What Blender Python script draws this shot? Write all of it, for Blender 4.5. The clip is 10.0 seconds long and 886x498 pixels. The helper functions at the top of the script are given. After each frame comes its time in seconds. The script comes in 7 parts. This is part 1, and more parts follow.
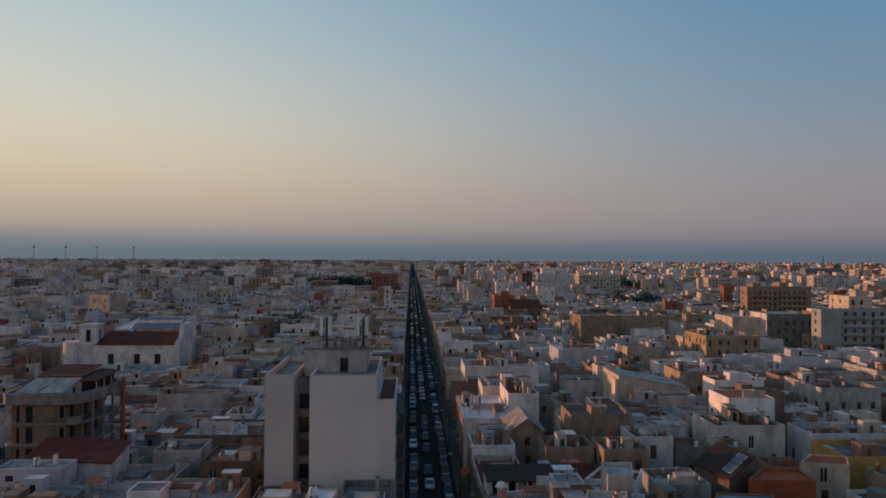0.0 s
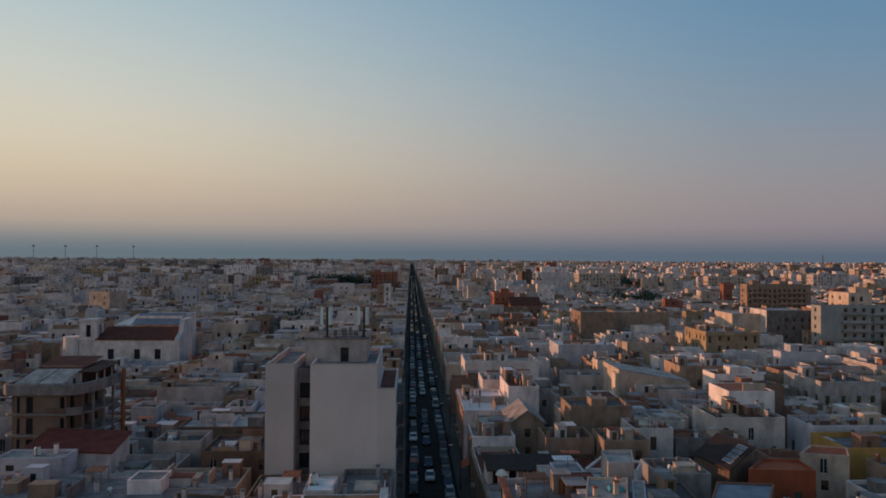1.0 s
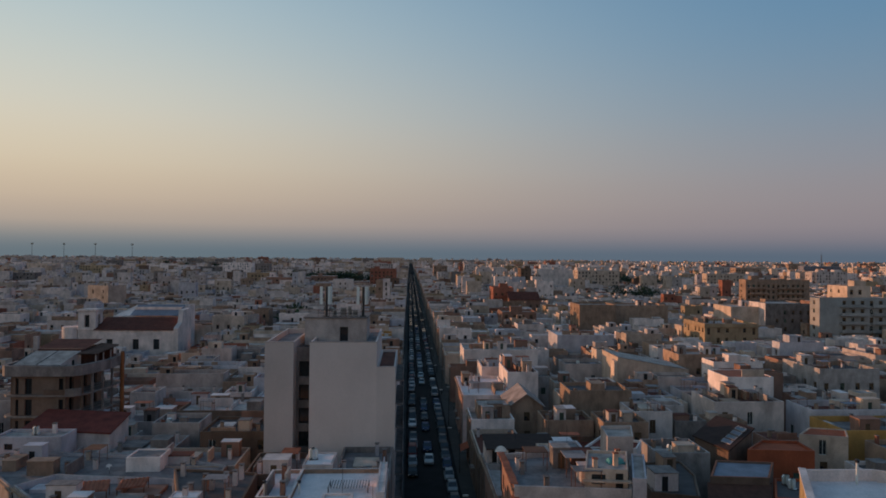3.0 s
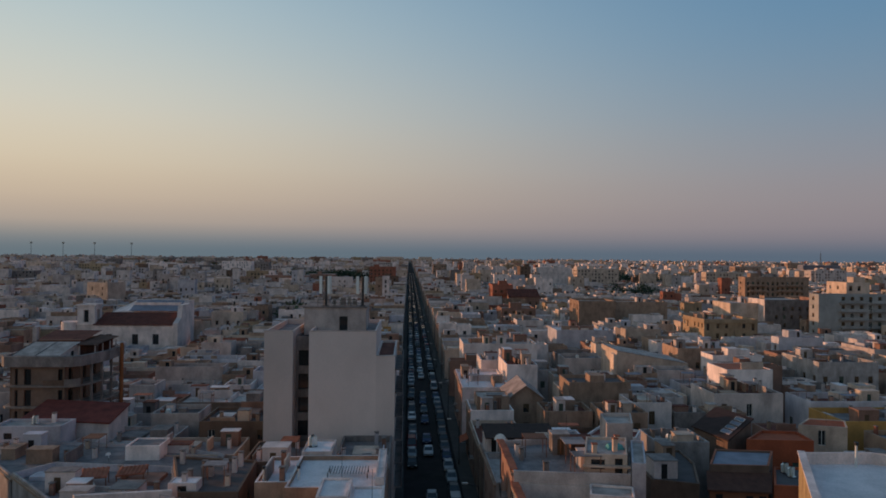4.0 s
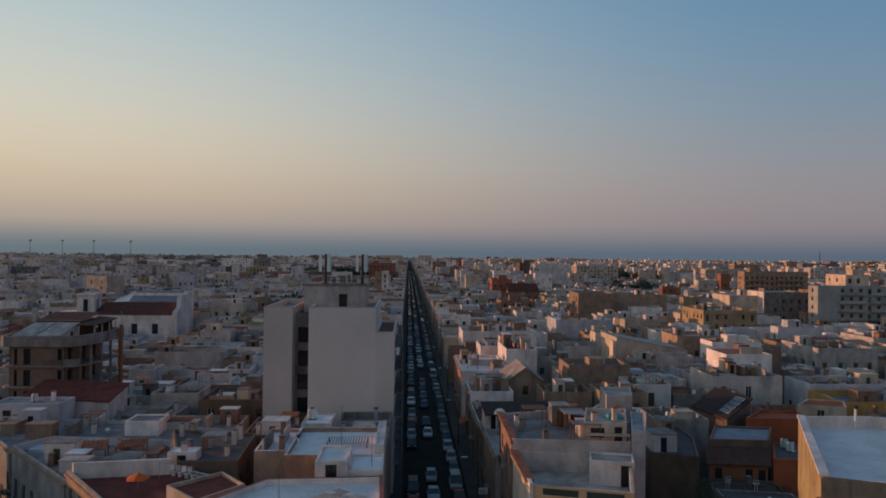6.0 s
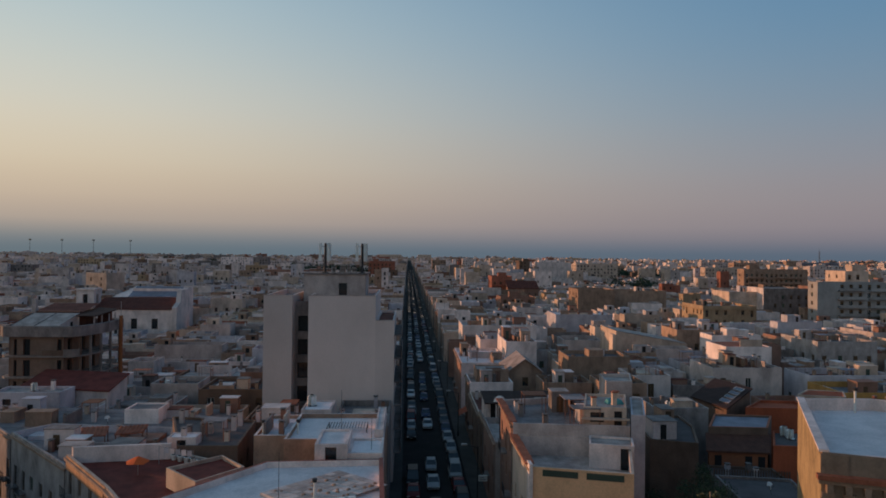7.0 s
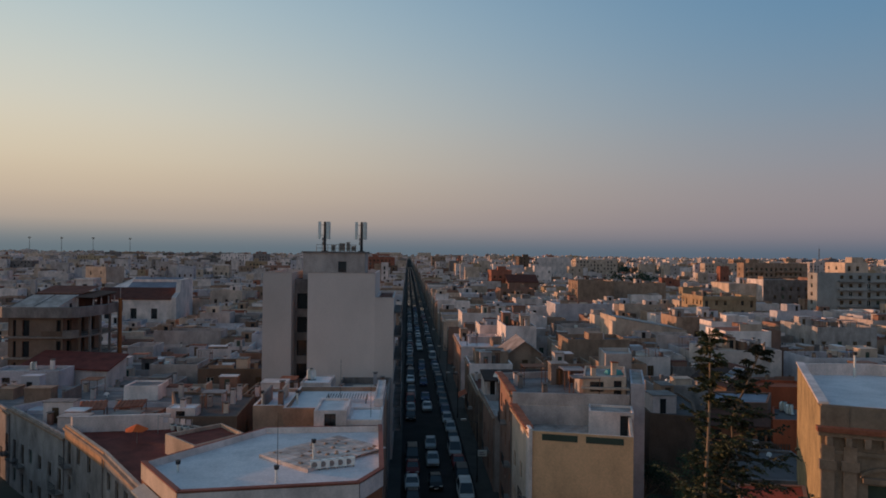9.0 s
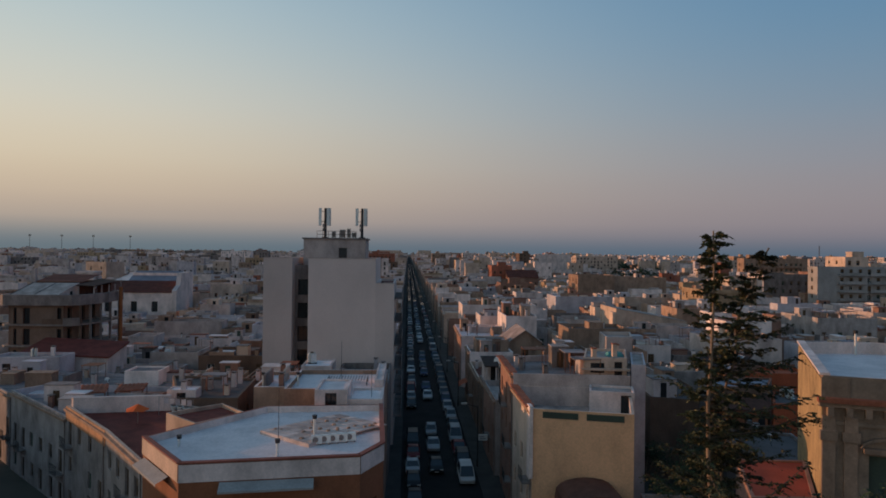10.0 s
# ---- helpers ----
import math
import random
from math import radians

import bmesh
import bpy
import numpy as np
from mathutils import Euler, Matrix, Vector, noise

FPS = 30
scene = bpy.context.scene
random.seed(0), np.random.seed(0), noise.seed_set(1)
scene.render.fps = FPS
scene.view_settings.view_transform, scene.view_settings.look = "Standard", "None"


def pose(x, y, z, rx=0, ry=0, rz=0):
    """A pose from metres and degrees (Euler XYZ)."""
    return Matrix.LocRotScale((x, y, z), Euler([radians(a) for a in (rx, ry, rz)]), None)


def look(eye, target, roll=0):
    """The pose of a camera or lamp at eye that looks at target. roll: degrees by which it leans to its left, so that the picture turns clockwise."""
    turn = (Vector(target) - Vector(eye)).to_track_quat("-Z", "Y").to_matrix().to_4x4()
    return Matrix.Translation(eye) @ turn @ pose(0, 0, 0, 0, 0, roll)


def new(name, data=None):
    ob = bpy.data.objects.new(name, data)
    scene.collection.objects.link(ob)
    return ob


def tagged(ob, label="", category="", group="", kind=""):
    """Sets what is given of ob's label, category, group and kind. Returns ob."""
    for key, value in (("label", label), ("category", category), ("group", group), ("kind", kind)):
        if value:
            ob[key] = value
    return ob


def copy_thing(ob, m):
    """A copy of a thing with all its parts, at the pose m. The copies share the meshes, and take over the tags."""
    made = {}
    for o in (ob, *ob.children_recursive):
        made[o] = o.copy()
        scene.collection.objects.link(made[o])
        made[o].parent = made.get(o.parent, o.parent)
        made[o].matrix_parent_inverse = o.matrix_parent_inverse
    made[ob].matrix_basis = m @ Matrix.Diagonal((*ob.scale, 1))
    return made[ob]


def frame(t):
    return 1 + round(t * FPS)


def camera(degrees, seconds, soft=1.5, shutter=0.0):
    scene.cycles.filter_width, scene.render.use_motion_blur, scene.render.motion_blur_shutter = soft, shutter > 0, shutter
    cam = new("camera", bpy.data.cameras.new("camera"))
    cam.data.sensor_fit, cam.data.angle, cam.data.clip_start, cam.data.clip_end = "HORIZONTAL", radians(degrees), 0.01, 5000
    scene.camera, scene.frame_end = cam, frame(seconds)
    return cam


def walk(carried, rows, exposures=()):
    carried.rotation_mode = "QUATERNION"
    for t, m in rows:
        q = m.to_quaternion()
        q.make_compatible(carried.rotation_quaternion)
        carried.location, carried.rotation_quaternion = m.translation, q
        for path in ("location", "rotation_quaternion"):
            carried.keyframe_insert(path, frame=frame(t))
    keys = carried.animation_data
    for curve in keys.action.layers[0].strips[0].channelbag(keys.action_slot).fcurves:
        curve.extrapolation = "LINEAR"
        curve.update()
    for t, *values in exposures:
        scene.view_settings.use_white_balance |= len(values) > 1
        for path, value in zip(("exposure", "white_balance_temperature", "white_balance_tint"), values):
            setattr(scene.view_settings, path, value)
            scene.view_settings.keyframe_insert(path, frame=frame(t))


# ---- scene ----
cam = camera(68.0, 10.0, soft=1.75)
METRES, EYE, TILT, LEAN, TURN = 15.5, 42.5, 0.5, -0.35, -2.78
ROWS = [
    (0.0, 0.0, 0.0, 0.0, -0.0, 0.0, -0.0),
    (0.5, -0.0034, -0.0033, -0.0459, -0.01, -0.01, -0.01),
    (1.0, -0.0065, -0.0042, -0.094, -0.02, -0.02, -0.04),
    (1.5, -0.0109, -0.0029, -0.1419, -0.04, -0.01, -0.07),
    (2.0, -0.0128, -0.0021, -0.1892, -0.06, -0.05, -0.095),
    (2.5, -0.0124, -0.002, -0.237, -0.09, -0.04, -0.125),
    (4.0, -0.0139, -0.0028, -0.3813, -0.17, -0.07, -0.185),
    (4.5, -0.012, -0.0011, -0.429, -0.2, -0.09, -0.205),
    (5.0, -0.0134, -0.0005, -0.4818, -0.21, -0.11, -0.215),
    (5.5, -0.0163, -0.002, -0.5343, -0.21, -0.1, -0.24),
    (7.0, -0.0171, -0.0044, -0.6898, -0.25, -0.11, -0.295),
    (7.5, -0.0144, -0.0037, -0.733, -0.26, -0.16, -0.28),
    (8.0, -0.0107, -0.004, -0.7801, -0.27, -0.16, -0.29),
    (8.5, -0.0111, -0.0018, -0.829, -0.28, -0.2, -0.275),
    (9.0, -0.0133, 0.0006, -0.8847, -0.27, -0.2, -0.275),
    (9.5, -0.0163, -0.0003, -0.9407, -0.26, -0.25, -0.28),
    (10.0, -0.0168, 0.0013, -0.9984, -0.26, -0.34, -0.29),
]
walk(cam, [(t, pose(0, 0, EYE, TILT, LEAN, TURN) @ pose(METRES * x, METRES * y, METRES * z, 90 + pitch, roll, yaw)) for t, x, y, z, yaw, pitch, roll in ROWS])

# ---- light ----
SUN_ELEV, SUN_AZ = 4.2, 291.0          # degrees; azimuth clockwise from +Y
sun_way = Vector((math.sin(radians(SUN_AZ)) * math.cos(radians(SUN_ELEV)), math.cos(radians(SUN_AZ)) * math.cos(radians(SUN_ELEV)), math.sin(radians(SUN_ELEV))))
sun = new("sun", bpy.data.lights.new("sun", "SUN"))
sun.data.energy, sun.data.angle, sun.data.color = 2.9, radians(0.6), (1.0, 0.53, 0.29)
sun.matrix_world = look((0, 0, 200), Vector((0, 0, 200)) - sun_way)

world = bpy.data.worlds.new("world")
scene.world = world
world.use_nodes = True
wn, wl = world.node_tree.nodes, world.node_tree.links
wn.clear()
sky = wn.new("ShaderNodeTexSky")
sky.sky_type, sky.sun_disc = "NISHITA", False
sky.sun_elevation, sky.sun_rotation = radians(SUN_ELEV), radians(SUN_AZ)
sky.air_density, sky.dust_density, sky.ozone_density = 1.0, 1.5, 1.5


def srgb(r, g, b):
    return tuple(((c / 255 + 0.055) / 1.055) ** 2.4 if c > 10 else c / 255 / 12.92 for c in (r, g, b)) + (1,)


def sky_ramp(stops):
    """Evening haze over the clear sky, by height: (sine of the elevation, colour)."""
    r = wn.new("ShaderNodeValToRGB")
    r.color_ramp.interpolation = "B_SPLINE"
    e = r.color_ramp.elements
    while len(e) < len(stops):
        e.new(0.5)
    for k, (z, c) in enumerate(stops):
        e[k].position, e[k].color = min(1.0, z * 1.6), srgb(*c)
    return r


SUNWARD = sky_ramp([(0.0, (104, 121, 131)), (0.012, (116, 129, 137)), (0.026, (148, 148, 147)), (0.042, (182, 168, 157)), (0.075, (206, 186, 165)), (0.125, (226, 209, 181)), (0.2, (224, 220, 204)), (0.3, (196, 211, 212)), (0.4, (172, 198, 211)), (0.6, (110, 150, 182))])
AWAY = sky_ramp([(0.0, (92, 108, 126)), (0.010, (106, 115, 131)), (0.024, (133, 129, 139)), (0.042, (147, 139, 146)), (0.075, (153, 145, 150)), (0.125, (149, 150, 159)), (0.2, (130, 151, 170)), (0.3, (105, 145, 177)), (0.4, (92, 136, 173)), (0.6, (64, 108, 152))])
where = wn.new("ShaderNodeTexCoord")
split = wn.new("ShaderNodeSeparateXYZ")
wl.new(where.outputs["Generated"], split.inputs[0])
high = wn.new("ShaderNodeMath")
high.operation, high.use_clamp = "MULTIPLY", True
high.inputs[1].default_value = 1.6
wl.new(split.outputs["Z"], high.inputs[0])
for r in (SUNWARD, AWAY):
    wl.new(high.outputs[0], r.inputs[0])
side = wn.new("ShaderNodeMapRange")
side.interpolation_type = "SMOOTHSTEP"
side.inputs["From Min"].default_value, side.inputs["From Max"].default_value = -0.62, 0.68
wl.new(split.outputs["X"], side.inputs["Value"])
blend = wn.new("ShaderNodeMix")
blend.data_type = "RGBA"
wl.new(side.outputs[0], blend.inputs["Factor"])
wl.new(SUNWARD.outputs[0], blend.inputs["A"])
wl.new(AWAY.outputs[0], blend.inputs["B"])
haze = wn.new("ShaderNodeBackground")
haze.inputs["Strength"].default_value = 0.945
wl.new(blend.outputs["Result"], haze.inputs["Color"])
back = wn.new("ShaderNodeBackground")
back.inputs["Strength"].default_value = 0.05
wl.new(sky.outputs[0], back.inputs["Color"])
both = wn.new("ShaderNodeMixShader")
both.inputs[0].default_value = 0.92
wout = wn.new("ShaderNodeOutputWorld")
wl.new(back.outputs[0], both.inputs[1])
wl.new(haze.outputs[0], both.inputs[2])
wl.new(both.outputs[0], wout.inputs["Surface"])
scene.view_settings.exposure = 0.0

# ---- materials ----


def material(name, colour, rough=0.9, metal=0.0, vary=0.12, stain=0.25, scale=0.35, bump=0.15, tint=0.06, spec=0.3, grain=6.0):
    """A weathered surface: broad stains, fine grain, bump, and a shift of tone from one object to the next."""
    colour = (min(0.85, colour[0] * 1.035), colour[1], colour[2] * 0.95)          # every colour tinted a little warmer to tune the overall tone
    m = bpy.data.materials.new(name)
    m.use_nodes = True
    n, l = m.node_tree.nodes, m.node_tree.links
    b = n["Principled BSDF"]
    b.inputs["Roughness"].default_value, b.inputs["Metallic"].default_value = rough, metal
    b.inputs["Specular IOR Level"].default_value = spec
    geo = n.new("ShaderNodeNewGeometry")
    info = n.new("ShaderNodeObjectInfo")
    big = n.new("ShaderNodeTexNoise")
    big.inputs["Scale"].default_value, big.inputs["Detail"].default_value = scale, 9.0
    big.inputs["Roughness"].default_value = 0.66
    fine = n.new("ShaderNodeTexNoise")
    fine.inputs["Scale"].default_value, fine.inputs["Detail"].default_value = grain, 4.0
    # streaks run down the walls
    squash = n.new("ShaderNodeVectorMath")
    squash.operation = "MULTIPLY"
    squash.inputs[1].default_value = (1.0, 1.0, 0.6)
    l.new(geo.outputs["Position"], squash.inputs[0])
    l.new(squash.outputs[0], big.inputs["Vector"])
    l.new(geo.outputs["Position"], fine.inputs["Vector"])
    ramp = n.new("ShaderNodeMapRange")
    ramp.inputs["From Min"].default_value, ramp.inputs["From Max"].default_value = 0.38, 0.68
    ramp.inputs["To Min"].default_value, ramp.inputs["To Max"].default_value = 1.0 + 0.35 * stain, 1.0 - 1.25 * stain
    l.new(big.outputs["Fac"], ramp.inputs["Value"])
    gr = n.new("ShaderNodeMapRange")
    gr.inputs["From Min"].default_value, gr.inputs["From Max"].default_value = 0.3, 0.7
    gr.inputs["To Min"].default_value, gr.inputs["To Max"].default_value = 1.0 - vary, 1.0 + vary * 0.5
    l.new(fine.outputs["Fac"], gr.inputs["Value"])
    mul = n.new("ShaderNodeMath")
    mul.operation = "MULTIPLY"
    l.new(ramp.outputs[0], mul.inputs[0])
    l.new(gr.outputs[0], mul.inputs[1])
    rnd = n.new("ShaderNodeMapRange")
    rnd.inputs["To Min"].default_value, rnd.inputs["To Max"].default_value = 1.0 - 2 * tint, 1.0 + tint
    l.new(info.outputs["Random"], rnd.inputs["Value"])
    mul2 = n.new("ShaderNodeMath")
    mul2.operation = "MULTIPLY"
    isl = n.new("ShaderNodeMapRange")
    isl.inputs["To Min"].default_value, isl.inputs["To Max"].default_value = 1.0 - 3 * tint, 1.0 + 1.5 * tint
    l.new(geo.outputs["Random Per Island"], isl.inputs["Value"])
    mul3 = n.new("ShaderNodeMath")
    mul3.operation = "MULTIPLY"
    l.new(rnd.outputs[0], mul3.inputs[0])
    l.new(isl.outputs[0], mul3.inputs[1])
    l.new(mul.outputs[0], mul2.inputs[0])
    l.new(mul3.outputs[0], mul2.inputs[1])
    hsv = n.new("ShaderNodeHueSaturation")
    hsv.inputs["Color"].default_value = (*colour, 1)
    l.new(mul2.outputs[0], hsv.inputs["Value"])
    l.new(hsv.outputs[0], b.inputs["Base Color"])
    if bump:
        bp = n.new("ShaderNodeBump")
        bp.inputs["Strength"].default_value, bp.inputs["Distance"].default_value = bump, 0.03
        l.new(fine.outputs["Fac"], bp.inputs["Height"])
        l.new(bp.outputs[0], b.inputs["Normal"])
    return m


WHITE = material("white_limewash", (0.794, 0.657, 0.628), stain=0.32)
PALE = material("pale_grey_render", (0.543, 0.445, 0.421), stain=0.35)
CREAM = material("cream_render", (0.60, 0.45, 0.365), stain=0.3)
TAN = material("tan_tufa", (0.375, 0.243, 0.178), stain=0.35, scale=0.5)
OCHRE = material("ochre_render", (0.42, 0.29, 0.185), stain=0.28)
ROSE = material("rose_render", (0.3, 0.165, 0.125), stain=0.28)
RED = material("brick_red_render", (0.33, 0.12, 0.08), stain=0.3)
GREY = material("raw_concrete", (0.251, 0.208, 0.197), stain=0.4, scale=0.6)
BROWN = material("brown_render", (0.182, 0.114, 0.084), stain=0.3)
ROOF_WHITE = material("white_roof_coating", (0.80, 0.69, 0.69), stain=0.15, scale=0.5)
ROOF_GREY = material("grey_bitumen_roof", (0.258, 0.223, 0.225), stain=0.4, scale=0.5)
ROOF_PALE = material("pale_stone_roof", (0.473, 0.38, 0.349), stain=0.4, scale=0.5)
ROOF_RED = material("terracotta_roof", (0.17, 0.05, 0.033), stain=0.35, scale=0.7)
ASPHALT = material("asphalt", (0.032, 0.031, 0.032), stain=0.3, scale=0.2, rough=0.95, spec=0.08)
PAVING = material("pavement_slabs", (0.05, 0.047, 0.045), stain=0.3)
EARTH = material("dry_ground", (0.085, 0.075, 0.06), stain=0.4, scale=0.05)
DARK = material("dark_opening", (0.02, 0.02, 0.022), stain=0.1, bump=0)
GLASS = material("window_glass", (0.03, 0.035, 0.04), rough=0.12, stain=0.1, bump=0, spec=0.6)
SHUTTER = material("green_shutter", (0.07, 0.09, 0.07), stain=0.2)
SHUTTER_B = material("brown_shutter", (0.12, 0.075, 0.045), stain=0.2)
METAL = material("galvanised_metal", (0.45, 0.46, 0.47), rough=0.45, metal=0.8, stain=0.2)
RUST = material("rusty_metal", (0.19, 0.08, 0.045), rough=0.8, stain=0.4)
PLASTIC_W = material("white_plastic", (0.72, 0.72, 0.70), rough=0.45, stain=0.1, bump=0)

SMOOTH_WHITE = material("smooth_white_render", (0.658, 0.543, 0.513), stain=0.10, vary=0.05, scale=0.12)
BURNT = material("burnt_orange_render", (0.30, 0.115, 0.06), stain=0.25)
RED_TRIM = material("dull_red_trim", (0.30, 0.10, 0.075), stain=0.2)
RED_BRIGHT = material("bright_red_render", (0.42, 0.10, 0.045), stain=0.25)
TERRACE_RED = material("red_terrace_paint", (0.40, 0.075, 0.04), stain=0.2)
TILE_RED = material("terracotta_tiles", (0.36, 0.12, 0.07), stain=0.3, scale=1.2)
ROOF_DARK = material("dark_bitumen_roof", (0.114, 0.094, 0.094), stain=0.3)
ROOF_BROWN = material("dark_brown_tiles", (0.13, 0.055, 0.038), stain=0.3, scale=0.9)
SLATE = material("slate_blue_sheet", (0.228, 0.228, 0.276), stain=0.25)
BLUE_WALL = material("pale_blue_limewash", (0.543, 0.495, 0.536), stain=0.28)
STONE = material("ochre_limestone", (0.28, 0.195, 0.145), stain=0.3, scale=0.8)
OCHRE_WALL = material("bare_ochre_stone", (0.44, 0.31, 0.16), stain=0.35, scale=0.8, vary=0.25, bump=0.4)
SLAB = material("pale_slabs", (0.648, 0.523, 0.48), stain=0.3, tint=0.12)
AWNING = material("grey_canvas", (0.33, 0.33, 0.33), stain=0.2)
UMBRELLA = material("orange_red_cloth", (0.75, 0.13, 0.03), stain=0.15)
RUSTY_ORANGE = material("rust_orange_paint", (0.36, 0.13, 0.05), stain=0.3)
ROOF_GLASS = material("roof_glazing", (0.17, 0.18, 0.2), rough=0.25, stain=0.15, bump=0, spec=0.5)
DARKMETAL = material("dark_metal", (0.05, 0.05, 0.055), rough=0.6, metal=0.3, stain=0.2)
LEAF = material("conifer_needles", (0.075, 0.075, 0.033), rough=0.7, stain=0.4, scale=1.5, tint=0.2)
LEAF_B = material("broad_leaves", (0.05, 0.075, 0.03), rough=0.7, stain=0.4, scale=1.0, tint=0.2)
LIMB = material("dark_twigs", (0.09, 0.07, 0.05), stain=0.3, scale=2.0)
END_WALL = material("yellow_beige_render", (0.68, 0.39, 0.225), stain=0.22, scale=0.3)
SIDE_GREY = material("weathered_grey_limewash", (0.36, 0.31, 0.30), stain=0.4, scale=0.5)
BLOCK_GREY = material("grey_block_render", (0.36, 0.335, 0.325), stain=0.2)
YELLOW = material("yellow_render", (0.55, 0.29, 0.09), stain=0.25)
BAY_BROWN = material("light_brown_plaster", (0.205, 0.138, 0.108), stain=0.25)
TERRACE_TILE = material("dark_red_terrace_tiles", (0.2, 0.042, 0.03), stain=0.35, scale=0.7)
SUNLIT_TAN = material("orange_tan_render", (0.50, 0.27, 0.15), stain=0.3, scale=0.7)
SLAB_GREY = material("pale_concrete_slab", (0.25, 0.205, 0.185), stain=0.3, scale=0.8)
UMBER = material("blackish_brown_tiles", (0.045, 0.024, 0.02), stain=0.3, scale=0.9)
BLUE_SHEET = material("pale_blue_sheet", (0.42, 0.45, 0.52), stain=0.2)
TURQUOISE = material("turquoise_plastic", (0.07, 0.27, 0.27), rough=0.5, stain=0.15)
BARK = material("grey_brown_bark", (0.26, 0.19, 0.14), stain=0.4, scale=2.0, bump=0.5)
RUBBER = material("tyre_rubber", (0.015, 0.015, 0.016), stain=0.1)
CARGLASS = material("car_glass", (0.02, 0.024, 0.03), rough=0.12, stain=0.05, bump=0, spec=0.5, vary=0.0)
LAMPGLASS = material("headlamp_glass", (0.6, 0.6, 0.58), rough=0.1, stain=0.0, bump=0, spec=0.6)
TAILGLASS = material("tail_lamp_glass", (0.3, 0.01, 0.01), rough=0.2, stain=0.0, bump=0)
PAINTS = [material("car_paint_" + n, c, rough=0.5, stain=0.2, bump=0, spec=0.2, vary=0.05) for n, c in (
    ("white", (0.52, 0.52, 0.52)), ("silver", (0.33, 0.33, 0.34)), ("grey", (0.09, 0.092, 0.095)), ("black", (0.02, 0.02, 0.022)), ("blue", (0.03, 0.05, 0.11)), ("red", (0.17, 0.02, 0.02)))]

# ---- mesh building ----


class Shape:
    """Vertices and faces of one mesh, with a material slot for each face."""

    def __init__(self):
        self.v, self.f, self.s, self.mats = [], [], [], []

    def slot(self, mat):
        if mat not in self.mats:
            self.mats.append(mat)
        return self.mats.index(mat)

    def face(self, pts, mat):
        i = len(self.v)
        self.v += [tuple(p) for p in pts]
        self.f.append(tuple(range(i, i + len(pts))))
        self.s.append(self.slot(mat))

    def box(self, x0, x1, y0, y1, z0, z1, mat, m=None):
        c = [Vector(p) for p in ((x0, y0, z0), (x1, y0, z0), (x1, y1, z0), (x0, y1, z0), (x0, y0, z1), (x1, y0, z1), (x1, y1, z1), (x0, y1, z1))]
        if m is not None:
            c = [m @ p for p in c]
        i, k = len(self.v), self.slot(mat)
        self.v += [tuple(p) for p in c]
        for q in ((0, 3, 2, 1), (4, 5, 6, 7), (0, 1, 5, 4), (1, 2, 6, 5), (2, 3, 7, 6), (3, 0, 4, 7)):
            self.f.append(tuple(i + a for a in q))
            self.s.append(k)

    def prism(self, poly, z0, z1, mat, bottom=False):
        n = len(poly)
        for i in range(n):
            a, b = poly[i], poly[(i + 1) % n]
            self.face(((*a, z0), (*b, z0), (*b, z1), (*a, z1)), mat)
        self.face([(*p, z1) for p in poly], mat)
        if bottom:
            self.face([(*p, z0) for p in reversed(poly)], mat)

    def tube(self, a, b, r0, r1, mat, sides=8, caps=True):
        a, b = Vector(a), Vector(b)
        d = (b - a).normalized()
        u = d.orthogonal().normalized()
        w = d.cross(u)
        ring = [(math.cos(2 * math.pi * k / sides), math.sin(2 * math.pi * k / sides)) for k in range(sides)]
        i, s = len(self.v), self.slot(mat)
        self.v += [tuple(a + (u * c + w * q) * r0) for c, q in ring] + [tuple(b + (u * c + w * q) * r1) for c, q in ring]
        for k in range(sides):
            j = (k + 1) % sides
            self.f.append((i + k, i + j, i + sides + j, i + sides + k))
            self.s.append(s)
        if caps:
            self.f.append(tuple(i + sides + k for k in range(sides)))
            self.s.append(s)
            self.f.append(tuple(i + sides - 1 - k for k in range(sides)))
            self.s.append(s)

    def pipe(self, pts, radii, mat, sides=8):
        """A bent tube in one piece."""
        pts = [Vector(p) for p in pts]
        u = (pts[1] - pts[0]).orthogonal().normalized()
        rings = []
        for k, p in enumerate(pts):
            d = (pts[min(k + 1, len(pts) - 1)] - pts[max(k - 1, 0)]).normalized()
            u = (u - d * u.dot(d)).normalized()
            w = d.cross(u)
            rings.append([tuple(p + (u * math.cos(6.28318 * i / sides) + w * math.sin(6.28318 * i / sides)) * radii[k]) for i in range(sides)])
        for a, c in zip(rings, rings[1:]):
            for i in range(sides):
                j = (i + 1) % sides
                self.face((a[i], a[j], c[j], c[i]), mat)

    def mesh(self, name):
        me = bpy.data.meshes.new(name)
        if self.v:          # weld corners that meet
            key = np.round(np.array(self.v, dtype=np.float64) * 2000).astype(np.int64)
            flat = (key[:, 0] * 73856093) ^ (key[:, 1] * 19349663) ^ (key[:, 2] * 83492791)
            _, first, back = np.unique(flat, return_index=True, return_inverse=True)
            back = back.reshape(-1).tolist()
            verts = [self.v[i] for i in first]
            faces, slots = [], []
            for f, s in zip(self.f, self.s):
                q = [back[i] for i in f]
                q = [a for k, a in enumerate(q) if a != q[k - 1]]
                if len(q) > 2 and len(set(q)) == len(q):
                    faces.append(q)
                    slots.append(s)
            self.v, self.f, self.s = verts, faces, slots
        me.from_pydata(self.v, [], self.f)
        for m in self.mats:
            me.materials.append(m)
        me.polygons.foreach_set("material_index", self.s)
        me.update()
        return me


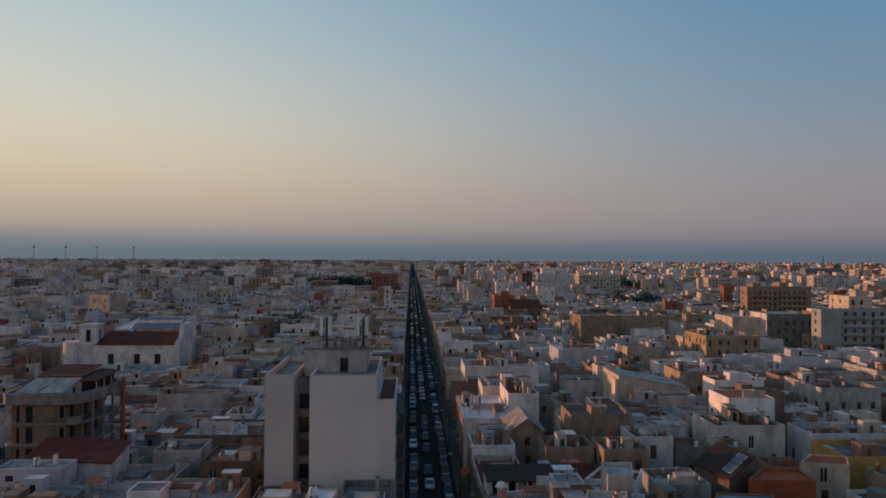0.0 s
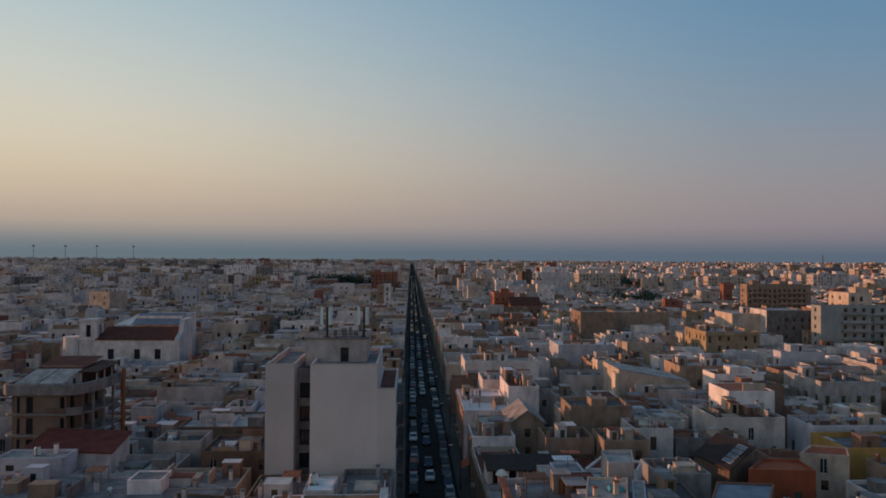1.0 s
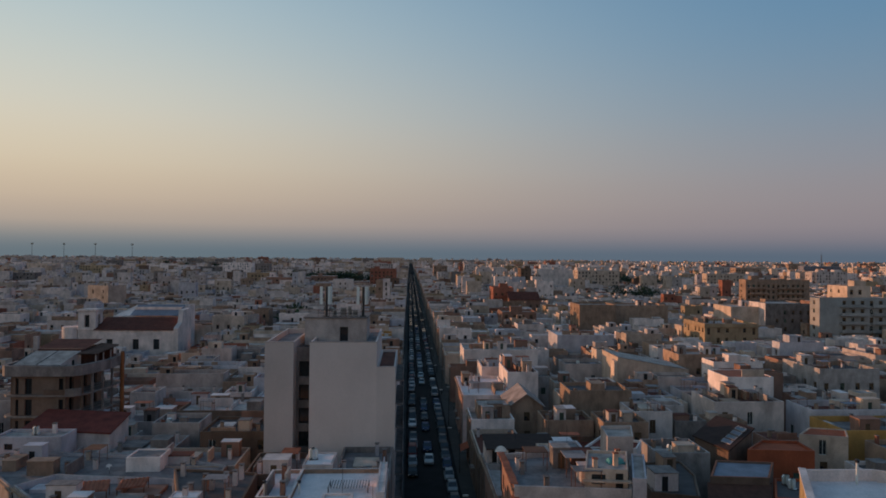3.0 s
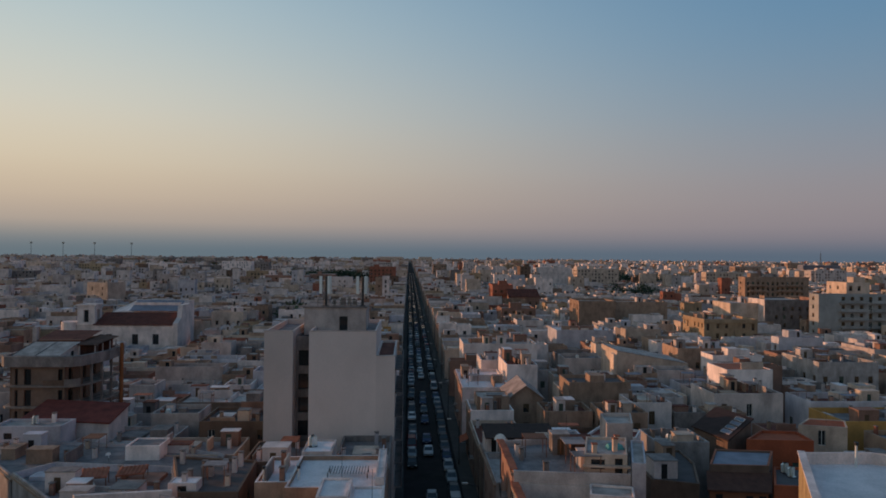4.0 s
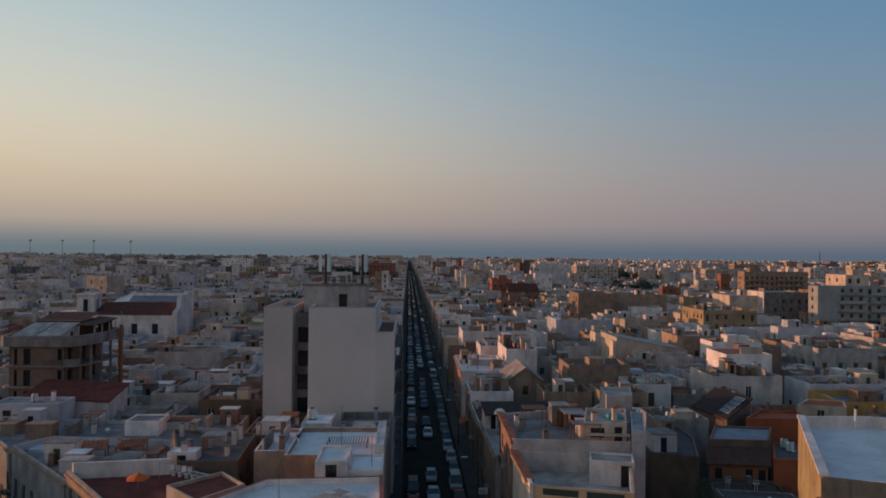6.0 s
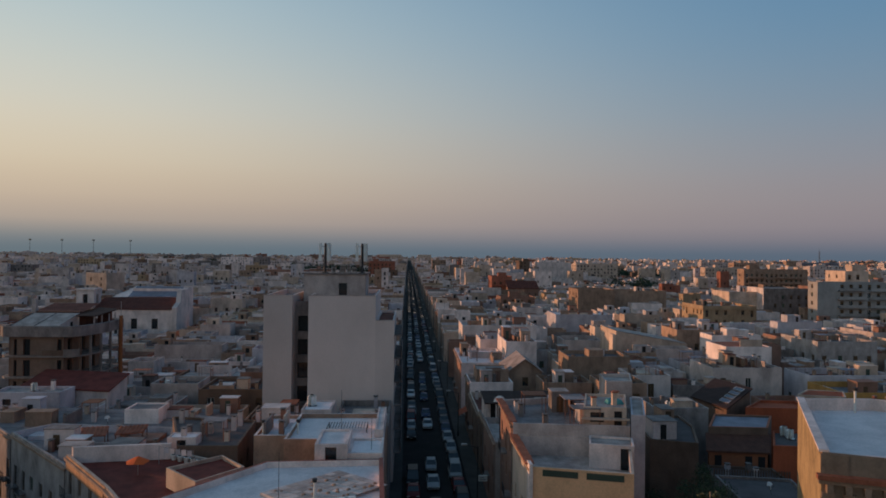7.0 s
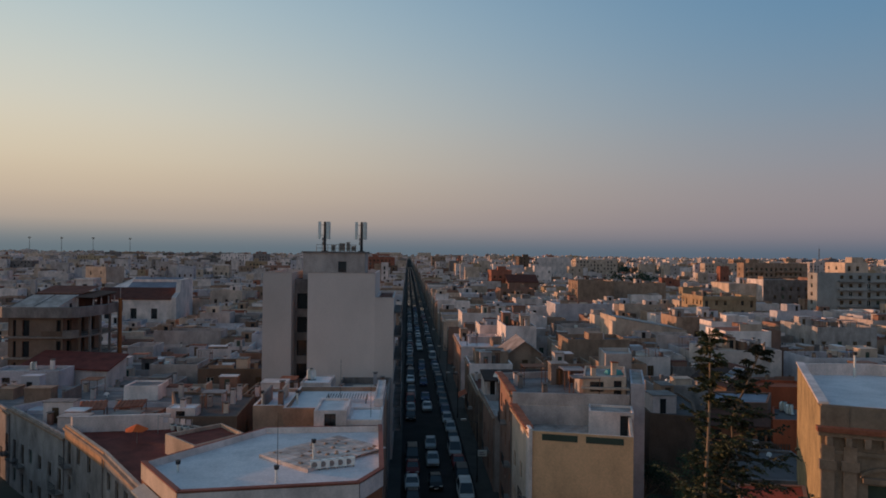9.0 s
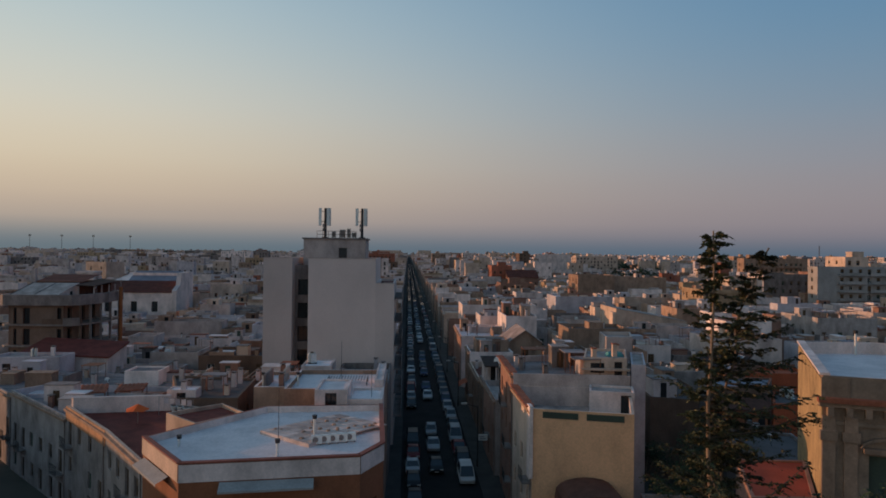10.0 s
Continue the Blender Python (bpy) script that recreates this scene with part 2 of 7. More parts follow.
def part(name, shape, parent=None, label=""):
    """Links a shape (or a ready mesh) as one object, under a thing or a part."""
    ob = new(name, shape.mesh(name) if isinstance(shape, Shape) else shape)
    if parent is not None:
        ob.parent = parent
    if label:
        ob["label"] = label
    return ob


def inset(poly, d):
    """The polygon (counter-clockwise) drawn in by d."""
    out, n = [], len(poly)
    for i in range(n):
        p, a, b = Vector(poly[i]), Vector(poly[i - 1]), Vector(poly[(i + 1) % n])
        e1, e2 = (p - a).normalized(), (b - p).normalized()
        n1, n2 = Vector((-e1.y, e1.x)), Vector((-e2.y, e2.x))
        k = n1 + n2
        out.append(tuple(p + k * (d / max(0.3, 1 + n1.dot(n2)))))
    return out


def rect(x0, x1, y0, y1):
    return [(x0, y0), (x1, y0), (x1, y1), (x0, y1)]


def facade(shape, a, b, z0, z1, mat, holes, deep=0.22):
    """The outer face of one wall from a to b, with openings (u0, u1, z0, z1) that have reveals."""
    a, b = Vector(a), Vector(b)
    length = (b - a).length
    e = (b - a) / length
    inn = Vector((-e.y, e.x))

    def at(u, z, d=0.0):
        p = a + e * u + inn * d
        return (p.x, p.y, z)
    holes = [h for h in holes if h[0] > 0.05 and h[1] < length - 0.05 and h[2] >= z0 and h[3] < z1 - 0.02]
    zs = sorted({z0, z1, *(h[2] for h in holes), *(h[3] for h in holes)})
    for p, q in zip(zs, zs[1:]):
        u = 0.0
        row = sorted(h for h in holes if h[2] <= p + 1e-6 and h[3] >= q - 1e-6)
        for h in row:
            shape.face((at(u, p), at(h[0], p), at(h[0], q), at(u, q)), mat)
            u = h[1]
        shape.face((at(u, p), at(length, p), at(length, q), at(u, q)), mat)
    for u0, u1, p, q in holes:
        for c in (((u0, p), (u1, p)), ((u1, p), (u1, q)), ((u1, q), (u0, q)), ((u0, q), (u0, p))):
            (s, t), (v, w) = c
            shape.face((at(s, t), at(s, t, deep), at(v, w, deep), at(v, w)), mat)
    return holes


window_meshes = {}


def window_mesh(w, h, style):
    """One window: a frame with a mullion, glass behind it, shutters or a blind, and a sill."""
    key = (round(w, 1), round(h, 1), style)
    if key not in window_meshes:
        w, h = key[0], key[1]
        s = Shape()
        t = 0.06
        fm = {"w": PLASTIC_W, "g": SHUTTER, "b": SHUTTER_B, "d": DARK}[style[0]]
        xs, zs = [-w / 2, -w / 2 + t, -t / 2, t / 2, w / 2 - t, w / 2], [0, t, h * 0.5, h - t, h]
        for p in range(5):
            for q in range(4):
                a, c, d, e = xs[p], xs[p + 1], zs[q], zs[q + 1]
                if p in (1, 3) and q in (1, 2):
                    shut = style[1] == "c" or (style[1] == "s" and q == 2)
                    y = -0.05 if style[1] == "s" and shut else 0.05
                    if style[1] == "c":          # louvres, slanting slat under slat
                        k = max(3, int((e - d) / 0.16))
                        for m in range(k):
                            z0, z1 = d + (e - d) * m / k, d + (e - d) * (m + 1) / k
                            s.face(((a, -0.07, z0), (c, -0.07, z0), (c, -0.02, z1), (a, -0.02, z1)), fm)
                            s.face(((a, -0.02, z1), (c, -0.02, z1), (c, -0.07, z1), (a, -0.07, z1)), fm)
                        continue
                    s.face(((a, y, d), (c, y, d), (c, y, e), (a, y, e)), fm if shut else GLASS)
                    for (x0, z0), (x1, z1) in (((a, d), (c, d)), ((c, d), (c, e)), ((c, e), (a, e)), ((a, e), (a, d))):
                        s.face(((x0, -0.02, z0), (x1, -0.02, z1), (x1, y, z1), (x0, y, z0)), fm)
                else:
                    s.face(((a, -0.02, d), (c, -0.02, d), (c, -0.02, e), (a, -0.02, e)), fm)
        window_meshes[key] = s.mesh("window")
    return window_meshes[key]


def put_window(a, b, hole, parent, style, deep=0.2):
    a, b = Vector(a), Vector(b)
    e = (b - a).normalized()
    inn = Vector((-e.y, e.x))
    u0, u1, z0, z1 = hole
    c = a + e * ((u0 + u1) / 2) + inn * (deep - 0.03)
    ob = part("door" if z1 - z0 > 1.9 and z0 < 0.3 else "window", window_mesh(u1 - u0, z1 - z0, style), parent)
    w, h = round(u1 - u0, 1), round(z1 - z0, 1)
    ob.matrix_basis = pose(c.x, c.y, z0, 0, 0, math.degrees(math.atan2(e.y, e.x))) @ Matrix.Diagonal(((u1 - u0) / w, 1, (z1 - z0) / h, 1))
    return ob


def auto_holes(length, z1, storey=3.4, w=1.1, h=1.6, every=3.0, ground=True, sill=0.9, rng=random):
    """Windows storey by storey, with a door or a tall window here and there."""
    out = []
    n = max(1, int((length - 0.8) / every))
    for s in range(int((z1 + 0.4) / storey)):
        for i in range(n):
            if rng.random() < 0.12:
                continue
            u = length * (i + 0.5) / n + rng.uniform(-0.2, 0.2)
            tall = rng.random() < 0.35
            z = s * storey + (0.15 if tall else sill)
            out.append((u - w / 2, u + w / 2, z, s * storey + sill + h))
    return out


def shell(name, poly, h, wall, roof, parapet=0.9, thick=0.25, edges=None, parent=None, z0=0.0, style="bs", coping=None, rng=random, window_parts=True, deep=0.22, lining=None, faces=None):
    """A flat-roofed block: outer walls with openings, parapet, coping and roof. edges: {edge number: holes}."""
    thing = parent if parent is not None else new(name)
    s = Shape()
    top = h + parapet
    n = len(poly)
    inner = inset(poly, thick)
    made = []
    for i in range(n):
        a, b = poly[i], poly[(i + 1) % n]
        holes = facade(s, a, b, z0, top, (faces or {}).get(i, wall), (edges or {}).get(i, []), deep)
        made += [(a, b, q) for q in holes]
        ia, ib = inner[i], inner[(i + 1) % n]
        s.face(((*ib, h - 0.05), (*ia, h - 0.05), (*ia, top), (*ib, top)), lining or wall)
        s.face(((*a, top), (*b, top), (*ib, top), (*ia, top)), coping or wall)
    part("wall", s, thing)
    r = Shape()
    r.face([(*p, h) for p in inset(poly, thick - 0.01)], roof)
    part("roof", r, thing)
    if window_parts:
        for a, b, q in made:
            put_window(a, b, q, thing, style if style == "do" or deep > 0.4 or rng.random() < 0.6 else rng.choice(("wo", "bo", "gc", "bs", "bc", "gs")), deep)
    return thing


# ---- ground and road ----
FACE_L, FACE_R = -2.2, 10.5
KERB_L, KERB_R = -0.7, 8.4


def ground():
    s = Shape()
    s.face(((-4500, -400, 0), (4500, -400, 0), (4500, 4500, 0), (-4500, 4500, 0)), EARTH)
    tagged(part("ground", s), "dry town ground reaching the horizon", "ground", kind="structure")
    s = Shape()
    s.face(((KERB_L, 42, 0.02), (KERB_R, 42, 0.02), (KERB_R, 2600, 0.02), (KERB_L, 2600, 0.02)), ASPHALT)
    tagged(part("road", s), "long straight dark asphalt street", "road", kind="structure")
    for x0, x1 in ((FACE_L - 0.5, KERB_L), (KERB_R, FACE_R + 0.5)):
        s = Shape()
        s.box(x0, x1, 42, 2600, 0, 0.15, PAVING)
        tagged(part("pavement", s), "narrow raised stone pavement beside the street", "pavement", kind="structure")


ground()

# ---- houses that stand by themselves ----
TAKEN = []


def take(poly, pad=0.3):
    xs, ys = [p[0] for p in poly], [p[1] for p in poly]
    TAKEN.append((min(xs) - pad, max(xs) + pad, min(ys) - pad, max(ys) + pad))


def holes_for(poly, h, rng, every=3.2, z0=0.0, sides=None):
    """Windows on the walls that face the open."""
    out = {}
    for i in range(len(poly)):
        if sides is not None and i not in sides:
            continue
        a, b = Vector(poly[i]), Vector(poly[(i + 1) % len(poly)])
        out[i] = auto_holes((b - a).length, h - z0, every=every, rng=rng)
        if z0:
            out[i] = [(p, q, r + z0, s + z0) for p, q, r, s in out[i]]
    return out


hrng = random.Random(11)
crng = random.Random(31)


def inside(p, poly):
    return all((q[0] - a[0]) * (p[1] - a[1]) - (q[1] - a[1]) * (p[0] - a[0]) > 0 for a, q in zip(poly, poly[1:] + poly[:1]))


def clutter(thing, poly, z, n, g=crng):
    """Sheds, terrace walls, steps and chimneys on a flat roof, all built onto the house."""
    room = inset(poly, 0.35)
    xs, ys = [p[0] for p in room], [p[1] for p in room]
    done = []
    tries = 0
    while len(done) < n and tries < n * 12:
        tries += 1
        kind = g.choice(("shed", "shed", "shed", "terrace_wall", "terrace_wall", "chimney", "chimney", "platform", "canopy"))
        w, d, h = {"shed": (g.uniform(1.4, 3.6), g.uniform(1.4, 3.2), g.uniform(1.2, 2.6)), "terrace_wall": (g.uniform(2.5, 7), 0.2, g.uniform(0.7, 1.8)), "chimney": (0.5, 0.5, g.uniform(0.8, 1.7)),
                   "platform": (g.uniform(2, 5), g.uniform(2, 4), g.uniform(0.25, 0.7)), "canopy": (g.uniform(1.8, 3.4), g.uniform(1.5, 2.6), 2.1)}[kind]
        if kind == "terrace_wall" and g.random() < 0.5:
            w, d = d, w
        x, y = g.uniform(min(xs), max(xs)), g.uniform(min(ys), max(ys))
        box = (x, x + w, y, y + d)
        if not all(inside(p, room) for p in rect(*box)) or any(x < q[1] + 0.15 and x + w > q[0] - 0.15 and y < q[3] + 0.15 and y + d > q[2] - 0.15 for q in done):
            continue
        done.append(box)
        s = Shape()
        mat = g.choice((WHITE, WHITE, PALE, CREAM, TAN, TAN, BLUE_WALL, GREY, ROSE))
        if kind == "canopy":
            for px, py in ((x, y), (x + w, y), (x, y + d), (x + w, y + d)):
                s.tube((px, py, z - 0.02), (px, py, z + h), 0.04, 0.04, RUST, 5)
            top = g.choice((ROOF_GREY, TILE_RED, RUST, SLATE))
            s.box(x - 0.1, x + w + 0.1, y - 0.1, y + d + 0.1, z + h, z + h + 0.07, top)
        else:
            s.box(x, x + w, y, y + d, z - 0.02, z + h, mat)
            if kind == "shed":
                s.box(x - 0.08, x + w + 0.08, y - 0.08, y + d + 0.08, z + h, z + h + 0.1, g.choice((ROOF_PALE, ROOF_WHITE, ROOF_RED, GREY, mat)))
                if h > 1.9:
                    s.box(x + w * 0.3, x + w * 0.3 + 0.75, y - 0.012, y + 0.05, z + 0.02, z + 1.8, g.choice((DARK, SHUTTER_B, SHUTTER)))
            if kind == "chimney":
                s.box(x - 0.06, x + w + 0.06, y - 0.06, y + d + 0.06, z + h + 0.12, z + h + 0.2, GREY)
                s.box(x + 0.12, x + w - 0.12, y + 0.12, y + d - 0.12, z + h, z + h + 0.13, DARK)
        part(kind, s, thing)
    q = g.random()
    c = (sum(xs) / len(xs) + g.uniform(-1, 1), sum(ys) / len(ys) + g.uniform(-1, 1))
    if q < 0.55 and not any(a - 0.3 < c[0] < e + 0.3 and f - 0.3 < c[1] < k + 0.3 for a, e, f, k in done):
        if q < 0.3:
            LATER.append(("antenna", c, z))
        elif q < 0.42:
            LATER.append(("dish", c, z))
        else:
            LATER.append(("tank", c, z))


LATER = []


def house(poly, top, wall, roof, label, parapet=0.8, every=3.2, sides=None, style="bs", cat="house", coping=None, edges=None, name="house", group="town houses", pad=0.3, heap=None, lining=None, faces=None):
    h = top - parapet
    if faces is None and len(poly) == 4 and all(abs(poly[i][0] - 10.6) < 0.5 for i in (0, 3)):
        faces = {3: (GREY, BROWN, ROSE, BROWN)[int(poly[0][1]) % 4]}          # street side in darker colours that carry the narrow street's shade
    if edges is None:
        edges = holes_for(poly, h, hrng, every, sides=sides)
    t = shell(name, poly, h, wall, roof, parapet, edges=edges, style=style, coping=coping, rng=hrng, lining=lining, faces=faces)
    take(poly, pad)
    xs, ys = [p[0] for p in poly], [p[1] for p in poly]
    area = (max(xs) - min(xs)) * (max(ys) - min(ys))
    if heap is None:
        heap = min(11, 3 + int(area / 15)) if min(ys) < 235 else 2
    clutter(t, poly, h, heap)
    for i in range(len(poly)):
        a, q = poly[i], poly[(i + 1) % len(poly)]
        if edges.get(i) and (abs(a[0] - 10.6) < 0.5 and abs(q[0] - 10.6) < 0.5 or q[1] < a[1] - 4 and a[0] < -20 and max(ys) < 100):
            street_front(t, a, q, top, edges[i])
    return tagged(t, label, cat, group=group)


def annex(thing, poly, z0, top, wall, roof, parapet=0.25, door=None, coping=None, edges=None):
    """A smaller block on the roof or beside a house."""
    e = dict(edges or {})
    if door is not None:
        e[door[0]] = [(door[1], door[1] + 0.95, z0 + 0.1, z0 + 2.1)]
    return shell("annex", poly, top - parapet, wall, roof, parapet, thick=0.18, edges=e, parent=thing, z0=z0, style="do", coping=coping)


def street_front(thing, a, b, top, holes):
    """A cornice, balconies with rails and a drainpipe on a street front from a to b."""
    a, b = Vector(a), Vector(b)
    e = (b - a).normalized()
    o = Vector((e.y, -e.x))

    def strip(u0, u1, d, z0, z1, mat, name):
        p, q = a + e * u0, a + e * u1
        s = Shape()
        s.prism([(v.x, v.y) for v in (p + o * d, q + o * d, q, p)], z0, z1, mat, True)
        part(name, s, thing)
    ln = (b - a).length
    strip(0.02, ln - 0.02, 0.28, top - 0.5, top - 0.25, TAN, "cornice")
    for u0, u1, z0, z1 in holes:
        if z0 > 3 and z1 - z0 > 2.2 and u0 > 0.6 and u1 < ln - 0.6:
            strip(u0 - 0.45, u1 + 0.45, 0.75, z0 - 0.16, z0 - 0.02, GREY, "balcony")
            p, q = a + e * (u0 - 0.42) + o * 0.72, a + e * (u1 + 0.42) + o * 0.72
            s = Shape()
            s.tube((p.x, p.y, z0 + 0.95), (q.x, q.y, z0 + 0.95), 0.03, 0.03, DARKMETAL, 4)
            rail = part("railing", s, thing)
            n = 7
            for k in range(n + 1):
                v = p.lerp(q, k / n)
                s = Shape()
                s.tube((v.x, v.y, z0 - 0.03), (v.x, v.y, z0 + 0.95), 0.02, 0.02, DARKMETAL, 4)
                part("baluster", s, rail)
    v = a + e * (ln - 0.3) + o * 0.08
    s = Shape()
    s.tube((v.x, v.y, 0.1), (v.x, v.y, top - 0.3), 0.06, 0.06, GREY, 6)
    part("drainpipe", s, thing)


def turned(cx, cy, w, d, deg):
    c, s = math.cos(radians(deg)), math.sin(radians(deg))
    return [(cx + c * x - s * y, cy + s * x + c * y) for x, y in ((-w / 2, -d / 2), (w / 2, -d / 2), (w / 2, d / 2), (-w / 2, d / 2))]


# -- the tall white block beside the street
def white_block():
    thing = new("apartment_block")
    shell("x", rect(-19.9, -16.0, 91.2, 108), 25.0, SMOOTH_WHITE, ROOF_GREY, 0.8, parent=thing)
    shell("x", rect(-16.0, -13.8, 93.8, 107), 24.4, GREY, ROOF_GREY, 0.4, parent=thing,
          edges={0: [(0.35, 1.85, 0.8 + 3.3 * k, 3.0 + 3.3 * k) for k in range(7)]}, style="do", deep=0.6)
    shell("x", rect(-13.8, -4.6, 91.2, 108), 25.2, SMOOTH_WHITE, ROOF_GREY, 0.6, parent=thing)
    shell("x", rect(-4.6, -2.0, 91.2, 108), 22.0, SMOOTH_WHITE, ROOF_RED, 0.4, parent=thing,
          edges={1: [(1.5 + 3.6 * j, 2.9 + 3.6 * j, 1.0 + 3.3 * k, 3.0 + 3.3 * k) for j in range(4) for k in range(6)]})
    # stair head and lift room with an open doorway
    shell("x", rect(-15.4, -6.4, 97, 105), 28.2, PALE, ROOF_GREY, 0.35, z0=24.6, parent=thing, edges={0: [(5.1, 6.3, 25.0, 27.3)]}, style="do", deep=0.5)
    s = Shape()
    s.box(-15.6, -6.2, 96.8, 105.2, 28.55, 28.75, GREY)
    part("roof_slab", s, thing)
    # balconies with rails on the street side
    for k in range(6):
        s = Shape()
        s.box(-2.0, -0.9, 93, 106, 3.6 + 3.3 * k, 3.8 + 3.3 * k, GREY)
        s.box(-0.98, -0.9, 93, 106, 3.8 + 3.3 * k, 4.7 + 3.3 * k, GREY)
        part("balcony", s, thing)
    # edge of the main roof and a fin between the two walls
    for x0, x1, z in ((-19.95, -15.95, 25.8), (-13.85, -4.55, 25.8), (-4.55, -1.95, 22.4)):
        s = Shape()
        s.box(x0, x1, 91.15, 91.5, z + 0.004, z + 0.09, PALE)
        part("coping", s, thing)
    take(rect(-20.4, -2, 91, 108))
    tagged(thing, "tall white apartment block with a blank end wall", "apartment building")


white_block()


def cell_antenna(x, y, z, h):
    thing = new("cell_antenna")
    s = Shape()
    s.tube((x, y, z), (x, y, z + h), 0.22, 0.18, DARKMETAL, 8)
    s.box(x - 0.45, x + 0.45, y - 0.45, y + 0.45, z, z + 0.12, DARKMETAL)
    part("mast", s, thing)
    for dx, dy in ((-0.75, -0.1), (0.45, -0.35), (0.55, 0.5)):
        s = Shape()
        s.box(x + dx - 0.2, x + dx + 0.2, y + dy - 0.12, y + dy + 0.12, z + h - 2.6, z + h, PLASTIC_W)
        part("antenna_panel", s, thing)
        s = Shape()
        for q in (0.5, 2.0):
            s.tube((x, y, z + h - q), (x + dx, y + dy, z + h - q), 0.045, 0.045, DARKMETAL, 6)
        part("bracket", s, thing)
    for q in (1.0, 1.6):
        s = Shape()
        s.box(x - 0.35, x - 0.05, y - 0.35, y - 0.1, z + q, z + q + 0.45, GREY)
        part("amplifier_box", s, thing)
    tagged(thing, "dark mobile phone antenna mast with pale panels", "antenna", group="phone antennas")


def roof_railing(x0, x1, y, z):
    thing = new("railing")
    n = int((x1 - x0) / 0.8)
    for i in range(n + 1):
        s = Shape()
        x = x0 + (x1 - x0) * i / n
        s.tube((x, y, z), (x, y, z + 1.0), 0.035, 0.035, DARKMETAL, 5)
        part("post", s, thing)
    for q in (0.5, 1.0):
        s = Shape()
        s.tube((x0, y, z + q), (x1, y, z + q), 0.03, 0.03, DARKMETAL, 5)
        part("rail", s, thing)
    tagged(thing, "thin dark metal railing on the roof", "railing")


# -- left of the street, nearest first
def near_white_roof():
    P = [(-19.9, 50.7), (-15.1, 44.3), (-3.3, 45.8), (-1.8, 48.8), (-2.4, 61.0), (-12.8, 60.5)]
    t = house(P, 12.8, BURNT, ROOF_WHITE, "burnt-orange corner house with a white terrace roof", parapet=0.55, every=3.6, coping=RED_TRIM, sides=(0, 1, 2, 3), heap=0, lining=WHITE)
    s = Shape()
    for i in range(4):          # white band under the red rim; sunlight on the slanting side put in as cream
        a, b = Vector(P[i]), Vector(P[i + 1])
        e = (b - a).normalized()
        o = Vector((e.y, -e.x)) * 0.06
        p, q = a + o, b + o
        s.face(((p.x, p.y, 11.55), (q.x, q.y, 11.55), (q.x, q.y, 12.72), (p.x, p.y, 12.72)), WHITE if i else CREAM)
        s.face(((p.x, p.y, 12.72), (q.x, q.y, 12.72), (b.x, b.y, 12.72), (a.x, a.y, 12.72)), WHITE)
        s.face(((q.x, q.y, 11.55), (p.x, p.y, 11.55), (a.x, a.y, 11.55), (b.x, b.y, 11.55)), WHITE)
    part("parapet_band", s, t, "white band, cream as sunlit on its slanting side")
    s = Shape()
    for i in range(4):          # thin red coping, a little proud
        a, b = Vector(P[i]), Vector(P[i + 1])
        e = (b - a).normalized()
        o = Vector((e.y, -e.x))
        c = [a + o * 0.1, b + o * 0.1, b - o * 0.28, a - o * 0.28]
        s.prism([(v.x, v.y) for v in c], 12.804, 12.9, RED_TRIM, True)
    part("coping", s, t, "dull red coping")
    # awnings over the upper windows
    for a, b in (((-12.5, 44.55), (-6.4, 45.3)), ((-19.4, 49.9), (-16.2, 45.7))):
        a, b = Vector(a), Vector(b)
        e = (b - a).normalized()
        o = Vector((e.y, -e.x))
        s = Shape()
        lo, up = a + o * 0.9, a + o * 0.06
        lo2, up2 = b + o * 0.9, b + o * 0.06
        s.face(((lo.x, lo.y, 11.15), (lo2.x, lo2.y, 11.15), (up2.x, up2.y, 11.5), (up.x, up.y, 11.5)), AWNING)
        s.face(((lo.x, lo.y, 11.0), (lo2.x, lo2.y, 11.0), (lo2.x, lo2.y, 11.15), (lo.x, lo.y, 11.15)), AWNING)
        part("awning", s, t, "faded grey canvas awning")
    # raised terrace paved with pale slabs, and stones left on it
    Q = [(-11.8, 53.3), (-7.4, 49.6), (-3.3, 54.4), (-6.1, 58.7)]
    s = Shape()
    s.prism(Q, 12.25, 12.5, PALE)
    ter = part("terrace", s, t, "raised pale slab terrace")
    r = random.Random(3)
    o, u, v = Vector(Q[0]), Vector(Q[1]) - Vector(Q[0]), Vector(Q[3]) - Vector(Q[0])
    n, m = 8, 10
    for i in range(n):
        for j in range(m):
            a = o + u * ((i + 0.04) / n) + v * ((j + 0.04) / m)
            c = [a, a + u * (0.92 / n), a + u * (0.92 / n) + v * (0.92 / m), a + v * (0.92 / m)]
            s = Shape()
            s.prism([(p.x, p.y) for p in c], 12.5, 12.53 + r.uniform(0, 0.012), SLAB)
            part("slab", s, ter)
    for k in range(26):
        a = o + u * r.uniform(0.05, 0.95) + v * r.uniform(0.05, 0.95)
        stone(a.x, a.y, 12.54, r.uniform(0.14, 0.26), r)
    for k in range(5):
        air_conditioner(-6.9 + 0.62 * k, 50.3 + 0.2 * k, 12.26, 8)
    chimney_pipe(-9.3, 47.6, 12.25, 0.95)
    chimney_pipe(-7.3, 52.0, 12.5, 1.3)
    chimney_pipe(-17.0, 50.0, 12.25, 0.6)
    take(P)


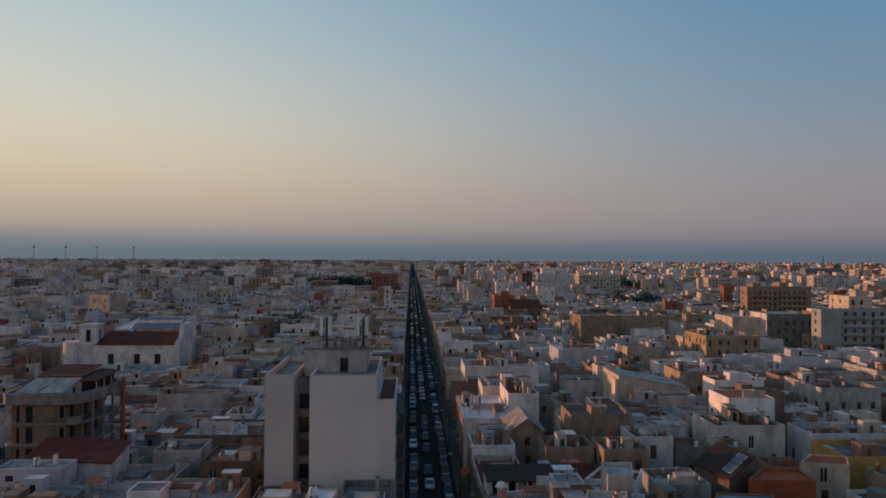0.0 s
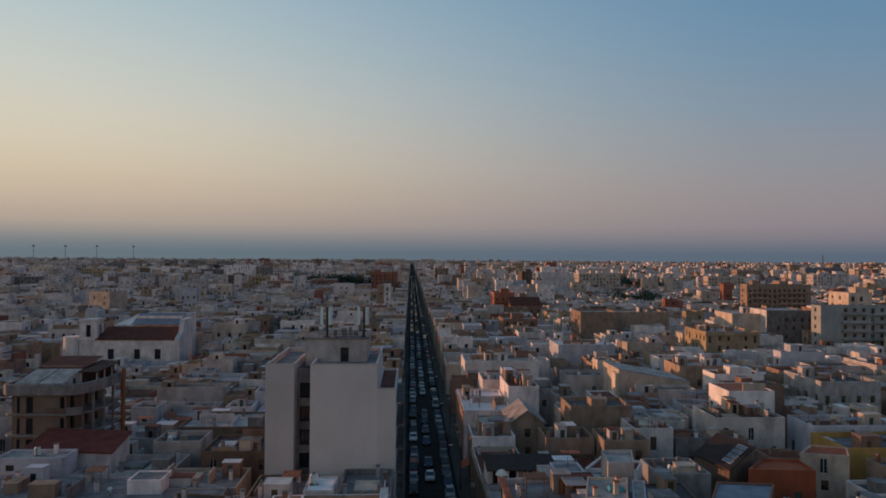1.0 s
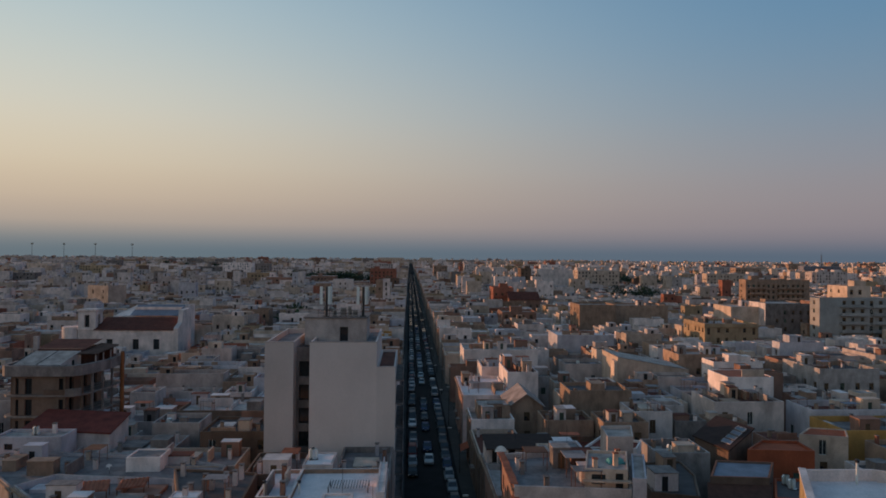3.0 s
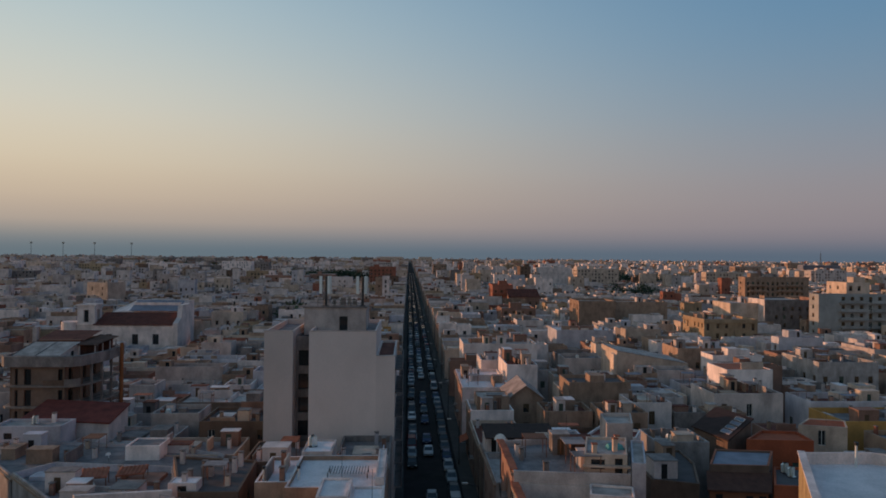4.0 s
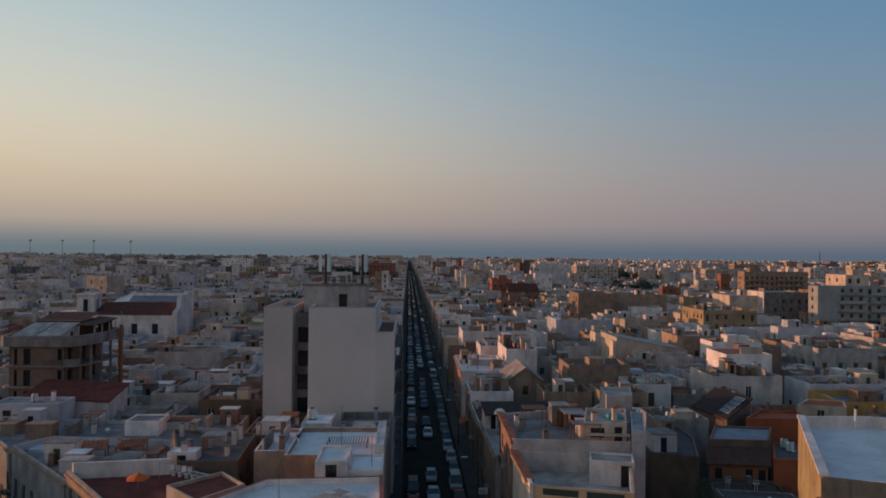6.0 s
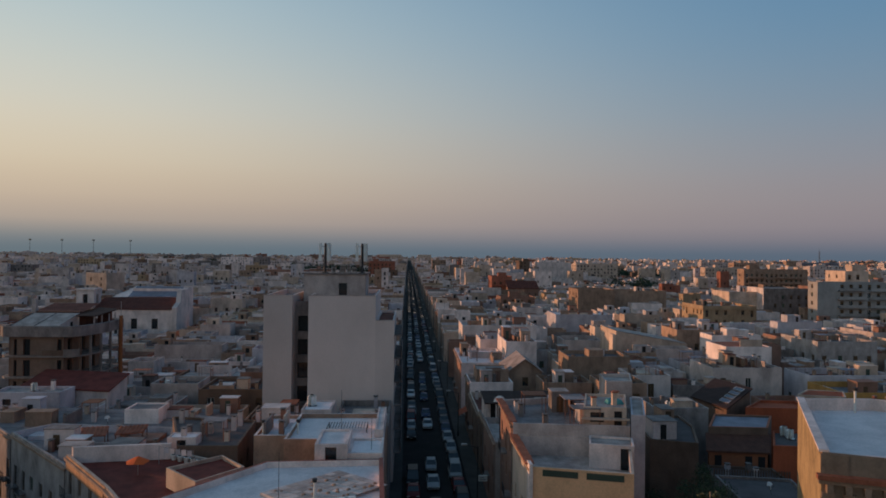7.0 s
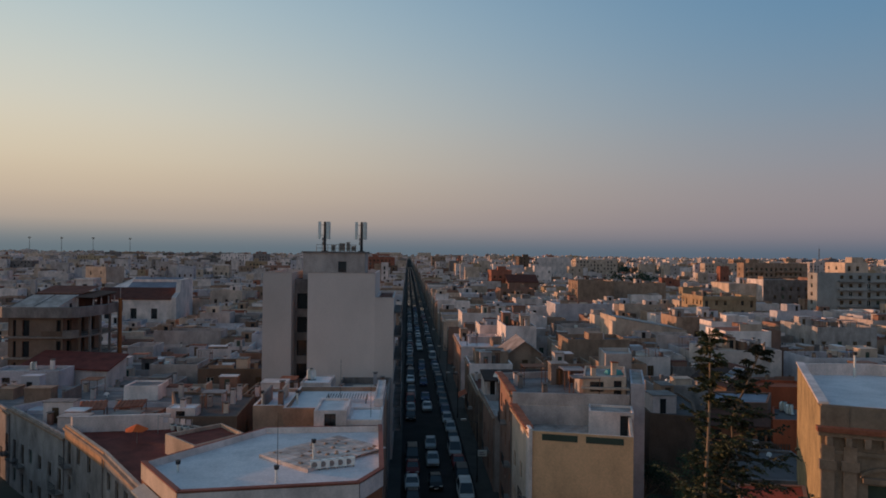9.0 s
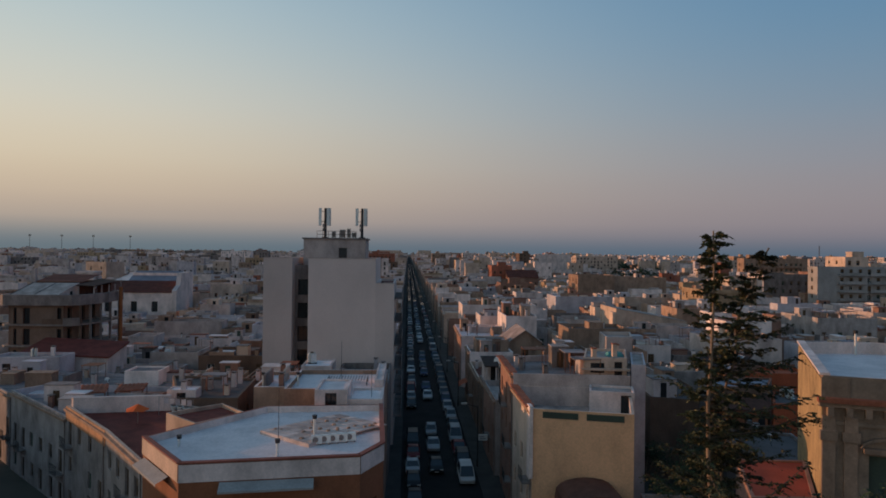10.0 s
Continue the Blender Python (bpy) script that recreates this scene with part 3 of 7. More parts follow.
def stone(x, y, z, r, g):
    s = Shape()
    n = 6
    ring = [(x + r * g.uniform(0.7, 1.1) * math.cos(6.283 * i / n), y + r * g.uniform(0.7, 1.1) * math.sin(6.283 * i / n)) for i in range(n)]
    top = [(x + (p - x) * 0.6, y + (q - y) * 0.6) for p, q in ring]
    for i in range(n):
        j = (i + 1) % n
        s.face(((*ring[i], z - 0.03), (*ring[j], z - 0.03), (*top[j], z + r * 0.5), (*top[i], z + r * 0.5)), TAN)
    s.face([(*p, z + r * 0.5) for p in top], TAN)
    tagged(part("stone", s), "rough tan stone lying on the terrace", "stone", group="stones on the terrace")


def air_conditioner(x, y, z, deg=0):
    thing = new("air_conditioner")
    s = Shape()
    s.box(-0.4, 0.4, -0.16, 0.16, 0.1, 0.72, PLASTIC_W)
    part("casing", s, thing)
    s = Shape()
    s.tube((-0.1, -0.162, 0.41), (-0.1, -0.19, 0.41), 0.22, 0.21, GREY, 12)
    part("fan_grille", s, thing)
    for q in (-0.3, 0.3):
        s = Shape()
        s.box(q - 0.04, q + 0.04, -0.18, 0.18, -0.01, 0.1, GREY)
        part("foot", s, thing)
    thing.matrix_basis = pose(x, y, z, 0, 0, deg)
    tagged(thing, "white air conditioner unit standing on a roof", "air conditioner", group="air conditioners")


def chimney_pipe(x, y, z, h):
    thing = new("chimney_pipe")
    s = Shape()
    s.tube((x, y, z - 0.02), (x, y, z + h), 0.1, 0.1, PLASTIC_W, 8)
    part("pipe", s, thing)
    s = Shape()
    s.tube((x, y, z + h), (x, y, z + h + 0.28), 0.17, 0.2, DARKMETAL, 8)
    part("cowl", s, thing)
    tagged(thing, "white flue pipe with a dark cowl on a roof", "chimney", group="flue pipes")


def tv_antenna(x, y, z, h, deg):
    key = round(h)
    if key not in antenna_meshes:
        m = Shape()
        m.tube((0, 0, -0.05), (0, 0, key), 0.03, 0.02, DARKMETAL, 5)
        a = Shape()
        a.tube((-0.75, 0, 0), (0.75, 0, 0), 0.014, 0.014, METAL, 4)
        e = Shape()
        e.tube((0, -0.28, 0), (0, 0.28, 0), 0.011, 0.011, METAL, 4)
        antenna_meshes[key] = (m.mesh("mast"), a.mesh("boom"), e.mesh("rod"))
    thing = new("tv_antenna")
    mast, boom, rod = antenna_meshes[key]
    part("mast", mast, thing)
    for q in (0.05, 0.7):
        b = part("boom", boom, thing)
        b.matrix_basis = pose(0, 0, key - q)
        for i in range(4):
            part("rod", rod, b).matrix_basis = pose(-0.6 + 0.4 * i, 0, 0.012)
    thing.matrix_basis = pose(x, y, z, 0, 0, deg)
    tagged(thing, "thin metal television aerial on a roof", "antenna", group="television aerials")


antenna_meshes = {}
dish_meshes = []


def satellite_dish(x, y, z, deg, size=1.0, post=0.0):
    if not dish_meshes:
        s = Shape()
        n = 14
        for k in range(3):
            r0, r1 = 0.4 * k / 3, 0.4 * (k + 1) / 3
            for i in range(n):
                a, b = 6.2832 * i / n, 6.2832 * (i + 1) / n
                s.face([(r * math.cos(q), -0.05 - 0.5 * r * r * -1, r * math.sin(q)) for r, q in ((r0, a), (r1, a), (r1, b), (r0, b))], PLASTIC_W)
        dish_meshes.append(s.mesh("reflector"))
        s = Shape()
        s.tube((0, 0.12, -0.9), (0, 0.12, 0.1), 0.035, 0.035, DARKMETAL, 6)
        s.tube((0, 0.12, 0), (0, 0, 0), 0.03, 0.03, DARKMETAL, 6)
        dish_meshes.append(s.mesh("mount"))
        s = Shape()
        s.tube((0, 0, -0.38), (0, -0.5, -0.05), 0.014, 0.014, DARKMETAL, 5)
        s.tube((0, -0.52, -0.05), (0, -0.42, -0.03), 0.04, 0.04, DARKMETAL, 6)
        dish_meshes.append(s.mesh("receiver_arm"))
    thing = new("satellite_dish")
    for me in dish_meshes:
        part(me.name.split(".")[0], me, thing)
    if post:
        s = Shape()
        s.tube((0, 0.12, -0.9 - post / size), (0, 0.12, -0.85), 0.04, 0.04, DARKMETAL, 6)
        part("post", s, thing)
    thing.matrix_basis = pose(x, y, z + 0.88 * size + post, -12 if post else -20, 0, deg) @ Matrix.Diagonal((size, size, size, 1))
    tagged(thing, "white satellite dish on a short post", "satellite dish", group="satellite dishes")


tank_meshes = []


def water_tank(x, y, z, deg):
    if not tank_meshes:
        s = Shape()
        for z0, z1, r0, r1 in ((0.12, 0.2, 0.5, 0.55), (0.2, 1.1, 0.55, 0.55), (1.1, 1.3, 0.55, 0.3)):
            s.tube((0, 0, z0), (0, 0, z1), r0, r1, PLASTIC_W, 14)
        tank_meshes.append(s.mesh("tank"))
        s = Shape()
        s.tube((0, 0, 1.3), (0, 0, 1.38), 0.2, 0.18, DARKMETAL, 10)
        tank_meshes.append(s.mesh("lid"))
        s = Shape()
        for q in (-0.35, 0.35):
            s.box(-0.5, 0.5, q - 0.07, q + 0.07, -0.01, 0.12, GREY)
        tank_meshes.append(s.mesh("base"))
    thing = new("water_tank")
    for me in tank_meshes:
        part(me.name.split(".")[0], me, thing)
    thing.matrix_basis = pose(x, y, z, 0, 0, deg)
    tagged(thing, "pale plastic water tank on a flat roof", "water tank", group="water tanks")


near_white_roof()

t = house(rect(-8.6, -5.6, 61.2, 66.4), 14.1, WHITE, ROOF_WHITE, "whitewashed stair house with a dark doorway", parapet=0.2, edges={0: [(0.95, 2.0, 11.8, 13.8)]}, style="do", heap=0)
house(rect(-5.6, -2.4, 61.4, 66.4), 13.2, WHITE, ROOF_WHITE, "low whitewashed room beside the stair house", parapet=0.2, sides=(1,), heap=0)
t = house([(-12.4, 66.5), (-2.4, 66.5), (-2.4, 77), (-12.4, 77)], 13.1, TAN, ROOF_WHITE, "tan house with a bright white flat roof", parapet=0.5, coping=WHITE, sides=(0, 1), every=3.4, heap=0)
annex(t, rect(-3.4, -2.5, 67, 76.8), 12.4, 13.9, WHITE, WHITE, 0.1)
t2 = house(rect(-16.0, -12.4, 69.3, 78), 12.7, TAN, ROOF_WHITE, "low tan annexe with a whitened roof", parapet=0.4, coping=WHITE, sides=(0,), every=2.4)
house(rect(-12.4, -8.9, 77, 82), 13.5, PALE, ROOF_WHITE, "small stair house with a white flat roof", parapet=0.15, sides=(0,), every=2.4, heap=0)
house(rect(-8.9, -2.3, 77, 91), 11.5, GREY, ROOF_GREY, "dark grey low house under the white block", parapet=0.8, sides=(1,))
house(rect(-20.4, -12.4, 82, 91), 10.8, BROWN, ROOF_GREY, "dark brown low house under the white block", parapet=0.8, sides=(0,))
chimney_pipe(-11.6, 70.2, 12.6, 1.2)
chimney_pipe(-15.3, 70.5, 12.3, 1.4)


def pergola(x0, x1, y0, y1, z, h):
    thing = new("pergola")
    for x in (x0, x1):
        for y in (y0, y1):
            s = Shape()
            s.box(x - 0.05, x + 0.05, y - 0.05, y + 0.05, z, z + h, DARKMETAL)
            part("post", s, thing)
    for i in range(15):
        s = Shape()
        x = x0 + (x1 - x0) * i / 14
        s.box(x - 0.04, x + 0.04, y0 - 0.2, y1 + 0.2, z + h, z + h + 0.08, GREY)
        part("slat", s, thing)
    tagged(thing, "grey slatted pergola on a white roof", "pergola")


pergola(-8.6, -4.4, 70.5, 72.5, 12.6, 0.55)
tv_antenna(-6.9, 68.5, 12.6, 5.0, 30)

# the terracotta terrace and its neighbours along the slanting side street
t = house([(-26.8, 60.0), (-19.9, 50.7), (-12.8, 60.5), (-16.4, 65.5), (-24.5, 70.5), (-34.9, 69.4)], 10.8, SIDE_GREY, TERRACE_TILE, "grey house with a dark red tiled terrace", parapet=0.7, every=2.6, sides=(0, 5), coping=CREAM, heap=0)
annex(t, [(-34.2, 69.0), (-33.9, 68.7), (-24.6, 69.9), (-24.7, 70.3)], 10.0, 11.7, WHITE, WHITE, 0.05)
# orange-tan band: low sun on the parapet top, put into its colour
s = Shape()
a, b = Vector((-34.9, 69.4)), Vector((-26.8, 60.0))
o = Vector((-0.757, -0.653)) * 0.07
s.prism([(v.x, v.y) for v in (a + o, b + o, b, a)], 9.35, 10.72, SUNLIT_TAN, True)
part("parapet_band", s, t, "orange-tan band painted as low sunlight")
annex(t, [(-22.0, 61.3), (-18.2, 57.5), (-15.0, 61.5), (-18.0, 65.0)], 10.2, 12.0, CREAM, TERRACE_TILE, 0.35)
t = house([(-34.9, 69.4), (-24.5, 70.8), (-29.5, 84.5), (-45, 86.5), (-48, 82.5)], 9.6, SIDE_GREY, ROOF_GREY, "grey-white house with a grey worn roof on the side street", parapet=0.9, every=2.6, sides=(4, 0), heap=12, lining=BLUE_WALL)
annex(t, [(-36, 73.5), (-31, 73.0), (-31.5, 75.5), (-36.5, 76)], 8.7, 10.2, PALE, ROOF_PALE, 0.6)
t = house([(-24.3, 70.8), (-18, 70.8), (-18.5, 81.5), (-29.2, 83.5)], 11.2, BROWN, ROOF_DARK, "brown house with a dark bitumen roof", parapet=0.3, sides=(0, 1))
annex(t, rect(-25.6, -22.6, 71.5, 73.5), 9.5, 11.9, WHITE, ROOF_WHITE, 0.1, door=(0, 1.0))
t = house([(-48.1, 82.8), (-45, 86.8), (-29.5, 84.8), (-24.6, 84.7), (-25, 92), (-35.4, 96), (-52, 98.4), (-62, 97)], 8.9, SIDE_GREY, ROOF_GREY, "long grey-white house with a grey terrace", parapet=0.45, every=3.0, sides=(7, 1), heap=16, lining=BLUE_WALL)
annex(t, rect(-38, -33.5, 90.5, 94.5), 8.4, 10.4, WHITE, ROOF_GREY, 0.2)
t = house(rect(-60.5, -50.8, 98.9, 103.4), 10.9, BLUE_WALL, ROOF_PALE, "bluish white house with small dark windows", parapet=0.4, edges={0: [(1.6, 2.8, 9.0, 9.9), (5.3, 6.0, 9.2, 9.9)]}, style="do", heap=1)
house(rect(-50.2, -36, 98.6, 110), 8.0, PALE, ROOF_PALE, "pale low house with a walled terrace", parapet=0.9, sides=(0,))
house(rect(-35.8, -24, 92.2, 101), 8.6, CREAM, ROOF_GREY, "cream house with a sandy wall", parapet=0.6, sides=(0,))
house(rect(-32, -21, 102.5, 112), 10.6, BROWN, ROOF_DARK, "brown house beneath the tall white block", parapet=0.5, sides=(0,))
house(rect(-44, -28, 127, 139), 8.0, BROWN, ROOF_PALE, "brown blank-walled house with a pale roof", parapet=0.5, sides=())
house(rect(-60, -44.5, 126, 138), 6.2, PALE, ROOF_PALE, "pale long single-storey house", parapet=0.6, sides=(0,))


# unseen houses added opposite; their height keeps low sun off the side-street fronts
house([(-45, 46), (-38, 50), (-54, 66.5), (-62, 62)], 12.2, SIDE_GREY, ROOF_GREY, "grey unseen house added to shade the side street", sides=(1,), heap=2)
house([(-62.2, 62.2), (-54.2, 66.7), (-70, 84), (-79, 79)], 12.2, TAN, ROOF_GREY, "tan unseen house added to shade the side street", sides=(1,), heap=2)
house([(-79.2, 79.2), (-70.2, 84.2), (-80, 96), (-90, 91)], 12.2, TAN, ROOF_PALE, "tan unseen house added to shade the side street", sides=(1,), heap=2)


def ribbed(r, a, b, c, d, mat, thick=0.14):
    """A tiled slope from the eave a-b up to the ridge d-c, with a rib for each row of tiles, in one piece."""
    a, b, c, d = Vector(a), Vector(b), Vector(c), Vector(d)
    n = max(4, int((b - a).length / 0.45))
    up = Vector((0, 0, 1))
    lo, hi = [], []
    for i in range(2 * n + 1):
        u = i / (2 * n)
        q = thick + (0.1 if i % 2 else 0.0)
        lo.append(a.lerp(b, u) + up * q)
        hi.append(d.lerp(c, u) + up * q)
    for i in range(2 * n):
        r.face((lo[i], lo[i + 1], hi[i + 1], hi[i]), mat)
        u, v = i / (2 * n), (i + 1) / (2 * n)
        r.face((a.lerp(b, u), a.lerp(b, v), lo[i + 1], lo[i]), mat)
    r.face((a, d, c, b), mat)
    r.face((a, lo[0], hi[0], d), mat)
    r.face((b, c, hi[-1], lo[-1]), mat)


def slope_house(poly, tops, wall, roof, label, over=0.3):
    """A house under one slanting roof, with a height for each corner."""
    thing = new("house")
    s = Shape()
    n = len(poly)
    for i in range(n):
        j = (i + 1) % n
        s.face(((*poly[i], 0), (*poly[j], 0), (*poly[j], tops[j]), (*poly[i], tops[i])), wall)
    part("wall", s, thing)
    r = Shape()
    out = inset(poly, -over)
    lo, hi = [(*p, z + 0.004) for p, z in zip(out, tops)], [(*p, z + 0.22) for p, z in zip(out, tops)]
    r.face(hi, roof)
    r.face(lo[::-1], roof)
    for i in range(n):
        j = (i + 1) % n
        r.face((lo[i], lo[j], hi[j], hi[i]), roof)
    part("roof", r, thing)
    take(poly)
    return tagged(thing, label, "house")


def gabled(poly, eave, ridge, wall, roof, label, along="x", cat="house", sides=(0,), every=3.4, name="house"):
    """A house with a tiled saddle roof over a rectangle."""
    x0, x1, y0, y1 = poly
    P = rect(x0, x1, y0, y1)
    thing = new(name)
    s = Shape()
    made = []
    for i in range(4):
        a, b = P[i], P[(i + 1) % 4]
        ln = (Vector(b) - Vector(a)).length
        hs = auto_holes(ln, eave, every=every, rng=hrng) if i in sides else []
        made += [(a, b, q) for q in facade(s, a, b, 0, eave, wall, hs)]
    r = Shape()
    o, k = 0.35, 0.14
    if along == "x":
        m = (y0 + y1) / 2
        for x in (x0, x1):
            q = ((x, y0, eave), (x, y1, eave), (x, m, ridge))
            s.face(q if x == x1 else q[::-1], wall)
        sl = (ridge - eave) / (m - y0)
        for side in (-1, 1):
            e = y0 - o if side < 0 else y1 + o
            ez = eave - o * sl
            ribbed(r, (x0 - o, e, ez), (x1 + o, e, ez), (x1 + o, m, ridge), (x0 - o, m, ridge), roof, k)
    else:
        m = (x0 + x1) / 2
        for y in (y0, y1):
            q = ((x0, y, eave), (x1, y, eave), (m, y, ridge))
            s.face(q if y == y0 else q[::-1], wall)
        sl = (ridge - eave) / (m - x0)
        for side in (-1, 1):
            e = x0 - o if side < 0 else x1 + o
            ez = eave - o * sl
            ribbed(r, (e, y0 - o, ez), (e, y1 + o, ez), (m, y1 + o, ridge), (m, y0 - o, ridge), roof, k)
    part("wall", s, thing)
    part("roof", r, thing, "worn terracotta tiled roof")
    for a, b, q in made:
        put_window(a, b, q, thing, "bs")
    take(P)
    return tagged(thing, label, cat)


slope_house(rect(-59, -46.2, 104, 111), (10.6, 9.9, 11.3, 11.9), WHITE, TERRACE_TILE, "white house under a slanting red roof")


# -- the unfinished-looking brown block with deep balconies
def brown_block():
    thing = new("apartment_block")
    P = [(-67.6, 113.4), (-66.6, 112.3), (-57.2, 112.3), (-55.9, 112.6), (-55.0, 113.4), (-54.3, 115.0), (-53.3, 119.5), (-53.6, 126), (-67.6, 126)]
    In = [(-65.9, 112.75), (-57.3, 112.75), (-57.3, 117.2), (-57.0, 125.6), (-65.9, 125.6)]
    floors = [-0.2, 3.3, 6.8, 10.3, 13.8]
    # enclosed rooms with tall dark openings; the corner and the side are open loggias
    front = [(u, u + w, z + 0.35, z + 3.0) for z in floors for u, w in ((0.5, 0.5), (2.0, 1.15), (7.5, 0.8))]
    side = [(u, u + 1.5, z + 0.35, z + 2.9) for z in floors for u in (1.2,)]
    back = [(u, u + 1.6, z + 0.35, z + 2.9) for z in floors for u in (1.0, 4.5)]
    shell("x", In, 17.3, BAY_BROWN, ROOF_GREY, 0.3, parent=thing, edges={0: front, 1: side, 2: back}, style="do", deep=0.4)
    for z in floors[1:]:
        s = Shape()
        s.prism(P, z, z + 0.3, SLAB_GREY, True)
        part("floor_slab", s, thing)

    def low_wall(a, b, z0, z1, mat, thick=0.14):
        a, b = Vector(a), Vector(b)
        e = (b - a).normalized()
        inn = Vector((-e.y, e.x)) * thick
        s = Shape()
        s.prism([(v.x, v.y) for v in (a, b, b + inn, a + inn)], z0, z1, mat)
        part("balustrade", s, thing)
    for z in floors[1:]:
        low_wall((-60.6, 112.32), (-57.2, 112.32), z + 0.3, z + 1.2, BROWN)
        low_wall(P[2], P[3], z + 0.3, z + 1.35, SLAB_GREY)
        low_wall(P[3], P[4], z + 0.3, z + 1.35, SLAB_GREY)
    # rails of the side loggias
    for z in floors[1:]:
        for a, b in ((P[4], P[5]), (P[5], P[6]), (P[6], P[7])):
            s = Shape()
            a, b = Vector(a).lerp(Vector((-60, 118)), 0.02), Vector(b).lerp(Vector((-60, 118)), 0.02)
            for q in (0.75, 1.2):
                s.tube((a.x, a.y, z + q), (b.x, b.y, z + q), 0.03, 0.03, DARKMETAL, 5)
            part("rail", s, thing)
    # deep top fascia that bends round the corner
    s = Shape()
    out, inn = inset(P, -0.3), inset(P, 0.35)
    for i in range(len(P)):
        j = (i + 1) % len(P)
        a, b, c, d = out[i], out[j], inn[j], inn[i]
        s.face(((*a, 17.25), (*b, 17.25), (*b, 19.0), (*a, 19.0)), GREY)
        s.face(((*a, 19.0), (*b, 19.0), (*c, 19.0), (*d, 19.0)), GREY)
        s.face(((*c, 17.65), (*d, 17.65), (*d, 19.0), (*c, 19.0)), GREY)
    s.face([(*p, 17.25) for p in reversed(out)], GREY)
    s.face([(*p, 17.66) for p in inn], ROOF_GREY)
    part("fascia", s, thing, "deep grey concrete fascia with a rounded corner")
    for x, y in ((-66.2, 113.3), (-57.35, 112.6), (-55.1, 113.8), (-54.3, 115.6), (-53.75, 118.2), (-53.65, 121.6), (-53.8, 125.6)):
        s = Shape()
        s.box(x - 0.17, x + 0.17, y - 0.17, y + 0.17, 0, 17.25, SLAB_GREY if y > 115 else BROWN)
        part("column", s, thing)
    # penthouse with a slanting glazed roof
    s = Shape()
    s.box(-64.6, -57.2, 117.5, 123.5, 17.7, 21.0, ROOF_BROWN)
    s.face(((-65.2, 117.3, 20.7), (-56.9, 117.3, 20.7), (-56.3, 123.8, 22.0), (-64.6, 123.8, 22.0)), ROOF_RED)
    part("penthouse", s, thing, "dark red-brown penthouse")
    s = Shape()
    s.face(((-66.3, 113.3, 18.95), (-58.5, 113.3, 18.95), (-57.1, 117.3, 20.75), (-64.7, 117.3, 20.75)), ROOF_PALE)
    s.face(((-58.5, 113.3, 17.7), (-57.1, 117.3, 17.7), (-57.1, 117.3, 20.75), (-58.5, 113.3, 18.95)), WHITE)
    s.face(((-66.3, 113.3, 17.7), (-58.5, 113.3, 17.7), (-58.5, 113.3, 18.95), (-66.3, 113.3, 18.95)), DARKMETAL)
    part("skylight", s, thing, "slanting pale roof panel in a dark frame")
    for k in (0, 2, 4):
        u = k / 4
        s = Shape()
        s.tube((-66.3 + 7.8 * u, 113.3, 18.98), (-64.7 + 7.6 * u, 117.3, 20.78), 0.05, 0.05, WHITE if k == 4 else DARKMETAL, 5)
        part("glazing_bar", s, thing)
    for u, h in ((0.25, 1.0), (0.62, 1.6)):
        x, y = -58.47 + 1.4 * u, 113.3 + 4.0 * u
        s = Shape()
        s.box(x - 0.02, x + 0.06, y - 0.35, y + 0.35, 17.8, 17.8 + h, DARK)
        part("opening", s, thing)
    s = Shape()
    s.box(-65.2, -64.5, 117.4, 118.1, 17.7, 23.2, PALE)
    part("chimney", s, thing)
    # dark roof shelter on posts over the corner terrace
    s = Shape()
    s.face(((-57.0, 115.6, 20.5), (-54.2, 116.8, 20.3), (-53.6, 124.5, 20.9), (-57.0, 124.5, 21.2)), ROOF_BROWN)
    s.face(((-57.0, 124.5, 21.05), (-53.6, 124.5, 20.75), (-54.2, 116.8, 20.15), (-57.0, 115.6, 20.35)), ROOF_BROWN)
    part("roof_shelter", s, thing)
    for x, y in ((-56.6, 116.1), (-54.5, 117.2), (-54.3, 119.6), (-54.1, 122.0), (-54.0, 124.2)):
        s = Shape()
        s.box(x - 0.09, x + 0.09, y - 0.09, y + 0.09, 17.66, 20.3, PALE)
        part("shelter_post", s, thing)
    s = Shape()
    s.box(-57.0, -54.6, 123.9, 124.3, 17.66, 20.6, ROOF_BROWN)
    part("shelter_wall", s, thing)
    s = Shape()
    s.tube((-52.5, 123.2, 0), (-52.5, 123.2, 19.8), 0.33, 0.33, RUSTY_ORANGE, 10)
    part("drain_column", s, thing, "rust-orange round column")
    s = Shape()
    s.tube((-52.5, 123.2, 19.8), (-52.5, 123.2, 22.4), 0.05, 0.04, PALE, 6)
    part("pole", s, thing)
    take(P)
    tagged(thing, "brown concrete apartment block with deep corner loggias", "apartment building")


brown_block()


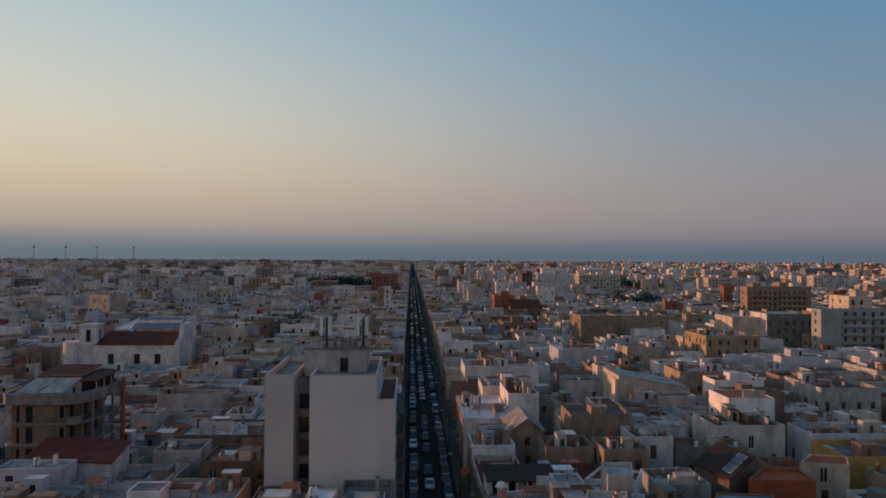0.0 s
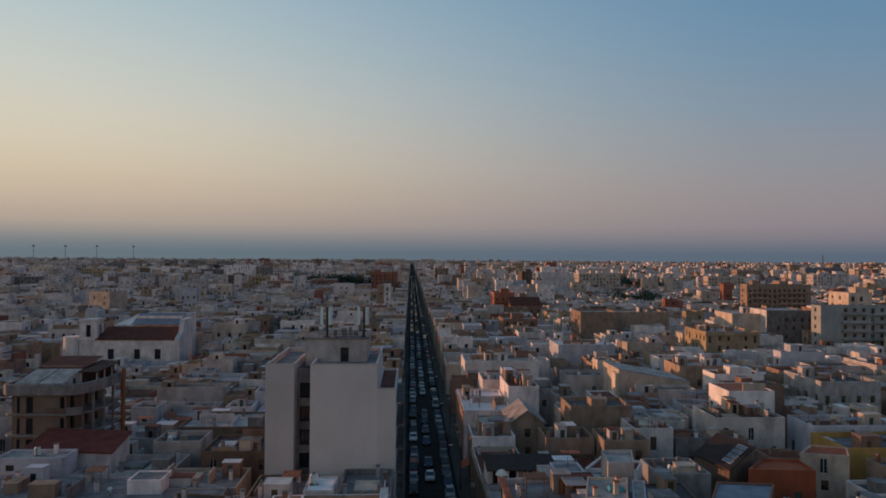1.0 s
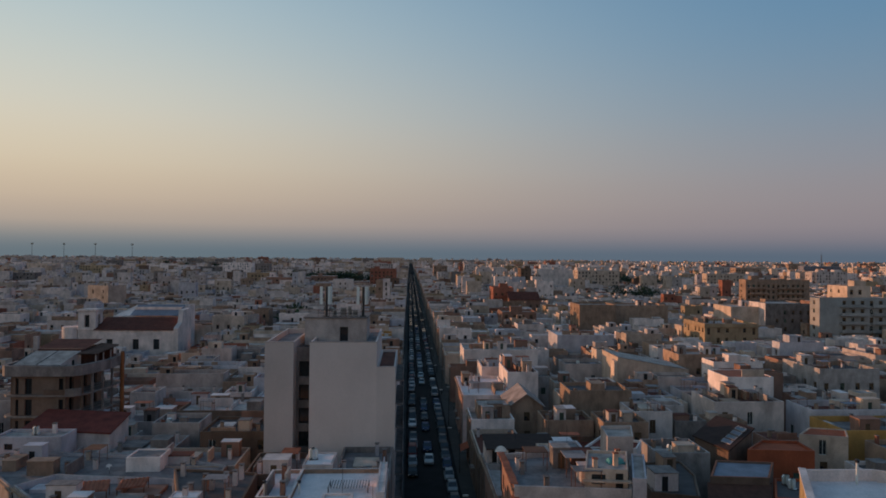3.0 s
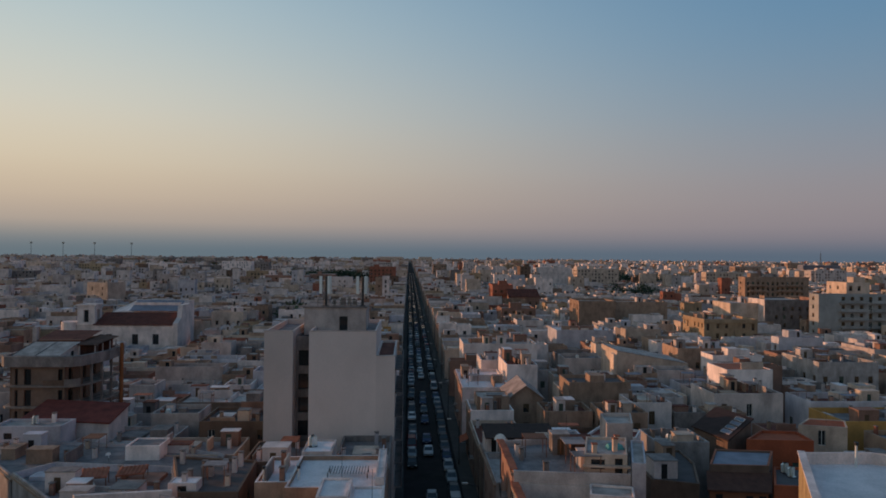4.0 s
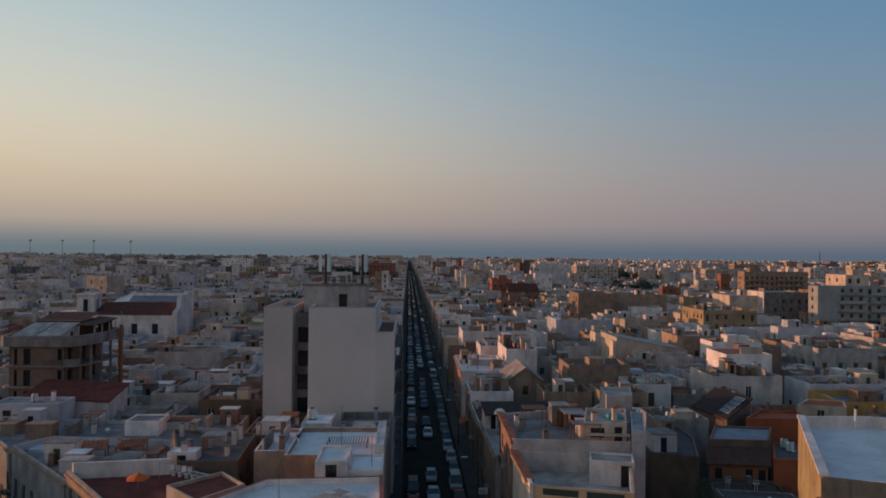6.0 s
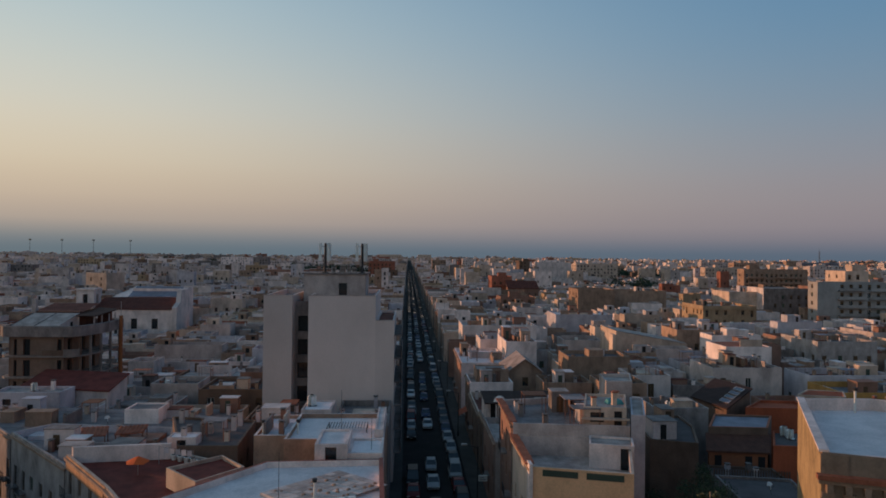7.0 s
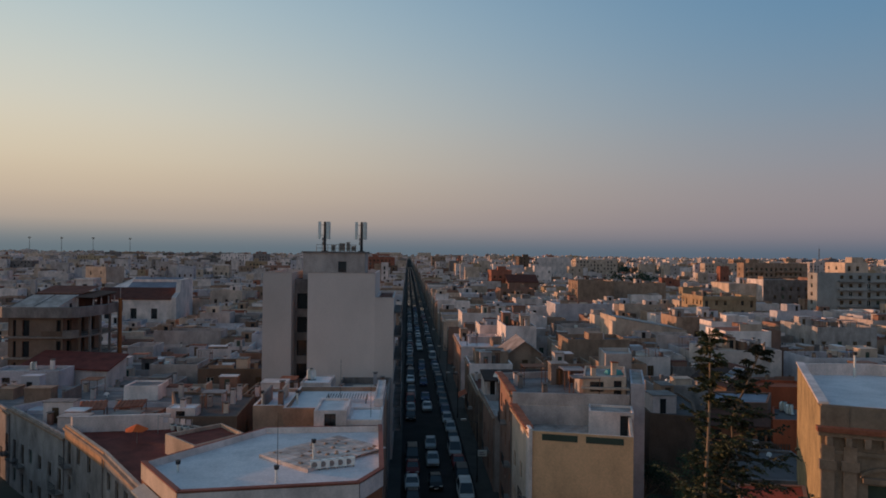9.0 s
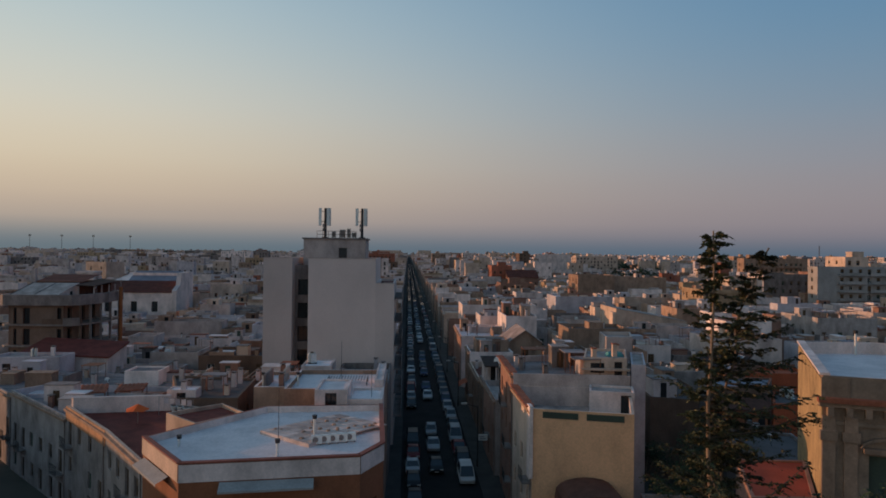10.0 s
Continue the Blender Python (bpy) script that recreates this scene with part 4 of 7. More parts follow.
# -- the church
def church():
    thing = new("church")
    s = Shape()
    P = rect(-102.5, -77.2, 220, 232)
    hs = [(u, u + 2.0, 6.0, 9.4) for u in (3.6, 12.0, 18.6)]
    made = facade(s, P[0], P[1], 0, 12.3, WHITE, hs, 0.5)
    for i in (1, 2, 3):
        facade(s, P[i], P[(i + 1) % 4], 0, 14.3 if i == 2 else 12.3, WHITE, [])
    part("wall", s, thing)
    for q in made:
        ob = put_window(P[0], P[1], q, thing, "do", 0.5)
        u0, u1, z0, z1 = q
        r = Shape()          # arched head
        n = 8
        c = (u0 + u1) / 2 - 102.5
        ring = [(c + 1.0 * math.cos(math.pi * k / n), z1 + 0.9 * math.sin(math.pi * k / n)) for k in range(n + 1)]
        r.face([(x, 219.99, z) for x, z in reversed(ring)], DARK)
        part("arch_head", r, ob)
    r = Shape()
    ribbed(r, (-103, 219.6, 12.3), (-77.15, 219.6, 12.3), (-77.15, 229, 15.6), (-103, 229, 15.6), ROOF_RED)
    ribbed(r, (-77.15, 232.3, 14.3), (-103, 232.3, 14.3), (-103, 229, 15.6), (-77.15, 229, 15.6), ROOF_RED)
    part("roof", r, thing, "dark red tiled nave roof")
    # gable wall at the street end
    g = Shape()
    prof = [(219.2, 0), (231.6, 0), (231.6, 18.8), (224.0, 18.6), (222.8, 14.6), (219.2, 13.1)]
    for x in (-77.1, -75.6):
        f = [(x, y, z) for y, z in prof]
        g.face(f if x > -76 else f[::-1], WHITE)
    for i in range(6):
        (y0, z0), (y1, z1) = prof[i], prof[(i + 1) % 6]
        g.face(((-75.6, y0, z0), (-77.1, y0, z0), (-77.1, y1, z1), (-75.6, y1, z1)), WHITE)
    part("gable", g, thing)
    # raised hall behind
    shell("x", rect(-100.6, -84, 246.5, 262), 17.6, WHITE, ROOF_GREY, 0.2, parent=thing)
    s = Shape()
    s.face(((-100.8, 242.5, 15.0), (-83.5, 242.5, 15.0), (-83.5, 250, 18.4), (-100.8, 250, 18.4)), SLATE)
    s.face(((-107, 243, 14.6), (-100.8, 242.5, 15.0), (-100.8, 250, 18.4)), WHITE)
    s.face(((-83.5, 242.5, 12), (-83.5, 250, 12), (-83.5, 250, 18.4), (-83.5, 242.5, 15.0)), WHITE)
    part("hall_roof", s, thing, "slate-blue sloping hall roof")
    # bell tower with an open arch
    t = rect(-108.2, -102.6, 220.5, 225.5)
    shell("x", t, 18.8, WHITE, ROOF_PALE, 0.3, parent=thing, edges={0: [(2.0, 3.6, 13.2, 17.2)], 1: [(1.7, 3.3, 13.2, 17.2)]}, style="do", deep=0.7)
    s = Shape()
    for z, o in ((12.4, 0.25), (18.6, 0.35)):
        s.prism(inset(t, -o), z, z + 0.35, WHITE, True)
    part("cornice", s, thing)
    s = Shape()
    s.tube((-111, 223, 0), (-111, 223, 13.2), 3.2, 3.2, WHITE, 16)
    part("apse", s, thing)
    take(rect(-114, -75.6, 219, 262))
    tagged(thing, "white church with a red roof and bell tower", "church")


church()
house(turned(-175, 390, 17, 12, -28), 18.6, CREAM, ROOF_PALE, "tall cream cube house among low roofs", sides=(0, 3), every=6)

# -- right of the street
def barrel_shed(x0, x1, y0, y1, z0, z1):
    """A low shed under a rounded tiled roof."""
    thing = new("shed")
    n = 10
    w, c = (x1 - x0) / 2, (x0 + x1) / 2
    arc = [(c - w * math.cos(math.pi * k / n), z0 + (z1 - z0) * math.sin(math.pi * k / n) ** 0.6) for k in range(n + 1)]
    s = Shape()
    s.box(x0 + 0.15, x1 - 0.15, y0 + 0.15, y1 - 0.1, 0, z0 + 0.02, BROWN)
    part("wall", s, thing)
    s = Shape()
    for (a, p), (b, q) in zip(arc, arc[1:]):
        s.face(((a, y0, p), (b, y0, q), (b, y1, q), (a, y1, p)), ROOF_BROWN)
    s.face([(a, y0, p) for a, p in reversed(arc)], ROOF_BROWN)
    s.face([(a, y1, p) for a, p in arc], ROOF_BROWN)
    part("roof", s, thing, "rounded dark red-brown roof")
    take(rect(x0, x1, y0, y1))
    tagged(thing, "low shed with a rounded red-brown roof", "shed")


def yellow_house():
    P = [(10.7, 56.4), (18.9, 54.2), (22.2, 64.8), (10.6, 66.2)]
    t = house(P, 13.5, END_WALL, ROOF_PALE, "yellow end-walled house with a sunken roof terrace", parapet=1.9, every=2.9, sides=(3,), coping=CREAM, heap=0, lining=PALE, faces={3: CREAM})
    # two slots in the end parapet, with dark mesh
    a, b = Vector(P[0]), Vector(P[1])
    e = (b - a).normalized()
    o = Vector((e.y, -e.x)) * 0.03
    for u0, u1 in ((0.9, 3.9), (4.6, 7.7)):
        p, q = a + e * u0 + o, a + e * u1 + o
        s = Shape()
        i = o * -1.5
        s.prism([(v.x, v.y) for v in (p, q, q + i, p + i)], 12.75, 13.3, SHUTTER, True)
        part("mesh_panel", s, t, "dark mesh in a slot")
    s = Shape()
    s.prism([(10.45, 56.3), (10.75, 56.22), (10.75, 57.4), (10.45, 57.5)], 7.5, 13.7, WHITE)
    part("corner_pilaster", s, t)
    # worn render low on the end wall
    s = Shape()
    p = a + o * 1.2
    q = b + o * 1.2
    for u, z in ((0.0, 5.5), (0.2, 3.2), (0.45, 2.2)):
        c0, c1 = p + (q - p) * u, p + (q - p) * min(1, u + 0.22)
        s.face(((c0.x, c0.y, 0.0), (c1.x, c1.y, 0.0), (c1.x, c1.y, z * 0.7), (c0.x, c0.y, z)), GREY)
    part("worn_render", s, t, "bare grey render")
    Q = [(10.6, 66.2), (22.2, 64.8), (27.3, 80), (10.9, 77)]
    t = house(Q, 14.7, PALE, ROOF_GREY, "pale worn house with a tile-edged parapet", parapet=0.7, every=2.9, sides=(3, 0))
    tile = Shape()
    tile.box(-0.4, 0.4, 0, 0.52, 0, 0.1, TILE_RED)
    tile = tile.mesh("eaves_tile")
    for k in range(34):
        y = 57 + 0.6 * k
        part("eaves_tile", tile, t).matrix_basis = pose(10.65 + 0.004 * k + crng.uniform(-0.05, 0.05), y, 13.5 if y < 66.1 else 14.7, 0, 0, crng.uniform(-4, 4))
    annex(t, [(17.2, 61.8), (21.2, 60.7), (22.0, 63.6), (18.0, 64.6)], 11.5, 13.9, WHITE, ROOF_PALE, 0.2, door=(0, 2.9))
    annex(t, [(17.9, 66.5), (22.2, 65.95), (24.2, 72.3), (19.8, 72.8)], 14.0, 16.3, CREAM, ROOF_PALE, 0.3, edges={0: [(0.7, 2.1, 14.75, 15.75), (3.1, 3.9, 14.2, 15.9)]})
    annex(t, [(22.25, 64.7), (23.6, 64.45), (26.2, 72.4), (24.85, 72.7)], 0.0, 15.9, BLUE_WALL, ROOF_PALE, 0.2)
    annex(t, [(22.6, 74.2), (25.6, 74.2), (27.0, 79), (23.2, 79)], 14.0, 17.4, PALE, ROOF_PALE, 0.4)
    s = Shape()
    s.tube((14.0, 56.6, -0.1), (14.0, 56.6, 4.4), 0.1, 0.1, GREY, 6)
    part("drainpipe", s, t)
    s = Shape()
    s.prism([(17.6, 66.05), (22.4, 65.45), (22.5, 65.9), (17.7, 66.5)], 15.05, 15.25, CREAM, True)
    part("ledge", s, t)
    for x, y, h in ((18.9, 66.9, 0.9), (21.2, 67.4, 1.3), (22.3, 70.2, 0.8)):
        s = Shape()
        s.box(x, x + 0.45, y, y + 0.45, 16.2, 16.2 + h, CREAM)
        s.box(x - 0.06, x + 0.51, y - 0.06, y + 0.51, 16.2 + h, 16.3 + h, TILE_RED)
        part("chimney", s, t)
    barrel_shed(12.3, 17.4, 50.2, 54.6, 6.5, 8.15)
    house([(18.6, 46), (21.5, 45.2), (24.5, 55.5), (20.2, 56.2)], 6.2, GREY, ROOF_GREY, "low grey shed beside the yellow house", parapet=0.3, sides=(), heap=0)


yellow_house()


def palace():
    """The ornate corner palace: pilasters, brackets, red cornice, arched windows."""
    P = [(26.6, 41.1), (41.0, 35.2), (49.0, 52.0), (41.0, 56.6), (34.6, 56.7)]
    thing = shell("palace", P, 18.3, STONE, ROOF_WHITE, 1.0, edges={0: [(2.6 + 4.4 * k, 5.0 + 4.4 * k, z, z + 4.2) for k in range(3) for z in (2.0, 10.2)]}, style="gc", coping=WHITE, deep=0.5, lining=WHITE)
    a, b = Vector(P[0]), Vector(P[1])
    e = (b - a).normalized()
    o = Vector((e.y, -e.x))

    def bar(u0, u1, d, z0, z1, mat, name, label="", d0=0.0):
        p, q = a + e * u0, a + e * u1
        s = Shape()
        s.prism([(v.x, v.y) for v in (p + o * d, q + o * d, q + o * d0, p + o * d0)], z0, z1, mat, True)
        return part(name, s, thing, label)
    bar(-0.35, 15.5, 0.6, 17.65, 17.95, TILE_RED, "cornice", "red-tiled projecting cornice")
    bar(-0.25, 15.5, 0.4, 17.35, 17.65, STONE, "moulding")
    bar(-0.1, 15.5, 0.15, 16.2, 16.45, STONE, "string_course")
    bar(-0.1, 15.5, 0.2, 9.0, 9.4, STONE, "string_course")
    for k in range(15):
        bar(0.2 + 1.05 * k, 0.55 + 1.05 * k, 0.52, 16.8, 17.35, STONE, "bracket")
    for u in (-0.05, 1.2, 6.0, 10.4, 14.6):
        bar(u, u + 0.75, 0.2, 0, 16.75, STONE, "pilaster")
        bar(u - 0.12, u + 0.87, 0.32, 15.2, 15.8, STONE, "capital")
    for k in range(3):
        u = 2.6 + 4.4 * k
        for z in (6.6, 14.6):
            bar(u - 0.35, u + 2.75, 0.4, z, z + 0.3, STONE, "hood_mould")
            s = Shape()
            n = 9
            c = u + 1.2
            pts = [(c + 1.7 * math.cos(math.pi * i / n), z + 0.3 + 0.75 * math.sin(math.pi * i / n)) for i in range(n + 1)]
            for i in range(n):
                (u0, z0), (u1, z1) = pts[i], pts[i + 1]
                p0, p1, q0, q1 = a + e * u0 + o * 0.3, a + e * u1 + o * 0.3, a + e * u0, a + e * u1
                s.face(((p1.x, p1.y, z1 - 0.2), (p0.x, p0.y, z0 - 0.2), (p0.x, p0.y, z0), (p1.x, p1.y, z1)), STONE)
                s.face(((p1.x, p1.y, z1), (p0.x, p0.y, z0), (q0.x, q0.y, z0), (q1.x, q1.y, z1)), STONE)
            part("arch", s, thing)
        bar(u - 0.5, u + 2.9, 0.9, 9.6, 9.85, STONE, "balcony")
        for i in range(12):
            uu = u - 0.4 + 0.29 * i
            bar(uu, uu + 0.05, 0.86, 9.85, 10.8, DARKMETAL, "baluster", d0=0.81)
        bar(u - 0.5, u + 2.9, 0.9, 10.8, 10.88, DARKMETAL, "rail", d0=0.78)
    # attic wall over the cornice with a pier at the corner
    bar(-0.1, 1.5, 0.12, 17.95, 19.2, STONE, "corner_pier")
    # white roof upstand and parapet wall at the back, warm end wall
    c, d = Vector(P[4]), Vector(P[0])
    f = (d - c).normalized()
    g = Vector((f.y, -f.x))
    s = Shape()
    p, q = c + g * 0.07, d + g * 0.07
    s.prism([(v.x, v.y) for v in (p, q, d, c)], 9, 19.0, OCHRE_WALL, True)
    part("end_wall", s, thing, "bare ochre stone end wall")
    s = Shape()
    s.prism([(v.x, v.y) for v in (c + g * 0.2, d + g * 0.2, d - g * 0.4, c - g * 0.4)], 19.304, 19.45, WHITE, True)
    part("coping", s, thing)
    take(P)
    tagged(thing, "ornate ochre corner palace with a white roof", "palace")
    chimney_pipe(39.0, 55.6, 18.3, 1.9)


palace()
house([(22.2, 41.6), (26.4, 41.3), (30.4, 48.9), (25.2, 49.4)], 11.3, ROSE, TERRACE_RED, "low house with a bright red terrace roof", parapet=0.12, sides=(0,), heap=0)
# behind the garden
house([(38.1, 81.6), (45.4, 80.8), (49.4, 87.0), (41.9, 88.1)], 10.25, BROWN, SLATE, "dark house with a slate-grey roof and red rim", parapet=0.25, coping=TILE_RED, sides=(0,), every=2.8, heap=0)
t = slope_house([(36.9, 78.9), (43.7, 77.8), (45.3, 80.7), (38.0, 81.5)], (7.9, 7.9, 9.2, 9.2), BURNT, ROOF_BROWN, "orange-walled room under a dark tiled lean-to roof")
for u in (0.1, 0.62, 0.84):
    s = Shape()
    p, q = Vector((36.9, 78.9)).lerp(Vector((43.7, 77.8)), u), Vector((36.9, 78.9)).lerp(Vector((43.7, 77.8)), u + 0.12)
    s.prism([(v.x, v.y) for v in (p + Vector((0, -0.02)), q + Vector((0, -0.02)), q + Vector((0, 0.03)), p + Vector((0, 0.03)))], 5.4, 7.5, DARK)
    part("door", s, t)
house([(44.2, 77.5), (48.4, 76.8), (52.0, 84.0), (48.0, 84.3)], 9.0, RED_BRIGHT, ROOF_DARK, "bright red rendered house with a dark flat roof", parapet=0.3, sides=(), heap=0)
t = house([(35.0, 73.6), (43.4, 72.4), (43.9, 77.2), (36.4, 78.5)], 6.4, BROWN, ROOF_DARK, "low brown house with a fenced terrace", parapet=0.3, sides=(0,), heap=3)
s = Shape()
for z in (6.65, 7.25):
    s.tube((35.1, 73.78, z), (43.3, 72.58, z), 0.03, 0.03, BROWN, 4)
fence = part("fence", s, t, "brown slatted terrace fence")
s = Shape()
s.box(-0.09, 0.09, -0.03, 0.03, 0, 1.1, BROWN)
slat = s.mesh("slat")
for k in range(30):
    p = Vector((35.1, 73.72)).lerp(Vector((43.3, 72.52)), k / 29)
    part("slat", slat, fence).matrix_basis = pose(p.x, p.y, 6.4)
house([(29.2, 78.0), (34.4, 76.2), (37.2, 84.0), (37.6, 89.6), (30.2, 88.9)], 9.7, BROWN, ROOF_DARK, "brown house with a dark roof beside the garden", parapet=0.25, sides=(), heap=4)
house([(33.4, 62.0), (40.5, 61.0), (42.6, 71.0), (34.6, 72.6)], 7.2, GREY, ROOF_DARK, "low outbuilding with a dusty dark roof", parapet=0.3, sides=(0,), heap=0)
water_tank(48.6, 82.6, 8.7, 0)
house([(50.6, 96.2), (60.4, 95.2), (61.0, 100.5), (55.5, 101.2)], 9.25, RED_BRIGHT, RED_BRIGHT, "orange-red house with a painted terrace", parapet=0.4, sides=(0,), every=4, coping=TILE_RED, heap=0)
t = slope_house([(46.0, 104.0), (48.2, 97.2), (54.2, 101.6), (51.8, 108.5)], (9.0, 8.7, 10.8, 11.0), BROWN, UMBER, "house under a slanting dark brown roof")
for k in range(4):
    s = Shape()
    p, q = Vector((48.9, 98.3, 9.25)), Vector((53.5, 101.7, 10.85))
    a, b = p.lerp(q, 0.02 + 0.25 * k), p.lerp(q, 0.2 + 0.25 * k)
    w = Vector((-0.65, 1.5, 0.1))
    s.face((a + Vector((0, 0, 0.1)), b + Vector((0, 0, 0.1)), b + w + Vector((0, 0, 0.1)), a + w + Vector((0, 0, 0.1))), ROOF_GLASS if k % 2 else SLATE)
    s.face((a, a + w, b + w, b), DARKMETAL)
    for v0, v1 in ((a, b), (b, b + w), (b + w, a + w), (a + w, a)):
        s.tube(v0 + Vector((0, 0, 0.09)), v1 + Vector((0, 0, 0.09)), 0.05, 0.05, PALE, 4)
    part("solar_panel", s, t, "pale glazed panel")
t = house(rect(34.8, 42.4, 90.8, 98), 10.4, SIDE_GREY, ROOF_PALE, "grey house with a plain roof parapet", parapet=1.0, sides=())
house([(24.4, 90.9), (31.6, 90.0), (33.6, 93.8), (28.7, 97.0)], 11.3, WHITE, TERRACE_TILE, "small white house with a dark red flat roof", parapet=0.3, coping=WHITE, sides=(0,), heap=0)
house(rect(19.3, 23.3, 86.4, 90.6), 12.3, BLUE_WALL, ROOF_GREY, "small pale blue roof house", parapet=0.3, edges={0: [(1.5, 2.7, 9.4, 11.6)]}, style="do", heap=0)
house(rect(17.5, 19.2, 86.8, 90.4), 12.0, CREAM, ROOF_PALE, "narrow cream hut beside the blue house", parapet=0.15, edges={0: [(0.4, 1.3, 9.6, 11.6)]}, style="do", heap=0)
house(rect(17.5, 25.0, 80.4, 86.2), 8.6, TAN, ROOF_DARK, "low tan house with a dark terrace", parapet=0.9, sides=(0,), heap=4)
house(rect(23.5, 28.6, 86.4, 89.6), 7.8, BROWN, ROOF_RED, "low brown house with a dark red roof", parapet=0.3, sides=(0,), heap=2)
house(rect(10.5, 17.3, 78.5, 90.6), 9.2, SIDE_GREY, ROOF_PALE, "grey street house with a walled terrace", parapet=0.8, sides=(3, 0), heap=2)


def veranda_house(x0, x1, y0, y1, floor, top):
    """A low house whose roof room opens to the front behind white posts."""
    t = house(rect(x0, x1, y0, y1), floor + 0.3, SIDE_GREY, ROOF_GREY, "grey house with a dark-roofed veranda on white posts", parapet=0.3, sides=(3,), heap=0)
    s = Shape()
    s.box(x0 + 0.3, x1 - 0.3, y0 + 2.4, y1 - 0.3, floor - 0.02, top, WHITE)
    part("back_room", s, t)
    for k in range(3):
        s = Shape()
        u = x0 + 1.2 + 2.3 * k
        s.box(u, u + 1.0, y0 + 2.38, y0 + 2.5, floor + 0.05, floor + 2.1, DARK)
        part("door", s, t)
    for k in range(8):
        s = Shape()
        u = x0 + 0.4 + (x1 - x0 - 0.8) * k / 7
        s.box(u - 0.1, u + 0.1, y0 + 0.4, y0 + 0.6, floor - 0.02, top, WHITE)
        part("post", s, t)
    s = Shape()
    lo = [(x0 + 0.1, y0 + 0.1, top + 0.004), (x1 - 0.1, y0 + 0.1, top + 0.004), (x1 - 0.1, y1, top + 0.5), (x0 + 0.1, y1, top + 0.5)]
    hi = [(p[0], p[1], p[2] + 0.16) for p in lo]
    s.face(hi, UMBER)
    s.face(lo[::-1], UMBER)
    for i in range(4):
        j = (i + 1) % 4
        s.face((lo[i], lo[j], hi[j], hi[i]), UMBER)
    part("veranda_roof", s, t, "dark sheet roof")


veranda_house(10.6, 20.9, 91.0, 97.0, 8.4, 10.9)
house(rect(40.6, 46.2, 141.6, 150.5), 9.8, WHITE, ROOF_RED, "white-rimmed house with a dark red roof", parapet=0.3, sides=(0, 3), heap=1)


def sheet_canopy(P, z0, z1, mat, label):
    """A thin sheet on four posts."""
    thing = new("canopy")
    s = Shape()
    zs = (z1, z1, z1 + 0.25, z1 + 0.25)
    s.face([(*p, z + 0.05) for p, z in zip(P, zs)], mat)
    s.face([(*p, z) for p, z in zip(P, zs)][::-1], mat)
    for i in range(4):
        j = (i + 1) % 4
        s.face(((*P[i], zs[i]), (*P[j], zs[j]), (*P[j], zs[j] + 0.05), (*P[i], zs[i] + 0.05)), mat)
    part("sheet", s, thing)
    c = sum((Vector(p) for p in P), Vector((0, 0))) / 4
    for p, z in zip(P, zs):
        q = Vector(p).lerp(c, 0.06)
        s = Shape()
        s.tube((q.x, q.y, z0 - 0.02), (q.x, q.y, z + 0.02), 0.045, 0.045, RUST, 6)
        part("post", s, thing)
    tagged(thing, label, "canopy")


sheet_canopy([(18.9, 74.6), (21.6, 73.6), (22.4, 76.4), (19.7, 77.4)], 14.0, 15.0, BLUE_SHEET, "pale blue sheet canopy on a worn roof")


def tarpaulin(x, y, z):
    """A crumpled sheet thrown over something on the roof."""
    g = random.Random(14)
    n, m = 9, 6
    s = Shape()
    pts = [[(x + 1.9 * i / n, y + 1.3 * j / m, z + (0.02 if i in (0, n) or j in (0, m) else g.uniform(0.3, 0.5))) for j in range(m + 1)] for i in range(n + 1)]
    for i in range(n):
        for j in range(m):
            s.face((pts[i][j], pts[i + 1][j], pts[i + 1][j + 1], pts[i][j + 1]), TURQUOISE)
    tagged(part("tarpaulin", s), "crumpled turquoise tarpaulin on a roof", "tarpaulin")


tarpaulin(21.0, 68.6, 16.0)
house(rect(10.6, 18.2, 97.2, 113), 8.0, CREAM, ROOF_RED, "cream street house with a dark red roof", parapet=0.9, sides=(3,))
t = house(rect(10.7, 18.2, 113.2, 122), 9.6, WHITE, ROOF_PALE, "white street house with a roof hut", parapet=0.8, sides=(3, 0))
annex(t, rect(12.2, 18.0, 117, 121.8), 8.8, 11.2, TAN, ROOF_PALE, 0.2, door=(0, 3.4))
gabled((18.3, 24.5, 119.5, 129), 10.4, 12.6, TAN, ROOF_PALE, "tan house with a low pale saddle roof", along="y")
house(rect(22.9, 31.2, 110, 117), 10.2, TAN, ROOF_RED, "tan block with a dark red terrace", sides=(0,))
house(rect(19, 31, 98, 109.5), 7.6, BROWN, ROOF_RED, "brown low house behind the street front", sides=(0,))
house(rect(31.5, 39, 105.5, 113), 11.0, TAN, ROOF_DARK, "tan house with a dark roof terrace", sides=(0, 3))
house(rect(39.2, 46.2, 113.5, 121), 10.8, WHITE, ROOF_RED, "white house with a shaded terrace", sides=(0, 3))
house(rect(10.6, 20.3, 130, 150.5), 10.2, WHITE, ROOF_WHITE, "white street house with a bright roof", parapet=0.6, sides=(3, 0))
t = house(rect(20.5, 27, 137, 150), 13.5, WHITE, ROOF_RED, "white house with a dark red roof terrace", parapet=0.4, sides=(3,))
house(rect(16.8, 28.5, 152.5, 163), 12.0, WHITE, ROOF_PALE, "white broad house near the street", parapet=0.7, sides=(0, 3))
house(rect(14.5, 34.4, 175, 188), 12.7, WHITE, ROOF_PALE, "long white house with a plain end wall", parapet=0.6, sides=(3,))
house(rect(46, 64, 203, 216), 13.2, BLUE_WALL, ROOF_WHITE, "bluish white long house", parapet=0.5, sides=(3,))


